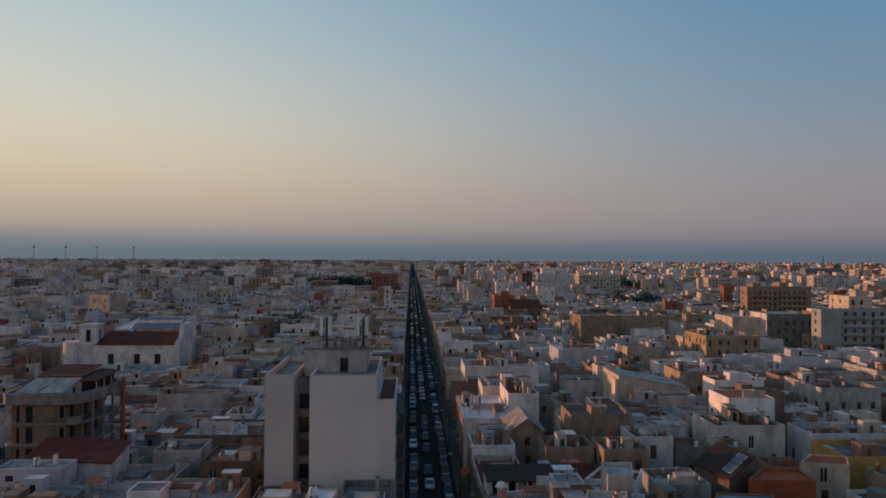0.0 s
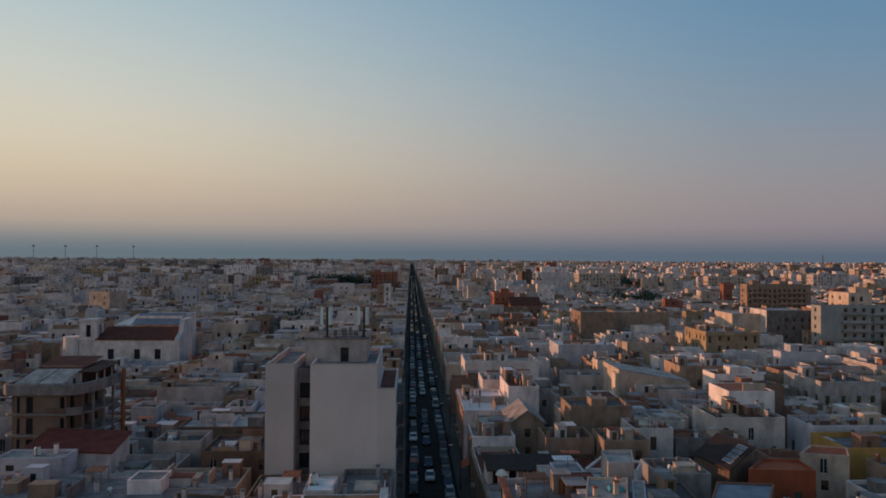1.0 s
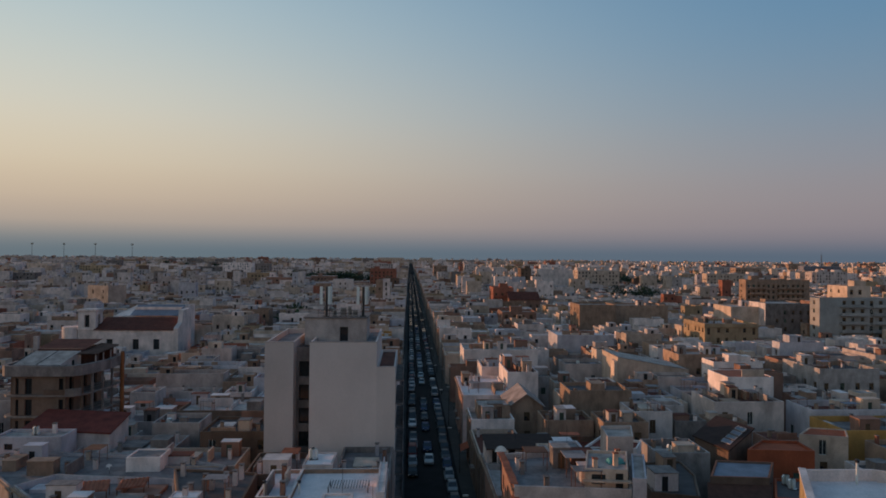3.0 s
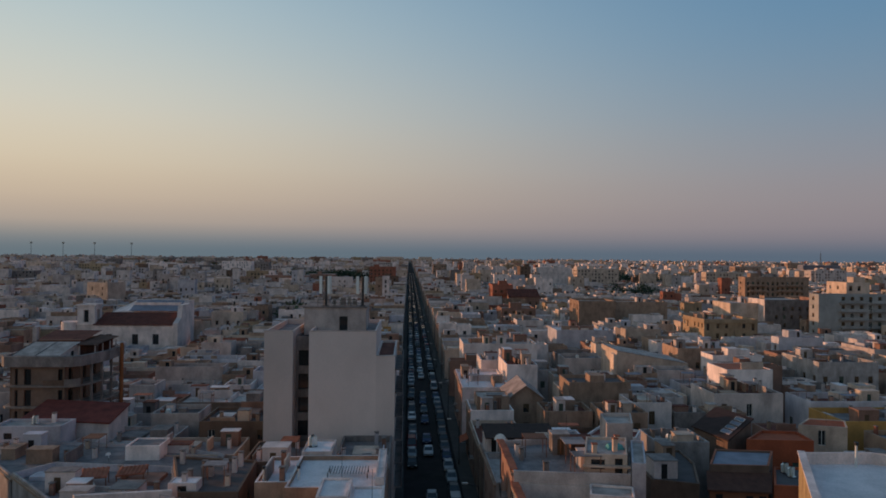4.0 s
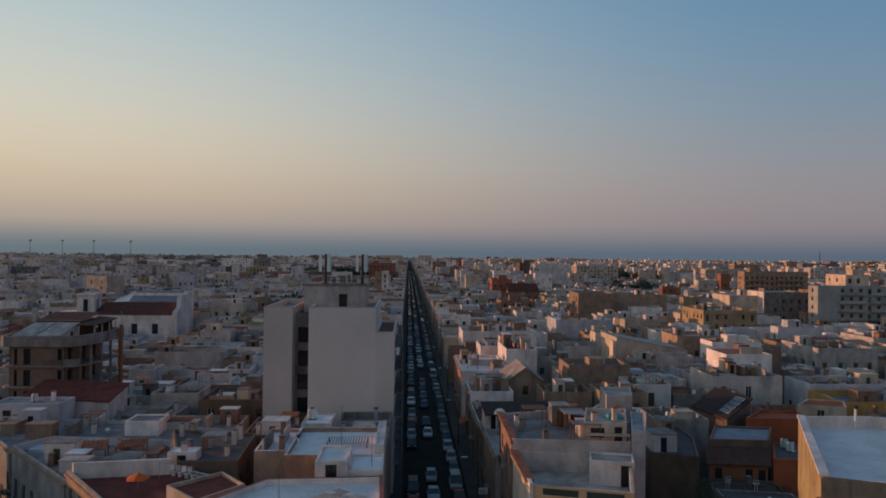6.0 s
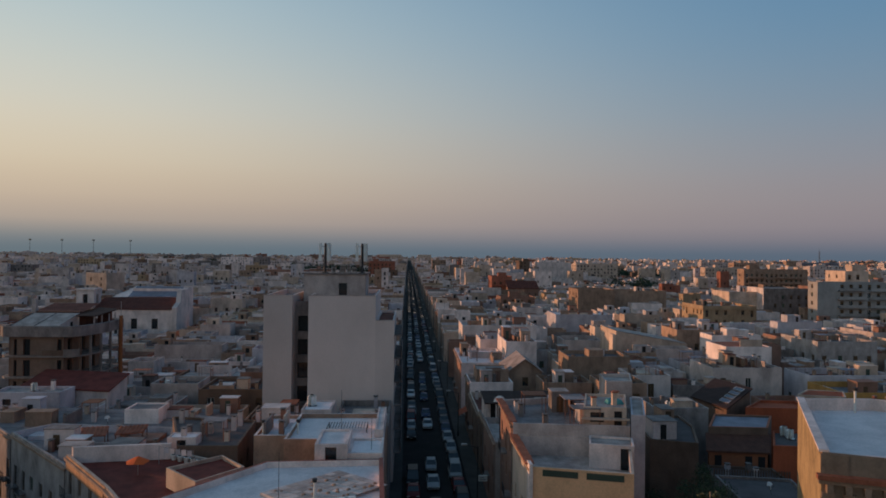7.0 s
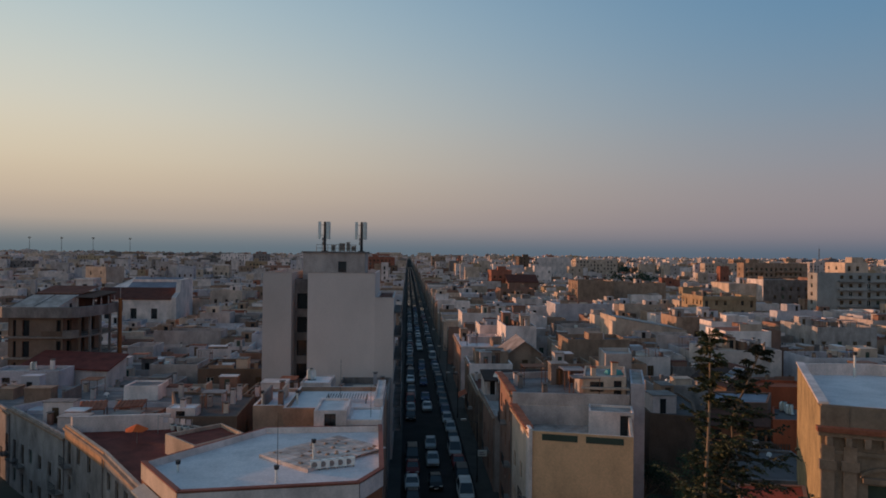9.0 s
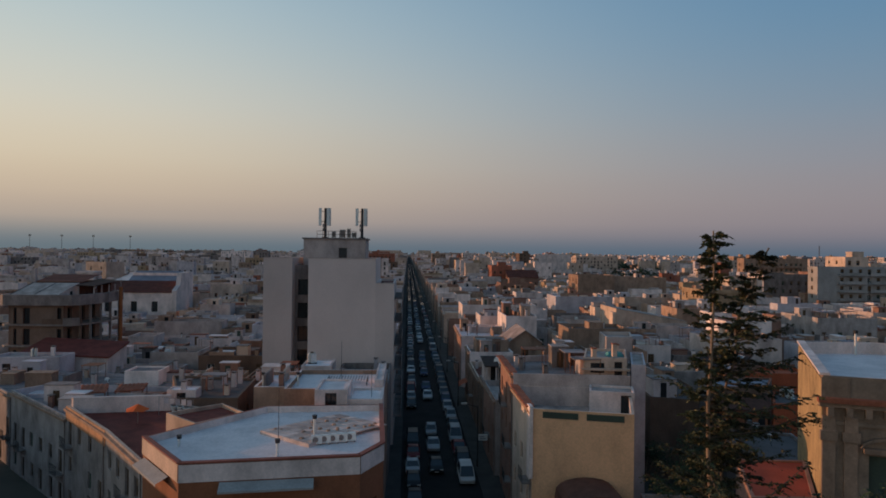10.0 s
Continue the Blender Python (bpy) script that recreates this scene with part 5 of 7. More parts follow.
def blank_wall_house():
    """A cream block whose end wall slopes down."""
    thing = new("house")
    s = Shape()
    x0, x1, y0, y1, h0, h1 = 50.4, 68.0, 157, 170, 13.5, 10.4
    c = {(x, y): (h0 if x == x0 else h1) for x in (x0, x1) for y in (y0, y1)}
    P = rect(x0, x1, y0, y1)
    for i in range(4):
        a, b = P[i], P[(i + 1) % 4]
        s.face(((*a, 0), (*b, 0), (*b, c[b]), (*a, c[a])), CREAM)
    part("wall", s, thing)
    r = Shape()
    r.face([(*p, c[p]) for p in P], ROOF_PALE)
    r.face([(p[0], p[1] - 0.08 if p[1] < 160 else p[1] + 0.08, c[p] + 0.1) for p in P], ROOF_PALE)
    part("roof", r, thing)
    part("buttress", (lambda q: (q.box(49.6, 50.4, 157.2, 160, 0, 12.6, CREAM), q)[1])(Shape()), thing)
    take(P)
    tagged(thing, "cream blank-walled house with a sloping top", "house")


blank_wall_house()
house(rect(66.2, 76, 133.8, 143), 13.0, WHITE, TILE_RED, "white house with a bright red roof", parapet=0.1, sides=(3, 0), every=2.4, heap=2)
house(rect(56.4, 69.6, 119, 129), 11.2, PALE, ROOF_BROWN, "pale-rimmed house with a brown roof", parapet=0.5, sides=(0,), every=3.4)
house(rect(79.2, 92, 127, 136), 9.5, ROSE, ROOF_PALE, "rose house with small windows", sides=(0, 3))
house(rect(73.5, 90, 116.8, 125), 10.2, BLUE_WALL, ROOF_RED, "bluish white house with a long parapet", parapet=1.2, sides=(3,))
house(rect(72.6, 90, 106, 116), 9.3, YELLOW, ROOF_GREY, "bright ochre house with a grey terrace", parapet=1.0, sides=(0,))
house([(61.8, 101.5), (68.6, 99.6), (71.2, 104.0), (66.0, 105.6)], 10.0, CREAM, RED_BRIGHT, "cream house with a bright red roof", parapet=0.12, sides=(0, 3), heap=0)
house(rect(93.8, 108, 146, 161), 12.6, SIDE_GREY, ROOF_DARK, "grey terrace house with a sunlit side", parapet=1.0, sides=(3, 0))
house(rect(69, 86, 165.6, 176), 12.9, TAN, ROOF_PALE, "tan house with a long end wall", sides=(0, 3))
house(rect(129, 150, 176, 190), 11.2, PALE, ROOF_DARK, "pale house with a broad dark roof", sides=(3, 0))
t = house(rect(104.5, 124, 228, 246), 14.3, OCHRE, ROOF_PALE, "ochre palazzo with tall arched windows", parapet=0.8, sides=(3, 0), every=2.8, cat="palazzo")
s = Shape()
for z, o in ((13.0, 0.3), (7.2, 0.2)):
    s.prism(inset(rect(104.5, 124, 228, 246), -o), z, z + 0.3, OCHRE, True)
part("cornice", s, t)
# grey front and white side carry shade and sunlight in their colours
t = house(rect(146, 166, 263, 283), 19.0, GREY, ROOF_PALE, "tall house with a greyed shade front and sunlit-white side", parapet=0.6, sides=(0,), every=3.0)
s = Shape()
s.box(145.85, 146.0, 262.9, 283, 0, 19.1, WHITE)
part("side_wall", s, t, "blank side wall coloured white as sunlit")
house(rect(134, 145.8, 268, 284), 17.2, CREAM, ROOF_PALE, "cream house beside the tall grey one", parapet=0.4, sides=())
house(rect(70.5, 86, 270, 286), 17.6, TAN, ROOF_PALE, "tall tan block with a blank front", sides=(3,), every=5)
house(rect(86.3, 114, 285, 300), 16.3, TAN, ROOF_PALE, "broad tan block with a blank front", sides=())


def balcony_block(x0, x1, y0, y1, top, wall, label, balconies, every=3.6, start=1.2):
    """A flat-roofed apartment block with balconies on part of its front."""
    thing = new("apartment_block")
    n = int(top / 3.2)
    P = rect(x0, x1, y0, y1)
    hs = [(u, u + 1.4, 3.2 * k + 0.5, 3.2 * k + 2.5) for k in range(n) for u in np.arange(start, x1 - x0 - 2, every)]
    hl = [(u, u + 1.2, 3.2 * k + 0.9, 3.2 * k + 2.4) for k in range(n) for u in np.arange(2.0, y1 - y0 - 2, 5.0)]
    shell("x", P, top - 0.8, wall, ROOF_PALE, 0.8, parent=thing, edges={0: hs, 3: hl}, style="bs", rng=hrng, deep=0.3)
    for k in range(1, n):
        for b0, b1 in balconies:
            s = Shape()
            s.box(b0, b1, y0 - 1.4, y0, 3.2 * k, 3.2 * k + 0.2, wall)
            s.box(b0, b1, y0 - 1.4, y0 - 1.28, 3.2 * k + 0.2, 3.2 * k + 1.15, wall)
            part("balcony", s, thing)
    if y0 > 255:
        shell("x", rect(x0 + 4, x0 + 9, y0 + 1.5, y0 + 5.5), top + 2.0, wall, ROOF_PALE, 0.2, z0=top - 0.9, parent=thing)
    take(P, 1.6)
    tagged(thing, label, "apartment building")


balcony_block(155.4, 186, 242, 248, 22.6, BLOCK_GREY, "grey apartment block with long balconies", ((163.4, 174), (175.5, 184)), start=9.0)
balcony_block(199, 238, 380, 388, 24.6, TAN, "worn grey-brown apartment block with many openings", ((201, 212), (218, 234)), every=3.0)
balcony_block(657, 722, 1065, 1080, 23.4, SLATE, "bluish office block on the skyline", (), every=3.0)
# tan block given ochre walls, so the colour carries the low sunlight
balcony_block(-576, -531, 1300, 1314, 23.0, OCHRE, "apartment block on the skyline, ochre as if sunlit", ())
house(rect(-86, -20, 1900, 1920), 27.0, CREAM, ROOF_PALE, "pale apartment slab at the street's far end", sides=(0,), every=7, heap=0, cat="apartment building", name="apartment_block", group="")
house(rect(28, 66, 1900, 1918), 27.5, CREAM, ROOF_PALE, "cream apartment slab at the street's far end", sides=(0,), every=7, heap=0, cat="apartment building", name="apartment_block", group="")
house(rect(105, 150, 1880, 1900), 21.5, TAN, ROOF_PALE, "tan apartment slab at the street's far end", sides=(0,), every=7, heap=0, cat="apartment building", name="apartment_block", group="")
balcony_block(180, 190, 262, 275, 26.4, CREAM, "cream apartment block behind the grey one", ())
house(rect(121.8, 154.3, 615, 632), 24.6, WHITE, ROOF_PALE, "blank white apartment slab far off", sides=(3,), every=5, heap=0, cat="apartment building", name="apartment_block", group="")
balcony_block(104, 114, 612, 630, 25.6, BROWN, "dark narrow apartment block far off", ())
balcony_block(45, 68, 620, 640, 18.6, OCHRE, "sunlit orange apartment house far off", ((47, 58),))
balcony_block(49.7, 62, 390, 408, 18.6, RED, "brick-red apartment house among low roofs", ((50, 60),))
gabled((58, 76, 380, 398), 12.0, 16.0, ROSE, ROOF_RED, "rose house with a red tiled roof")
balcony_block(40, 55, 283, 296, 13.4, ROSE, "rose house with long arcaded balconies", ((41, 54),))
balcony_block(-37, -12.5, 615, 632, 24.0, RED, "brick-red apartment house at the street's far end", ())
balcony_block(-25, -9, 560, 575, 17.0, BROWN, "brown apartment house by the street", ())
house(rect(-16, -6.5, 234, 243), 9.6, YELLOW, ROOF_PALE, "yellow house near the street", sides=(0,))
cell_antenna(-12.4, 97.9, 28.75, 4.4)
cell_antenna(-7.0, 97.9, 28.75, 4.4)
roof_railing(-13.5, -7.8, 97.3, 28.75)


def equipment_cabinet(x, y, z, w, h):
    """A grey steel cabinet on feet, with a door and a vent."""
    thing = new("equipment_cabinet")
    s = Shape()
    s.box(x - w / 2, x + w / 2, y - 0.25, y + 0.25, z + 0.1, z + h, METAL)
    s.box(x - w / 2 - 0.04, x + w / 2 + 0.04, y - 0.29, y + 0.29, z + h, z + h + 0.05, GREY)
    part("casing", s, thing)
    s = Shape()
    s.box(x - w / 2 + 0.06, x + w / 2 - 0.06, y - 0.27, y - 0.252, z + 0.18, z + h - 0.08, SLAB_GREY)
    part("door", s, thing)
    for q in (-1, 1):
        s = Shape()
        s.box(x + q * w * 0.35 - 0.05, x + q * w * 0.35 + 0.05, y - 0.2, y + 0.2, z - 0.01, z + 0.1, GREY)
        part("foot", s, thing)
    tagged(thing, "small grey equipment cabinet beside the roof antennas", "cabinet", group="antenna cabinets")


for x, w, h in ((-11.2, 0.6, 0.9), (-9.9, 0.8, 1.2), (-9.0, 0.5, 1.35), (-8.2, 0.7, 0.8)):
    equipment_cabinet(x, 98.6, 28.75, w, h)
satellite_dish(11.6, 83.0, 8.4, 0, 1.9, 3.0)


def sun_umbrella(x, y, z):
    thing = new("sun_umbrella")
    s = Shape()
    s.tube((x, y, z - 0.02), (x, y, z + 1.75), 0.03, 0.03, METAL, 6)
    part("pole", s, thing)
    s = Shape()
    n = 8
    ring = [(x + 1.1 * math.cos(6.283 * i / n), y + 1.1 * math.sin(6.283 * i / n), z + 1.35 - 0.12 * (i % 2)) for i in range(n)]
    for i in range(n):
        s.face((ring[i], ring[(i + 1) % n], (x, y, z + 1.85)), UMBRELLA)
    part("canopy", s, thing, "orange-red cloth canopy")
    tagged(thing, "small orange-red umbrella on a dark terrace", "umbrella")


sun_umbrella(-26.0, 65.0, 10.1)


def flower_pot(x, y, z):
    thing = new("flower_pot")
    s = Shape()
    s.tube((x, y, z), (x, y, z + 0.5), 0.2, 0.3, PLASTIC_W, 10)
    s.tube((x, y, z + 0.5), (x, y, z + 0.58), 0.33, 0.33, PLASTIC_W, 10)
    part("pot", s, thing)
    s = Shape()
    s.tube((x, y, z + 0.56), (x, y, z + 0.6), 0.26, 0.24, EARTH, 8)
    part("soil", s, thing)
    tagged(thing, "white plastic flower pot at the terrace edge", "flower pot", group="pots on the red terrace")


for k in range(5):
    flower_pot(-24.2 + 0.78 * k, 69.6 - 0.42 * k, 10.1)


def tiled_canopy(P, z0, z1, label):
    """A lean-to of terracotta tiles on four posts, higher at the back."""
    thing = new("lean_to")
    s = Shape()
    zs = (z0, z0, z1, z1)
    ribbed(s, (*P[0], z0), (*P[1], z0), (*P[2], z1), (*P[3], z1), TILE_RED, 0.1)
    part("roof", s, thing, "orange terracotta tiles")
    for p, z in zip(P, zs):
        s = Shape()
        c = Vector(p).lerp(sum((Vector(q) for q in P), Vector((0, 0))) / 4, 0.08)
        s.tube((c.x, c.y, 8.68), (c.x, c.y, z + 0.05), 0.06, 0.06, RUST, 6)
        part("post", s, thing)
    tagged(thing, label, "lean-to")


tiled_canopy([(-38.4, 78.6), (-35.4, 79.3), (-36.0, 81.5), (-39.0, 80.8)], 9.9, 10.4, "terracotta tiled lean-to on a terrace")
tiled_canopy([(-34.6, 79.6), (-31.6, 80.6), (-31.8, 82.6), (-34.8, 81.6)], 9.9, 10.3, "terracotta tiled lean-to over a terrace door")


def washing_line(x0, y0, x1, y1, z):
    thing = new("washing_line")
    for x, y in ((x0, y0), (x1, y1)):
        s = Shape()
        s.tube((x, y, z - 0.02), (x, y, z + 1.9), 0.035, 0.03, METAL, 6)
        part("post", s, thing)
    s = Shape()
    s.tube((x0, y0, z + 1.8), (x1, y1, z + 1.8), 0.012, 0.012, DARKMETAL, 4)
    part("line", s, thing)
    for k in range(5):
        u = 0.15 + 0.17 * k
        x, y = x0 + (x1 - x0) * u, y0 + (y1 - y0) * u
        s = Shape()
        s.box(x, x + 0.45, y - 0.012, y + 0.012, z + 1.2, z + 1.79, WHITE if k % 2 else BLUE_WALL)
        part("cloth", s, thing)
    tagged(thing, "washing line with a few hanging cloths", "washing line")


washing_line(-25.2, 68.2, -21.3, 66.6, 10.1)


def shop_awning(x, y0, y1, z, mat, label):
    thing = new("shop_awning")
    s = Shape()
    n = 6
    for i in range(n):
        a, c = y0 + (y1 - y0) * i / n, y0 + (y1 - y0) * (i + 1) / n
        s.face(((x, a, z + 0.8), (x - 1.5, a, z + 0.1), (x - 1.5, c, z + 0.1), (x, c, z + 0.8)), mat)
        s.face(((x - 1.5, a, z + 0.1), (x - 1.5, a, z - 0.15), (x - 1.5, c, z - 0.15), (x - 1.5, c, z + 0.1)), mat)
    part("canvas", s, thing)
    for y in (y0, y1):
        s = Shape()
        s.tube((x, y, z + 0.1), (x - 1.45, y, z + 0.1), 0.025, 0.025, METAL, 5)
        part("arm", s, thing)
    tagged(thing, label, "awning")


shop_awning(10.72, 117, 121, 2.9, RED_BRIGHT, "red canvas shop awning over the pavement")


def hanging_sign(x, y, z):
    thing = new("shop_sign")
    s = Shape()
    s.box(x - 1.2, x - 0.1, y - 0.12, y + 0.12, z, z + 0.7, PLASTIC_W)
    part("panel", s, thing)
    s = Shape()
    s.tube((x + 0.6, y, z + 0.35), (x - 0.1, y, z + 0.35), 0.03, 0.03, METAL, 5)
    part("bracket", s, thing)
    for k in range(2):
        s = Shape()
        s.box(x - 1.05, x - 0.3 - 0.2 * k, y - 0.126, y - 0.12, z + 0.15 + 0.25 * k, z + 0.27 + 0.25 * k, SLATE)
        part("lettering_bar", s, thing)
    tagged(thing, "white box sign fixed to a street front", "sign")


hanging_sign(10.1, 82.0, 3.4)

# ---- the town ----
rng = random.Random(7)
WALLS = [WHITE] * 6 + [PALE] * 6 + [CREAM] * 4 + [TAN] * 4 + [BLUE_WALL] * 4 + [OCHRE, ROSE, ROSE, RED, BROWN, GREY, GREY]
NEAR_WALLS = [WHITE, WHITE, PALE, CREAM, TAN, TAN, TAN, ROSE, BROWN, GREY, BLUE_WALL]
NEAR_ROOFS = [ROOF_RED] * 4 + [ROOF_DARK] * 4 + [ROOF_GREY] * 3 + [ROOF_WHITE] * 2
# Wall colours for the street side, darkened to paint in the canyon's shade.
SHADED_FRONTS = [TAN, ROSE, BROWN, BROWN, GREY, GREY, BROWN]
ROOFS = [ROOF_WHITE] * 4 + [ROOF_PALE] * 3 + [ROOF_GREY] * 5 + [ROOF_RED] * 5 + [ROOF_DARK] * 6
HUES = {WHITE: "white", PALE: "pale grey", CREAM: "cream", TAN: "tan stone", BLUE_WALL: "bluish white", OCHRE: "ochre", ROSE: "rose", BROWN: "brown", GREY: "grey concrete", RED: "brick-red"}
TOPS = {ROOF_WHITE: "a whitened flat roof", ROOF_PALE: "a pale stone roof", ROOF_GREY: "a grey bitumen roof", ROOF_RED: "a dark red terrace", ROOF_DARK: "a dark flat roof"}


def in_view(x, y, pad=14):
    return y > 60 and -0.66 * y - pad < x < 0.80 * y + pad


def free(x0, x1, y0, y1):
    return not any(x0 < b and x1 > a and y0 < d and y1 > c for a, b, c, d in TAKEN)


for what, (x, y), z in LATER:
    if what == "antenna":
        tv_antenna(x, y, z, crng.choice((2, 3, 4)), crng.uniform(0, 180))
    elif what == "dish":
        satellite_dish(x, y, z, crng.uniform(-60, 60))
    else:
        water_tank(x, y, z, crng.uniform(0, 90))


def fillers(g):
    """Small low houses in what room is left between the others near the square."""
    out = []
    for i in range(-12, 22):
        for j in range(0, 27):
            x0, y0 = i * 6.6 + g.uniform(0, 0.6), 84 + j * 7.2 + g.uniform(0, 0.6)
            w, d = g.uniform(5.0, 6.3), g.uniform(5.4, 6.8)
            if x0 + w > FACE_L - 0.1 and x0 < FACE_R + 0.1 or not in_view(x0, y0, 6):
                continue
            if 20 < x0 < 33 and y0 < 86 or x0 < -50 and y0 < 106:
                continue
            if free(x0, x0 + w, y0, y0 + d):
                out.append((x0, x0 + w, y0, y0 + d))
    return out


def lots():
    """The plots of the town: blocks between straight streets, each cut into rows of narrow houses."""
    out = []
    for side in (-1, 1):
        for col in range(0, 44):
            inner = FACE_L - 63.5 * col if side < 0 else FACE_R + 62 * col
            cuts = [0, rng.uniform(9.5, 13), rng.uniform(19, 24), rng.uniform(30, 34), rng.uniform(40, 45), 55.5]
            off = rng.uniform(-14, 14) if col else 0
            for row in range(-1, 29):
                y0 = 52 + off + 97 * row
                y1 = y0 + rng.uniform(88, 91)
                for q0, q1 in zip(cuts, cuts[1:]):
                    xa, xb = inner + side * q0, inner + side * q1
                    lo, hi = min(xa, xb), max(xa, xb)
                    y = y0
                    while y < y1 - 4:
                        ye = min(y + rng.uniform(4.8, 9.5), y1)
                        if y1 - ye < 4:
                            ye = y1
                        out.append((lo, hi, y, ye, col, abs(q0) < 0.1, q1 > 55))
                        y = ye
    return out


def volumes(lo, hi, y0, y1, g, far, front=False):
    """The heights and heaps of one house: a body, sometimes split in two, and huts on its roof; a court behind some."""
    h = g.choice((4.6, 6.8, 7.4, 7.8, 8.0, 8.4, 8.8, 9.2, 10.6)) + g.uniform(-0.4, 0.4)
    if far > 400:
        h = g.choice((5.0, 7.4, 7.8, 8.2, 8.6)) + g.uniform(-0.4, 0.4)
    if -128 < lo < -66 and 140 < y0 < 221:
        h = min(h, 5.2)
    if front:
        h = g.choice((7.6, 8.2, 9.6, 10.4, 11.4)) + g.uniform(-0.3, 0.3)
    if not front and g.random() < 0.4 and y1 - y0 > 6.5:
        y1 -= g.uniform(1.8, 3.4)
    if far > 420 and g.random() < 0.05:
        h = g.uniform(12, 20)
    elif g.random() < 0.05:
        h += 3.2
    if g.random() < 0.45 and hi - lo > 9:
        m = lo + (hi - lo) * g.uniform(0.35, 0.65)
        h2 = max(3.8, h - g.choice((3.0, 0.9, -0.8, 1.2)))
        body = [(lo, m, y0, y1, h), (m, hi, y0, y1, h2)]
    elif g.random() < 0.35 and y1 - y0 > 7:
        m = y0 + (y1 - y0) * g.uniform(0.4, 0.6)
        body = [(lo, hi, y0, m, max(3.8, h - g.choice((2.8, 0.7, 1.0)))), (lo, hi, m, y1, h)]
    else:
        body = [(lo, hi, y0, y1, h)]
    huts = []
    for x0, x1, a, b, z in body:
        if g.random() < (0.5 if far < 400 else 0.35) and x1 - x0 > 4.5 and b - a > 4:
            w, d = g.uniform(2.2, 4.2), g.uniform(2.2, 3.6)
            hx, hy = g.uniform(x0 + 0.4, x1 - w - 0.2), g.uniform(a + 0.4, max(a + 0.5, b - d - 0.2))
            huts.append((hx, hx + w, hy, min(hy + d, b - 0.05), z, z + g.choice((g.uniform(2.1, 2.7), g.uniform(1.0, 2.0)))))
            if g.random() < 0.5 and x1 - hx - w > 2.0:          # a low lean-to beside the hut
                huts.append((hx + w + 0.02, min(x1 - 0.3, hx + w + g.uniform(1.2, 3.5)), hy, min(hy + d * 0.7, b - 0.05), z, z + g.uniform(0.9, 1.9)))
        if g.random() < 0.4 and b - a > 6:          # a wall between two terraces
            m = a + (b - a) * g.uniform(0.3, 0.7)
            huts.append((x0 + 0.3, x1 - 0.3, m, m + 0.22, z, z + g.uniform(0.9, 1.9)))
    return body, huts


def small_things(thing, x0, x1, y0, y1, z, huts, g):
    """Cisterns, stacked blocks, planks and a sheet of roofing left on the terrace, clear of the huts."""
    done = [(h[0], h[1], h[2], h[3]) for h in huts]
    for k in range(5):
        kind = g.choice(("cistern", "flue", "kerb_wall", "roof_sheet", "box"))
        w, d, h, mat = {"cistern": (1.3, 0.9, g.uniform(0.8, 1.2), g.choice((GREY, SLATE, WHITE))), "flue": (0.45, 0.45, g.uniform(0.8, 1.6), g.choice((TAN, WHITE, RED))),
                        "kerb_wall": (g.uniform(1.5, 4), 0.18, g.uniform(0.5, 1.2), g.choice((WHITE, PALE, TAN))), "roof_sheet": (g.uniform(1.2, 2.6), g.uniform(1, 2), 0.12, g.choice((TILE_RED, RUST, SLATE, DARKMETAL))),
                        "box": (g.uniform(0.5, 1.1), g.uniform(0.5, 0.9), g.uniform(0.4, 0.9), g.choice((GREY, PLASTIC_W, BROWN)))}[kind]
        if x1 - x0 < w + 0.3 or y1 - y0 < d + 0.3:
            continue
        x, y = g.uniform(x0, x1 - w), g.uniform(y0, y1 - d)
        if any(x < q[1] + 0.1 and x + w > q[0] - 0.1 and y < q[3] + 0.1 and y + d > q[2] - 0.1 for q in done):
            continue
        done.append((x, x + w, y, y + d))
        s = Shape()
        s.box(x, x + w, y, y + d, z - 0.01, z + h, mat)
        if kind in ("cistern", "flue"):
            s.box(x - 0.05, x + w + 0.05, y - 0.05, y + d + 0.05, z + h, z + h + 0.08, GREY)
        part(kind, s, thing)


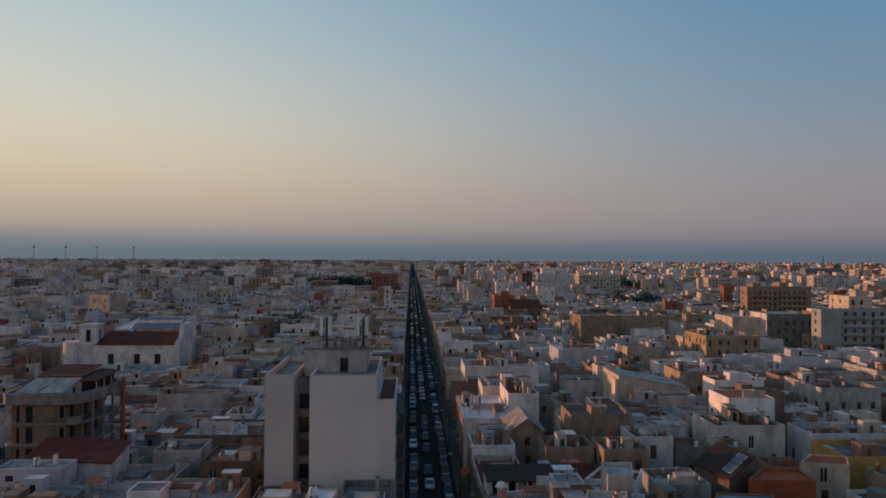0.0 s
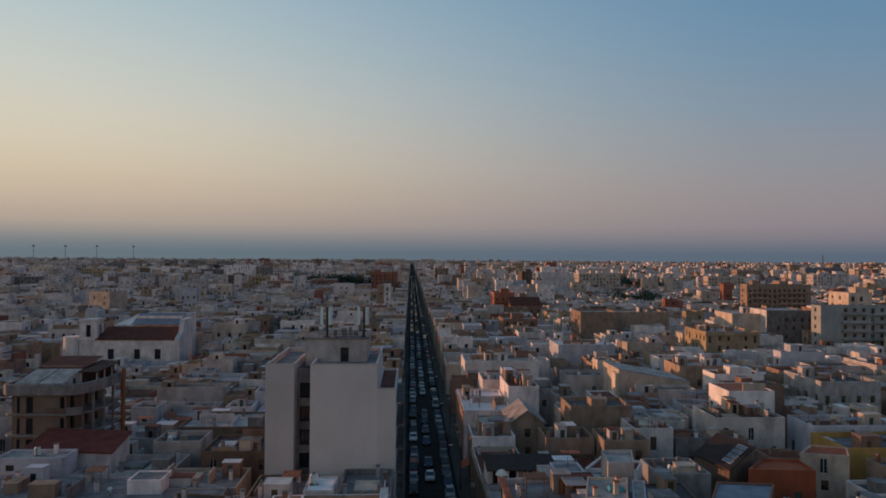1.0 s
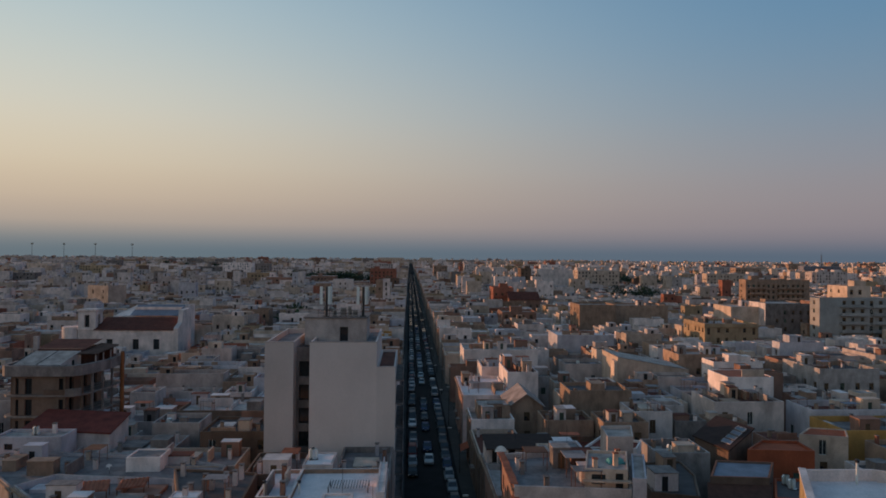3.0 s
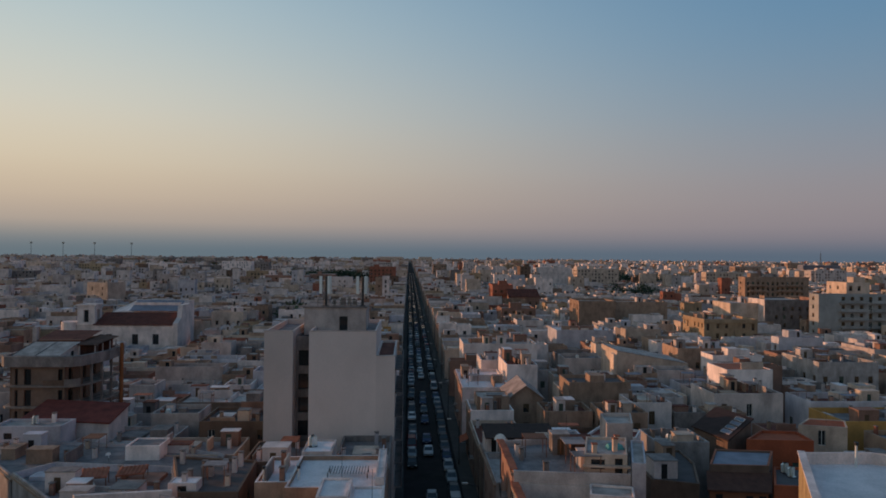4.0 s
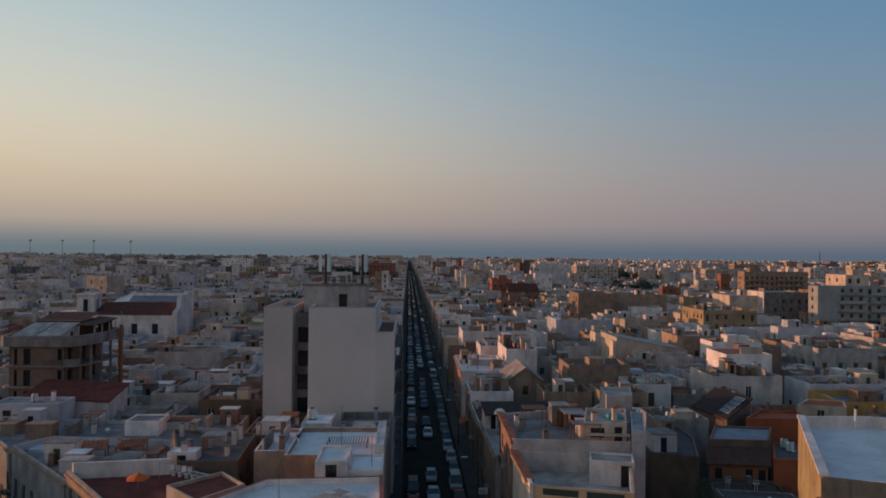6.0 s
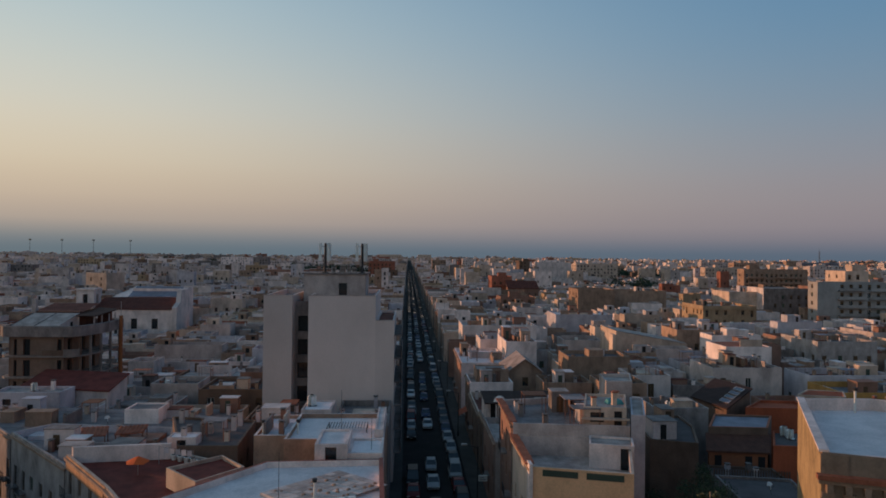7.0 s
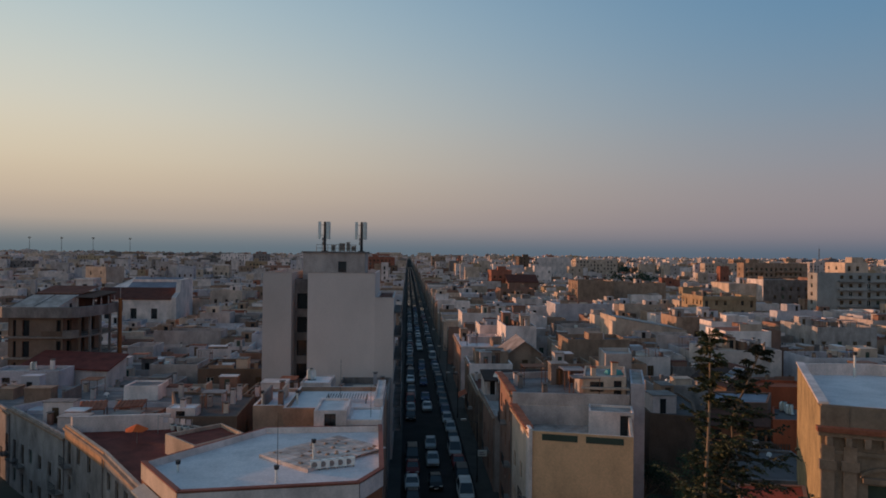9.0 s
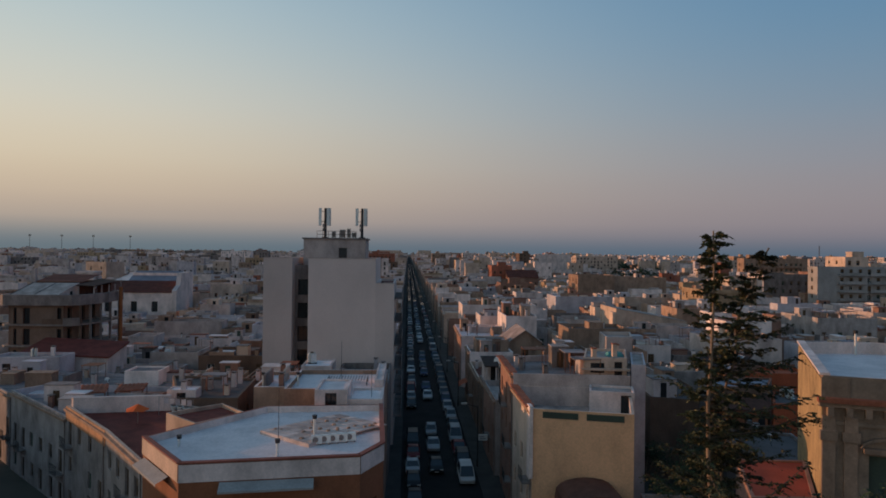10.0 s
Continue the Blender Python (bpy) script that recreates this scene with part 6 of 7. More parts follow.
def built_house(lot, g):
    lo, hi, y0, y1, col, front, rear = lot
    body, huts = volumes(lo + 0.02, hi - 0.02, y0 + 0.02, y1 - 0.02, g, y0, col == 0 and front)
    wall, roof = (g.choice(NEAR_WALLS if lo > 0 else WALLS), g.choice(NEAR_ROOFS)) if y0 < 160 else (g.choice(WALLS), g.choice(ROOFS))
    shaded_wall = g.choice(SHADED_FRONTS)
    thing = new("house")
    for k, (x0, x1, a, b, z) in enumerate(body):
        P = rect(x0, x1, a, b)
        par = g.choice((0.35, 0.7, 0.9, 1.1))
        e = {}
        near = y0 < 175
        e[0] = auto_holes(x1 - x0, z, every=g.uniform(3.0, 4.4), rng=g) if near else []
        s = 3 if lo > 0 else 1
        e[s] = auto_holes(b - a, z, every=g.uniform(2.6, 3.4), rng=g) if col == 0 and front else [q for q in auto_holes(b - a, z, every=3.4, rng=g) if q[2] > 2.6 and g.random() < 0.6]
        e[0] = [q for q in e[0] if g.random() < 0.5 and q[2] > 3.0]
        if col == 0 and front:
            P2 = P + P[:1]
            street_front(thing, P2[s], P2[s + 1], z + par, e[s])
        shell("x", P, z, wall if k == 0 or g.random() < 0.6 else g.choice(WALLS), roof if k == 0 else g.choice(ROOFS), par, parent=thing, edges=e, style=g.choice(("wo", "gc", "bs", "bc")), rng=g, faces={s: shaded_wall} if col == 0 and front else None)
    if y0 < 190:
        x0, x1, a, b, z = body[0]
        small_things(thing, x0 + 0.5, x1 - 0.5, a + 0.5, b - 0.5, z, huts, g)
    for x0, x1, a, b, z0, z1 in huts:
        if min(x1 - x0, b - a) < 0.5 or z1 - z0 < 2.05:
            q = Shape()
            q.box(x0, x1, a, b, z0 - 0.02, z1, wall)
            part("terrace_wall" if b - a < 0.5 else "shed", q, thing)
            continue
        u = (x1 - x0 - 0.9) * g.uniform(0.15, 0.85)
        door = [(u, u + 0.9, z0 + 0.1, z0 + 1.95)] if g.random() < 0.55 else []
        shell("x", rect(x0, x1, a, b), z1 - 0.15, wall if g.random() < 0.5 else g.choice(WALLS), ROOF_PALE, 0.15, thick=0.15, parent=thing, z0=z0 - 0.02, edges={0: door}, style="do", rng=g)
    tagged(thing, f"{HUES[wall]} town house with {TOPS[roof]}", "house", group="town houses")
    x0, x1, a, b, z = body[0]
    q = g.random()
    if q < 0.30:
        tv_antenna(g.uniform(x0 + 0.6, x1 - 0.6), b - 0.5, z, g.choice((2, 3, 4)), g.uniform(0, 180))
    if q < 0.16:
        satellite_dish(g.uniform(x0 + 0.8, x1 - 0.8), b - 0.8, z, g.uniform(-60, 60))
    elif q < 0.30:
        water_tank(g.uniform(x0 + 0.9, x1 - 0.9), b - 1.0, z, g.uniform(0, 90))
    if 0.3 < q < 0.55:
        chimney_pipe(g.uniform(x0 + 0.6, x1 - 0.6), b - 0.6, z, g.uniform(0.8, 1.5))


def joined_house(s, lot, g):
    """The same kind of house, joined into one mesh for the distance."""
    lo, hi, y0, y1, col, front, rear = lot
    body, huts = volumes(lo, hi, y0, y1, g, y0, col == 0 and front)
    # more white walls and roofs farther off: haze put into the colours
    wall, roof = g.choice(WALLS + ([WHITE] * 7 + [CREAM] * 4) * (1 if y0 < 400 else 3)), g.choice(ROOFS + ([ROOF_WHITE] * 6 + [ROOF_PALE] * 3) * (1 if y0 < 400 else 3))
    shaded_wall = g.choice(SHADED_FRONTS)
    for k, (x0, x1, a, b, z) in enumerate(body):
        w = wall if k == 0 or g.random() < 0.5 else g.choice(WALLS)
        P = rect(x0 + 0.03, x1 - 0.03, a + 0.03, b - 0.03)
        par = g.choice((0.3, 0.7, 0.9, 1.1))
        d = y0
        hs = {}
        if d < 900:
            e = 3.2 if d < 500 else 4.5
            hs[3 if lo > 0 else 1] = auto_holes(b - a, z, every=e, rng=g)
            hs[0] = [q for q in auto_holes(x1 - x0, z, every=e, rng=g) if g.random() < 0.6 and q[2] > 2.5]
        inner = inset(P, 0.3)
        for i in range(4):
            p, q = P[i], P[(i + 1) % 4]
            if i == 2:
                continue
            for u0, u1, z0, z1 in facade(s, p, q, 0, z + par, shaded_wall if col == 0 and front and i == (3 if lo > 0 else 1) else w, hs.get(i, []), 0.25):
                v = (Vector(q) - Vector(p)).normalized()
                n = Vector((-v.y, v.x)) * 0.2
                c, e2 = Vector(p) + v * u0 + n, Vector(p) + v * u1 + n
                s.face(((c.x, c.y, z0), (e2.x, e2.y, z0), (e2.x, e2.y, z1), (c.x, c.y, z1)), GLASS if g.random() < 0.6 else SHUTTER_B)
        for i in range(4):
            j = (i + 1) % 4
            s.face(((*P[i], z + par), (*P[j], z + par), (*inner[j], z + par), (*inner[i], z + par)), w)
            s.face(((*inner[j], z), (*inner[i], z), (*inner[i], z + par), (*inner[j], z + par)), w)
        s.face([(*p, z) for p in inner], roof if k == 0 else g.choice(ROOFS))
    for x0, x1, a, b, z0, z1 in huts:
        w = g.choice(WALLS)
        s.box(x0, x1, a, b, z0 - 0.02, z1, w)
        if y0 < 700 and z1 - z0 > 2.05 and b - a > 0.5:
            u = x0 + (x1 - x0) * 0.3
            s.face(((u, a - 0.02, z0 + 0.1), (u + 0.9, a - 0.02, z0 + 0.1), (u + 0.9, a - 0.02, z0 + 2.0), (u, a - 0.02, z0 + 2.0)), DARK)
    if y0 < 600 and g.random() < 0.5:
        x0, x1, a, b, z = body[0]
        x, y = g.uniform(x0 + 0.5, x1 - 0.5), b - 0.6
        s.tube((x, y, z), (x, y, z + g.uniform(1.5, 3.5)), 0.04, 0.03, DARKMETAL, 4)
        s.box(x - 0.9, x + 0.3, y + 0.2, y + 0.45, z, z + g.uniform(0.6, 1.4), g.choice((PLASTIC_W, METAL, TAN)))


def town():
    all_lots = [l for l in lots() if in_view((l[0] + l[1]) / 2, l[2]) and free(*l[:4]) and not -2.1 < (l[0] + l[1]) / 2 < 10.3]
    # the front rows stop at the square
    all_lots = [l for l in all_lots if l[2] > 84 + max(0, abs((l[0] + l[1]) / 2) - 55) * 0.5]
    all_lots.sort(key=lambda l: l[2])
    near = [l for l in all_lots if l[2] < 290][:185]
    ids = {id(l) for l in near}
    for l in near:
        built_house(l, rng)
        take(rect(l[0], l[1], l[2], l[3]), 0.0)
    for l in all_lots:
        if id(l) not in ids and l[2] < 330:
            take(rect(l[0], l[1], l[2], l[3]), 0.0)
    g = random.Random(77)
    for x0, x1, y0, y1 in fillers(g):
        h = g.choice((5.2, 6.2, 6.8, 7.4, 8.2)) if y0 > 96 else g.choice((4.6, 5.4, 6.4))
        P = rect(x0, x1, y0, y1)
        wall, roof = g.choice(WALLS if y0 > 130 else [TAN, TAN, BROWN, GREY, PALE, PALE, WHITE, ROSE]), g.choice(ROOFS if y0 > 130 else NEAR_ROOFS)
        t = shell("house", P, h, wall, roof, g.choice((0.3, 0.6, 0.9)), edges={0: [q for q in auto_holes(x1 - x0, h, rng=g) if g.random() < 0.6 and q[2] > 2.6]}, rng=g)
        clutter(t, P, h, 2, g)
        tagged(t, f"small {HUES[wall]} house with {TOPS[roof]}", "house", group="town houses")
    rows = {}
    for l in all_lots:
        if id(l) in ids:
            continue
        if l[2] > 900 and rng.random() < 0.18:
            continue
        rows.setdefault(int(l[2] // 300), Shape())
        if l[2] > 1500 and (int(l[0]) + int(l[2])) % 2:
            continue
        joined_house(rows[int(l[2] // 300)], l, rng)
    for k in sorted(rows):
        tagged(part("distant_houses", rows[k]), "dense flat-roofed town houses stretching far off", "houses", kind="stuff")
    # taller blocks that break the skyline
    s = Shape()
    for k in range(300):
        y = rng.uniform(620, 2300)
        x = rng.uniform(-0.62 * y, 0.76 * y)
        w, d, h = rng.uniform(14, 46), rng.uniform(11, 16), rng.choice((rng.uniform(13, 18), rng.uniform(16, 25)))
        if x + w > -14 and x < 24:
            continue
        wall = rng.choice([WHITE, PALE, PALE, CREAM, CREAM, TAN, ROSE, RED, GREY, OCHRE])
        P = rect(x, x + w, y, y + d)
        for i in range(4):
            ln = w if i % 2 == 0 else d
            hs = [(u, u + 1.5, 3.2 * q + 0.7, 3.2 * q + 2.5) for q in range(1, int(h / 3.2)) for u in np.arange(1.2, ln - 2, 3.4) if rng.random() < 0.6] if i != 2 else []
            p, q2 = P[i], P[(i + 1) % 4]
            for u0, u1, z0, z1 in facade(s, p, q2, 0, h, wall, hs, 0.5):
                v = (Vector(q2) - Vector(p)).normalized()
                n = Vector((-v.y, v.x)) * 0.45
                c, e2 = Vector(p) + v * u0 + n, Vector(p) + v * u1 + n
                s.face(((c.x, c.y, z0), (e2.x, e2.y, z0), (e2.x, e2.y, z1), (c.x, c.y, z1)), GLASS)
        s.face([(*p, h) for p in P], ROOF_PALE)
        s.box(x + w * 0.3, x + w * 0.3 + 4, y + 3, y + 8, h - 0.1, h + 2.6, wall)
    tagged(part("distant_blocks", s), "scattered taller apartment blocks on the skyline", "apartment buildings", kind="stuff")


town()


# ---- marks on the skyline ----
def floodlight_mast(x, y, h):
    thing = new("floodlight_mast")
    s = Shape()
    s.tube((x, y, 0), (x, y, h), 0.8, 0.4, DARKMETAL, 8)
    part("pole", s, thing)
    s = Shape()
    s.box(x - 3.2, x + 3.2, y - 0.5, y + 0.5, h - 1.5, h + 3, DARKMETAL)
    part("lamp_frame", s, thing)
    for i in range(4):
        q = Shape()
        q.box(x - 2.9 + 1.5 * i, x - 1.7 + 1.5 * i, y - 0.8, y - 0.5, h - 1, h + 2.5, METAL)
        part("floodlight", q, thing)
    tagged(thing, "tall stadium floodlight mast against the sky", "floodlight", group="stadium floodlights")


for x in (-1043, -957, -872, -772):
    floodlight_mast(x, 1870, 57)


def radio_mast(x, y, h):
    thing = new("radio_mast")
    for dx, dy in ((-1, -1), (1, -1), (0, 1)):
        s = Shape()
        s.tube((x + dx, y + dy, 0), (x + dx * 0.6, y + dy * 0.6, h), 0.3, 0.25, DARKMETAL, 6)
        part("leg", s, thing)
    s = Shape()
    for k in range(24):
        z, w = h * k / 24, 1 - 0.4 * k / 24
        s.tube((x - w, y - w, z), (x + w, y - w, z + h / 24), 0.12, 0.12, DARKMETAL, 4)
        s.tube((x + w, y - w, z), (x, y + w, z + h / 24), 0.12, 0.12, DARKMETAL, 4)
    part("lattice", s, thing)
    s = Shape()
    s.tube((x, y, h), (x, y, h + 6), 0.15, 0.1, DARKMETAL, 5)
    part("aerial", s, thing)
    tagged(thing, "dark lattice radio mast on the skyline", "radio mast")


radio_mast(800, 1240, 44)


# ---- trees ----
def spray(s, p, d, ln, wid, g, mat, n=9):
    """A drooping, feathery spray of needle clumps along a twig."""
    d = d.normalized()
    up = Vector((0, 0, 1))
    side = d.cross(up)
    side = side.normalized() if side.length > 0.01 else Vector((1, 0, 0))
    for i in range(n):
        u = (i + g.uniform(0, 0.9)) / n
        a = p + d * (ln * u) - up * (0.22 * ln * u * u)
        for k in range(2):
            w = wid * (1.1 - 0.7 * u) * g.uniform(0.5, 1.2)
            sg = g.choice((-1, 1))
            way = (side * (sg * g.uniform(0.3, 1.0)) + d * g.uniform(0.4, 1.1) + up * g.uniform(-0.55, 0.35)).normalized()
            thin = way.cross(Vector((g.gauss(0, 1), g.gauss(0, 1), g.gauss(0, 1)))).normalized() * (w * g.uniform(0.16, 0.3))
            tip = a + way * w
            m = a.lerp(tip, 0.45)
            s.face((a, m - thin, tip, m + thin), mat)


def conifer(x, y, h, r0, seed, label, lean=(0, 0), reach=1.0, bare=0.2, bias=0.0, bend=2):
    """A tall conifer: a tapered trunk, uneven tiers of limbs that rise at their ends, and feathery sprays."""
    g = random.Random(seed)
    thing = new("conifer")
    s = Shape()
    n = 26 if bend == 2 else 90
    pts = [Vector((x + lean[0] * (k / n) ** bend + 0.05 * math.sin(k * 1.3), y + lean[1] * (k / n) ** bend + 0.04 * math.cos(k * 1.7), h * k / n)) for k in range(n + 1)]
    s.pipe(pts, [r0 * (1 - k / n) + 0.015 for k in range(n + 1)], BARK, 9)

    def along(z):
        q = min(n - 0.001, max(0, z / h * n))
        return pts[int(q)].lerp(pts[int(q) + 1], q - int(q))
    part("trunk", s, thing)
    leaves = Shape()
    z = h * bare
    while z < h - 0.05:
        below = h - z
        ln = min(1.35, 0.1 + 0.36 * below ** 0.8) * reach
        for k in range(g.choice((1, 1, 2, 2))):
            a = g.uniform(0, 6.283)
            L = ln * (g.uniform(0.25, 0.7) if g.random() < 0.7 else g.uniform(0.7, 1.35)) * (1 + bias * math.cos(a))
            rise = g.uniform(-0.22, 0.3)
            d = Vector((math.cos(a), math.sin(a), rise))
            p = along(z)
            q = p + d * L * 0.55
            e = q + Vector((d.x, d.y, rise + g.uniform(0.0, 0.4))) * L * 0.45
            r = 0.008 + 0.010 * L
            limb = Shape()
            limb.pipe((p, q, e), (r * 0.8, r * 0.5, 0.003), LIMB, 5)
            part("limb", limb, thing)
            m = max(6, int(L * 11))
            for i in range(m):
                u = 0.12 + 0.88 * (i + g.random()) / m
                c = p.lerp(q, u / 0.55) if u < 0.55 else q.lerp(e, (u - 0.55) / 0.45)
                sw = g.choice((-1, 1)) * g.uniform(0.3, 1.2)
                dd = Vector((d.x * math.cos(sw) - d.y * math.sin(sw), d.x * math.sin(sw) + d.y * math.cos(sw), g.uniform(-0.35, 0.3)))
                spray(leaves, c, dd, g.uniform(0.14, 0.42) * min(1.0, 0.4 + L * 0.4), 0.1, g, LEAF, 9)
            spray(leaves, q, e - q, (e - q).length * 1.15, 0.10, g, LEAF, 16)
        z += g.uniform(0.03, 0.15) * (0.6 + 0.05 * below)
    spray(leaves, along(h - 0.4), Vector((0.1, 0, 1)), 0.45, 0.09, g, LEAF, 14)
    part("crown", leaves, thing, "sparse dark needle sprays")
    return tagged(thing, label, "tree", group="trees in the square")


conifer(5.4, 11.9, 27.45, 0.17, 5, "tall sparse dark conifer in the square", bare=0.5, reach=1.0, bias=0.35)
# the tall conifer's fork, set up separately and bent to fit the camera's view
conifer(5.76, 12.2, 27.15, 0.085, 9, "bent fork of the tall conifer, built as its own tree", lean=(0.95, 0.1), bare=0.77, reach=0.95, bias=0.3, bend=20)


def leafy_tree(x, y, h, spread, seed, label):
    """A broad tree: trunk, limbs and a crown of many small leaf clumps with gaps."""
    g = random.Random(seed)
    thing = new("tree")
    s = Shape()
    s.tube((x, y, -0.05), (x + 0.2, y, h * 0.45), 0.28, 0.2, BARK, 8, False)
    tips = []
    for k in range(9):
        a = g.uniform(0, 6.283)
        r = spread * g.uniform(0.3, 0.85)
        e = Vector((x + r * math.cos(a), y + r * math.sin(a), h * g.uniform(0.62, 0.95)))
        b = Vector((x + 0.2, y, h * g.uniform(0.35, 0.46)))
        m = b.lerp(e, 0.5) + Vector((0, 0, -0.3))
        s.tube(b, m, 0.12, 0.08, BARK, 6, False)
        s.tube(m, e, 0.08, 0.03, BARK, 5, False)
        tips += [e, m.lerp(e, 0.6)]
    part("trunk", s, thing)
    c = Shape()
    for t in tips:
        rad = spread * g.uniform(0.22, 0.42)
        for k in range(170):
            v = Vector((g.gauss(0, 1), g.gauss(0, 1), g.gauss(0, 0.7)))
            v = v.normalized() * rad * g.random() ** 0.4
            p = t + v
            u = Vector((g.gauss(0, 1), g.gauss(0, 1), g.gauss(0, 1))).normalized()
            w = u.orthogonal().normalized()
            q = g.uniform(0.07, 0.16)
            c.face((p, p + u * q + w * q * 0.5, p + u * 2 * q, p + u * q - w * q * 0.5), LEAF_B)
    part("crown", c, thing, "loose crown of small dark leaves")
    return tagged(thing, label, "tree", group="trees in the square")


for x, y, h, sp, k in ((27.5, 60.5, 9.5, 3.4, 1), (25.0, 69, 8.0, 3.0, 2), (31.0, 66, 10.0, 3.4, 3), (19.4, 27.5, 17.6, 3.0, 4), (23.5, 57, 8.0, 2.6, 8)):
    leafy_tree(x, y, h, sp, k, "dark leafy garden tree between the houses")


def grove(n, seed, x0, x1, y0, y1, hmin, hmax, label):
    """Far trees as clumps of leaves with uneven tops."""
    g = random.Random(seed)
    c = Shape()
    for k in range(n):
        x, y, h = g.uniform(x0, x1), g.uniform(y0, y1), g.uniform(hmin, hmax)
        if -3 < x < 11.5:
            continue
        c.tube((x, y, 0), (x, y, h * 0.6), 0.35, 0.2, BARK, 5, False)
        for i in range(90):
            v = Vector((g.gauss(0, 1), g.gauss(0, 1), g.gauss(0, 0.8))) * h * 0.16
            p = Vector((x, y, h * 0.72)) + v
            u = Vector((g.gauss(0, 1), g.gauss(0, 1), g.gauss(0, 1))).normalized()
            w = u.orthogonal().normalized()
            q = g.uniform(0.4, 1.0) * h * 0.09
            c.face((p, p + u * q + w * q * 0.6, p + u * 2 * q, p + u * q - w * q * 0.6), LEAF_B)
    tagged(part("tree_clump", c), label, "trees", kind="stuff")


grove(60, 1, -130, -20, 700, 760, 13, 19, "dark clump of trees above the roofs")
grove(14, 2, 150, 190, 470, 500, 12, 16, "dark trees between the houses")
grove(40, 3, 190, 330, 700, 760, 12, 17, "row of dark trees above the roofs")
grove(60, 4, -700, -300, 1300, 1400, 12, 20, "far dark trees on the skyline")
grove(8, 5, -62, -50, 300, 340, 9, 13, "street trees between the houses")
grove(160, 6, -1500, 1900, 2300, 2500, 8, 15, "far belt of trees along the horizon")


# ---- cars ----
def loft(s, rings, mat, closed_ends=True):
    """Skin between rings of points."""
    for a, b in zip(rings, rings[1:]):
        n = len(a)
        for i in range(n):
            j = (i + 1) % n
            s.face((a[i], a[j], b[j], b[i]), mat)
    if closed_ends:
        s.face(rings[0][::-1], mat)
        s.face(rings[-1], mat)


def car_parts(kind):
    """Meshes of one car that faces -Y, by kind of body: length, height and the line of its roof."""
    L, W, H, nose, tail = {"hatch": (3.8, 1.66, 1.48, 0.95, 0.35), "saloon": (4.4, 1.76, 1.45, 1.2, 0.95), "van": (4.6, 1.85, 1.95, 0.75, 0.15)}[kind]
    b = Shape()
    rings = []
    for y, w, zb, zt in ((-L / 2, 0.78, 0.32, 0.62), (-L / 2 + 0.12, 0.93, 0.24, 0.72), (-L / 2 + 0.6, 1.0, 0.2, 0.86), (-L / 2 + nose, 1.0, 0.2, 0.95), (L / 2 - 0.7, 1.0, 0.2, 1.0), (L / 2 - 0.12, 0.95, 0.26, 0.96), (L / 2, 0.84, 0.36, 0.84)):
        h = W / 2 * w
        rings.append([(-h * 0.94, y, zb), (h * 0.94, y, zb), (h, y, zb + 0.22), (h, y, zt - 0.16), (h * 0.9, y, zt), (-h * 0.9, y, zt), (-h, y, zt - 0.16), (-h, y, zb + 0.22)])
    loft(b, rings, PAINTS[0])
    g = Shape()
    y0, y1, y2, y3 = -L / 2 + nose - 0.1, -L / 2 + nose + 0.65, L / 2 - tail - 0.45, L / 2 - tail + 0.2
    lo = [(-W * 0.46, y0, 0.92), (W * 0.46, y0, 0.92), (W * 0.46, y3, 0.96), (-W * 0.46, y3, 0.96)]
    hi = [(-W * 0.38, y1, H - 0.05), (W * 0.38, y1, H - 0.05), (W * 0.38, y2, H - 0.05), (-W * 0.38, y2, H - 0.05)]
    for i in range(4):
        j = (i + 1) % 4
        g.face((lo[i], lo[j], hi[j], hi[i]), CARGLASS)
    r = Shape()
    top = [(-W * 0.35, y1 + 0.12, H), (W * 0.35, y1 + 0.12, H), (W * 0.35, y2 - 0.1, H), (-W * 0.35, y2 - 0.1, H)]
    rim = [(-W * 0.39, y1 - 0.03, H - 0.06), (W * 0.39, y1 - 0.03, H - 0.06), (W * 0.39, y2 + 0.04, H - 0.06), (-W * 0.39, y2 + 0.04, H - 0.06)]
    r.face(top, PAINTS[0])
    for i in range(4):
        j = (i + 1) % 4
        r.face((rim[i], rim[j], top[j], top[i]), PAINTS[0])
        r.tube(lo[i], hi[i], 0.05, 0.045, PAINTS[0], 5, False)
    w = Shape()
    w.tube((-0.1, 0, 0), (0.1, 0, 0), 0.3, 0.3, RUBBER, 14)
    w.tube((-0.105, 0, 0), (0.105, 0, 0), 0.17, 0.17, METAL, 10)
    hl = Shape()
    hl.box(-0.19, 0.19, -0.06, 0.1, -0.07, 0.09, LAMPGLASS)
    tl = Shape()
    tl.box(-0.11, 0.11, -0.1, 0.03, -0.16, 0.12, TAILGLASS)
    pl = Shape()
    pl.box(-0.26, 0.26, -0.02, 0.02, -0.055, 0.055, PLASTIC_W)
    return L, W, H, {k: s.mesh(k) for k, s in (("body", b), ("cabin_glass", g), ("cabin_roof", r), ("wheel", w), ("headlight", hl), ("tail_light", tl), ("number_plate", pl))}


KINDS = {k: car_parts(k) for k in ("hatch", "saloon", "van")}
car_models = {}


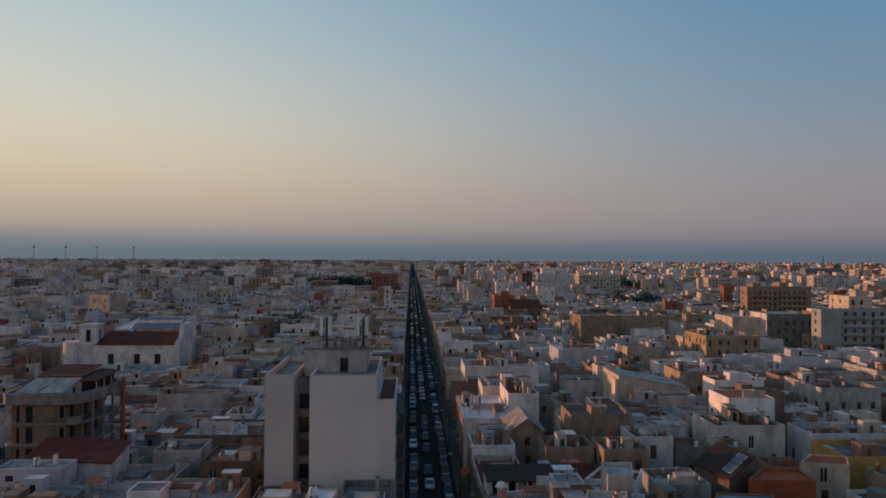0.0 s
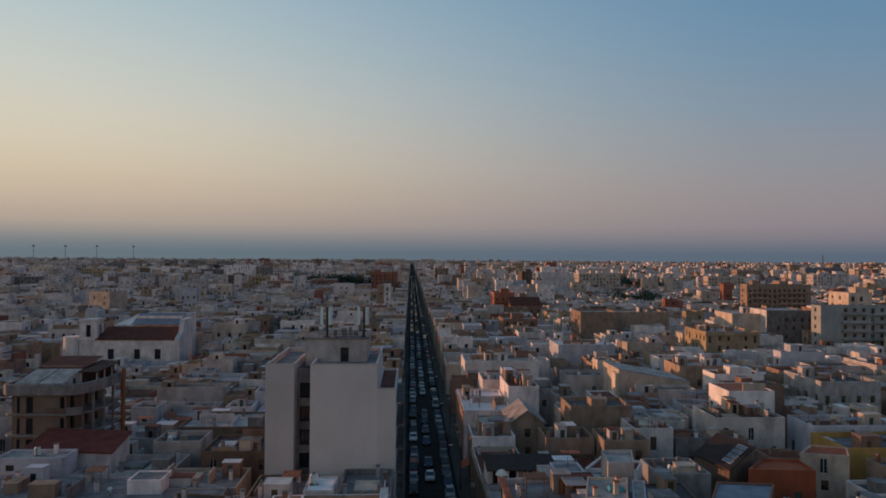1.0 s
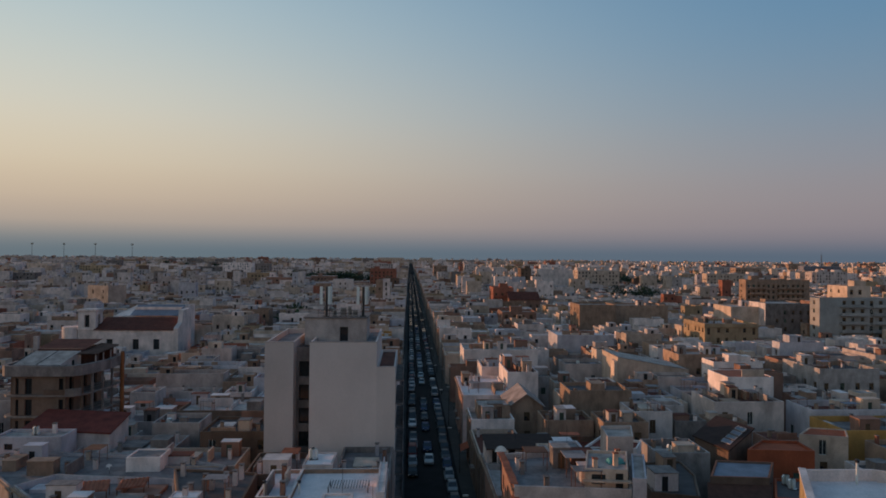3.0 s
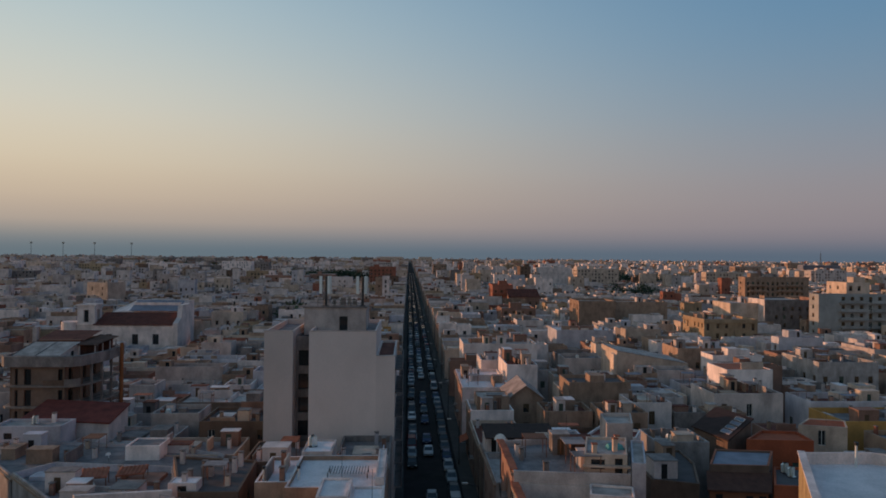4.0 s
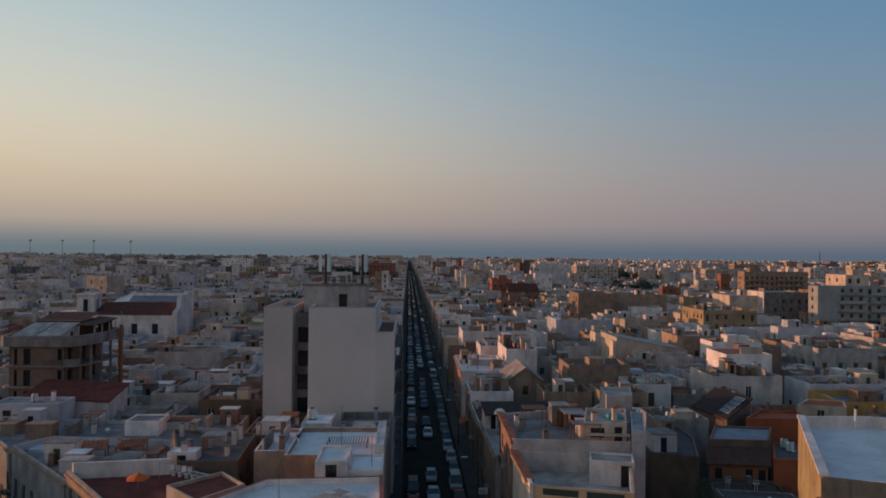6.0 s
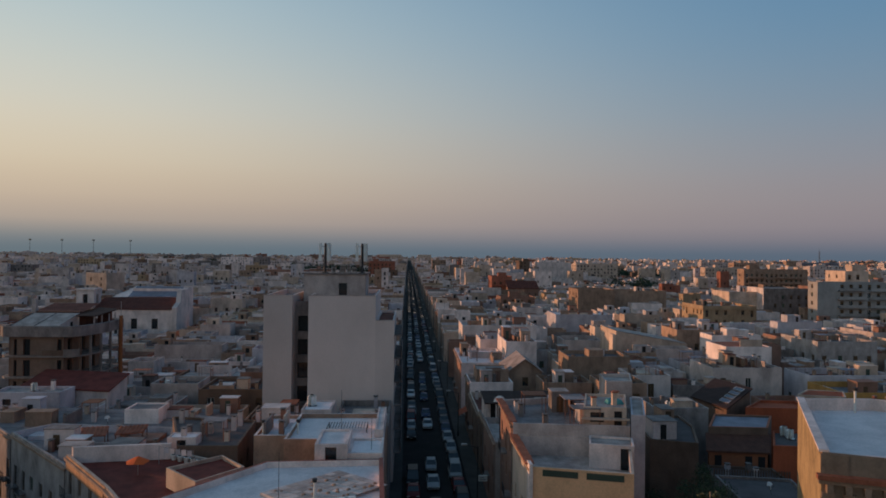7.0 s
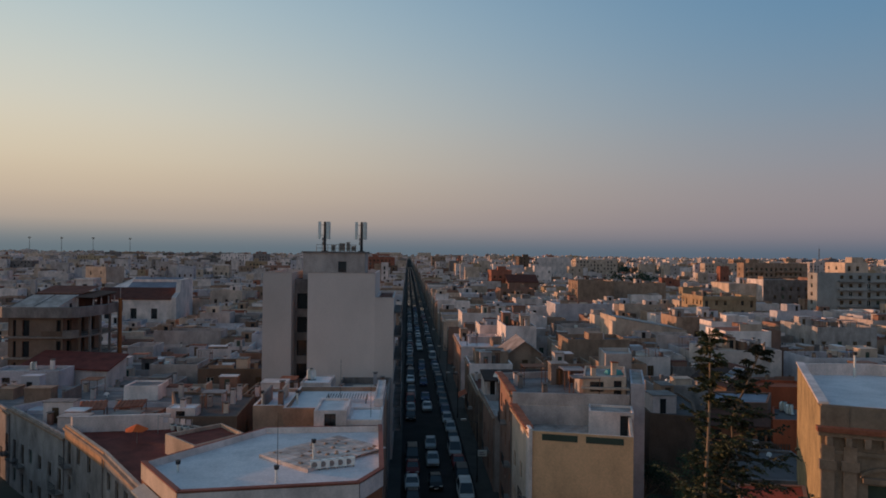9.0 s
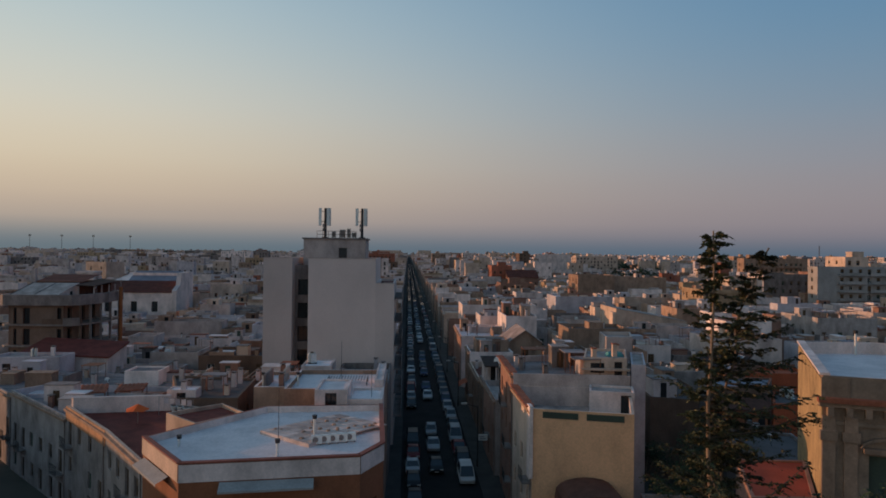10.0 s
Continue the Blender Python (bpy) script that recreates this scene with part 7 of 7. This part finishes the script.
def car(kind, paint):
    """The first car of a kind and colour; the rest are copies."""
    L, W, H, me = KINDS[kind]
    name = ("white", "silver", "grey", "black", "blue", "red")[paint]
    thing = new("car")
    for n in ("body", "cabin_roof"):
        m = me[n].copy()
        for i, q in enumerate(m.materials):
            if q == PAINTS[0]:
                m.materials[i] = PAINTS[paint]
        part(n, m, thing)
    part("cabin_glass", me["cabin_glass"], thing)
    for sx in (-1, 1):
        for y in (-L / 2 + 0.72, L / 2 - 0.75):
            part("wheel", me["wheel"], thing).matrix_basis = pose(sx * (W / 2 - 0.1), y, 0.3)
        part("headlight", me["headlight"], thing).matrix_basis = pose(sx * W * 0.34, -L / 2 + 0.08, 0.62)
        part("tail_light", me["tail_light"], thing).matrix_basis = pose(sx * W * 0.38, L / 2 - 0.03, 0.74)
    part("number_plate", me["number_plate"], thing).matrix_basis = pose(0, -L / 2 - 0.01, 0.42)
    word = {"hatch": "small hatchback", "saloon": "saloon car", "van": "compact van"}[kind]
    tagged(thing, f"{name} {word} standing in the street", "car", group="cars in the street")
    return thing


def street_cars():
    g = random.Random(21)
    for x, gap, lane in ((0.75, (4.9, 5.8), "left"), (3.55, (5.8, 10.5), "queue"), (6.9, (4.9, 5.9), "right")):
        y = 70 + g.uniform(0, 3)
        while y < 310:
            if not (lane == "queue" and g.random() < 0.16) and not (lane != "queue" and g.random() < 0.13):
                key = (g.choice(("hatch", "hatch", "saloon", "saloon", "van") if lane != "queue" else ("hatch", "saloon")), g.choice((0, 0, 1, 1, 2, 2, 2, 3, 3, 3, 4, 5)))
                m = pose(x + g.uniform(-0.12, 0.12), y, 0.02, 0, 0, g.uniform(-1.5, 1.5))
                if key not in car_models:
                    car_models[key] = car(*key)
                    car_models[key].matrix_basis = m
                else:
                    copy_thing(car_models[key], m)
            y += g.uniform(*gap)
    s = Shape()
    for x in (0.75, 3.55, 6.9):
        y = 314
        while y < 1200:
            p = g.choice(PAINTS[2:5])
            s.box(x - 0.85, x + 0.85, y - 2, y + 2, 0.25, 0.9, p)
            s.prism([(x - 0.7, y - 1.0), (x + 0.7, y - 1.0), (x + 0.7, y + 1.5), (x - 0.7, y + 1.5)], 0.9, 1.42, g.choice((CARGLASS, p, PAINTS[3])))
            y += g.uniform(6, 14)
    tagged(part("distant_cars", s), "lines of cars far along the street", "cars", kind="stuff")


street_cars()


def street_lamp(x, y, side):
    if not lamp_meshes:
        s = Shape()
        s.tube((0, 0, -0.02), (0, 0, 7.5), 0.09, 0.06, DARKMETAL, 8)
        s.tube((0, 0, 0), (0, 0, 0.8), 0.14, 0.13, DARKMETAL, 8)
        lamp_meshes.append(("pole", s.mesh("pole")))
        s = Shape()
        s.tube((0, 0, 7.4), (1.6, 0, 7.8), 0.045, 0.04, DARKMETAL, 6)
        lamp_meshes.append(("arm", s.mesh("arm")))
        s = Shape()
        s.box(1.4, 2.1, -0.14, 0.14, 7.74, 7.9, METAL)
        lamp_meshes.append(("lamp_head", s.mesh("lamp_head")))
    thing = new("street_lamp")
    for n, me in lamp_meshes:
        part(n, me, thing)
    thing.matrix_basis = pose(x, y, 0.15, 0, 0, 0 if side > 0 else 180)
    tagged(thing, "dark street lamp on the pavement", "street lamp", group="street lamps")


lamp_meshes = []
for k in range(9):
    street_lamp(KERB_R + 0.4, 82 + 32 * k, -1)
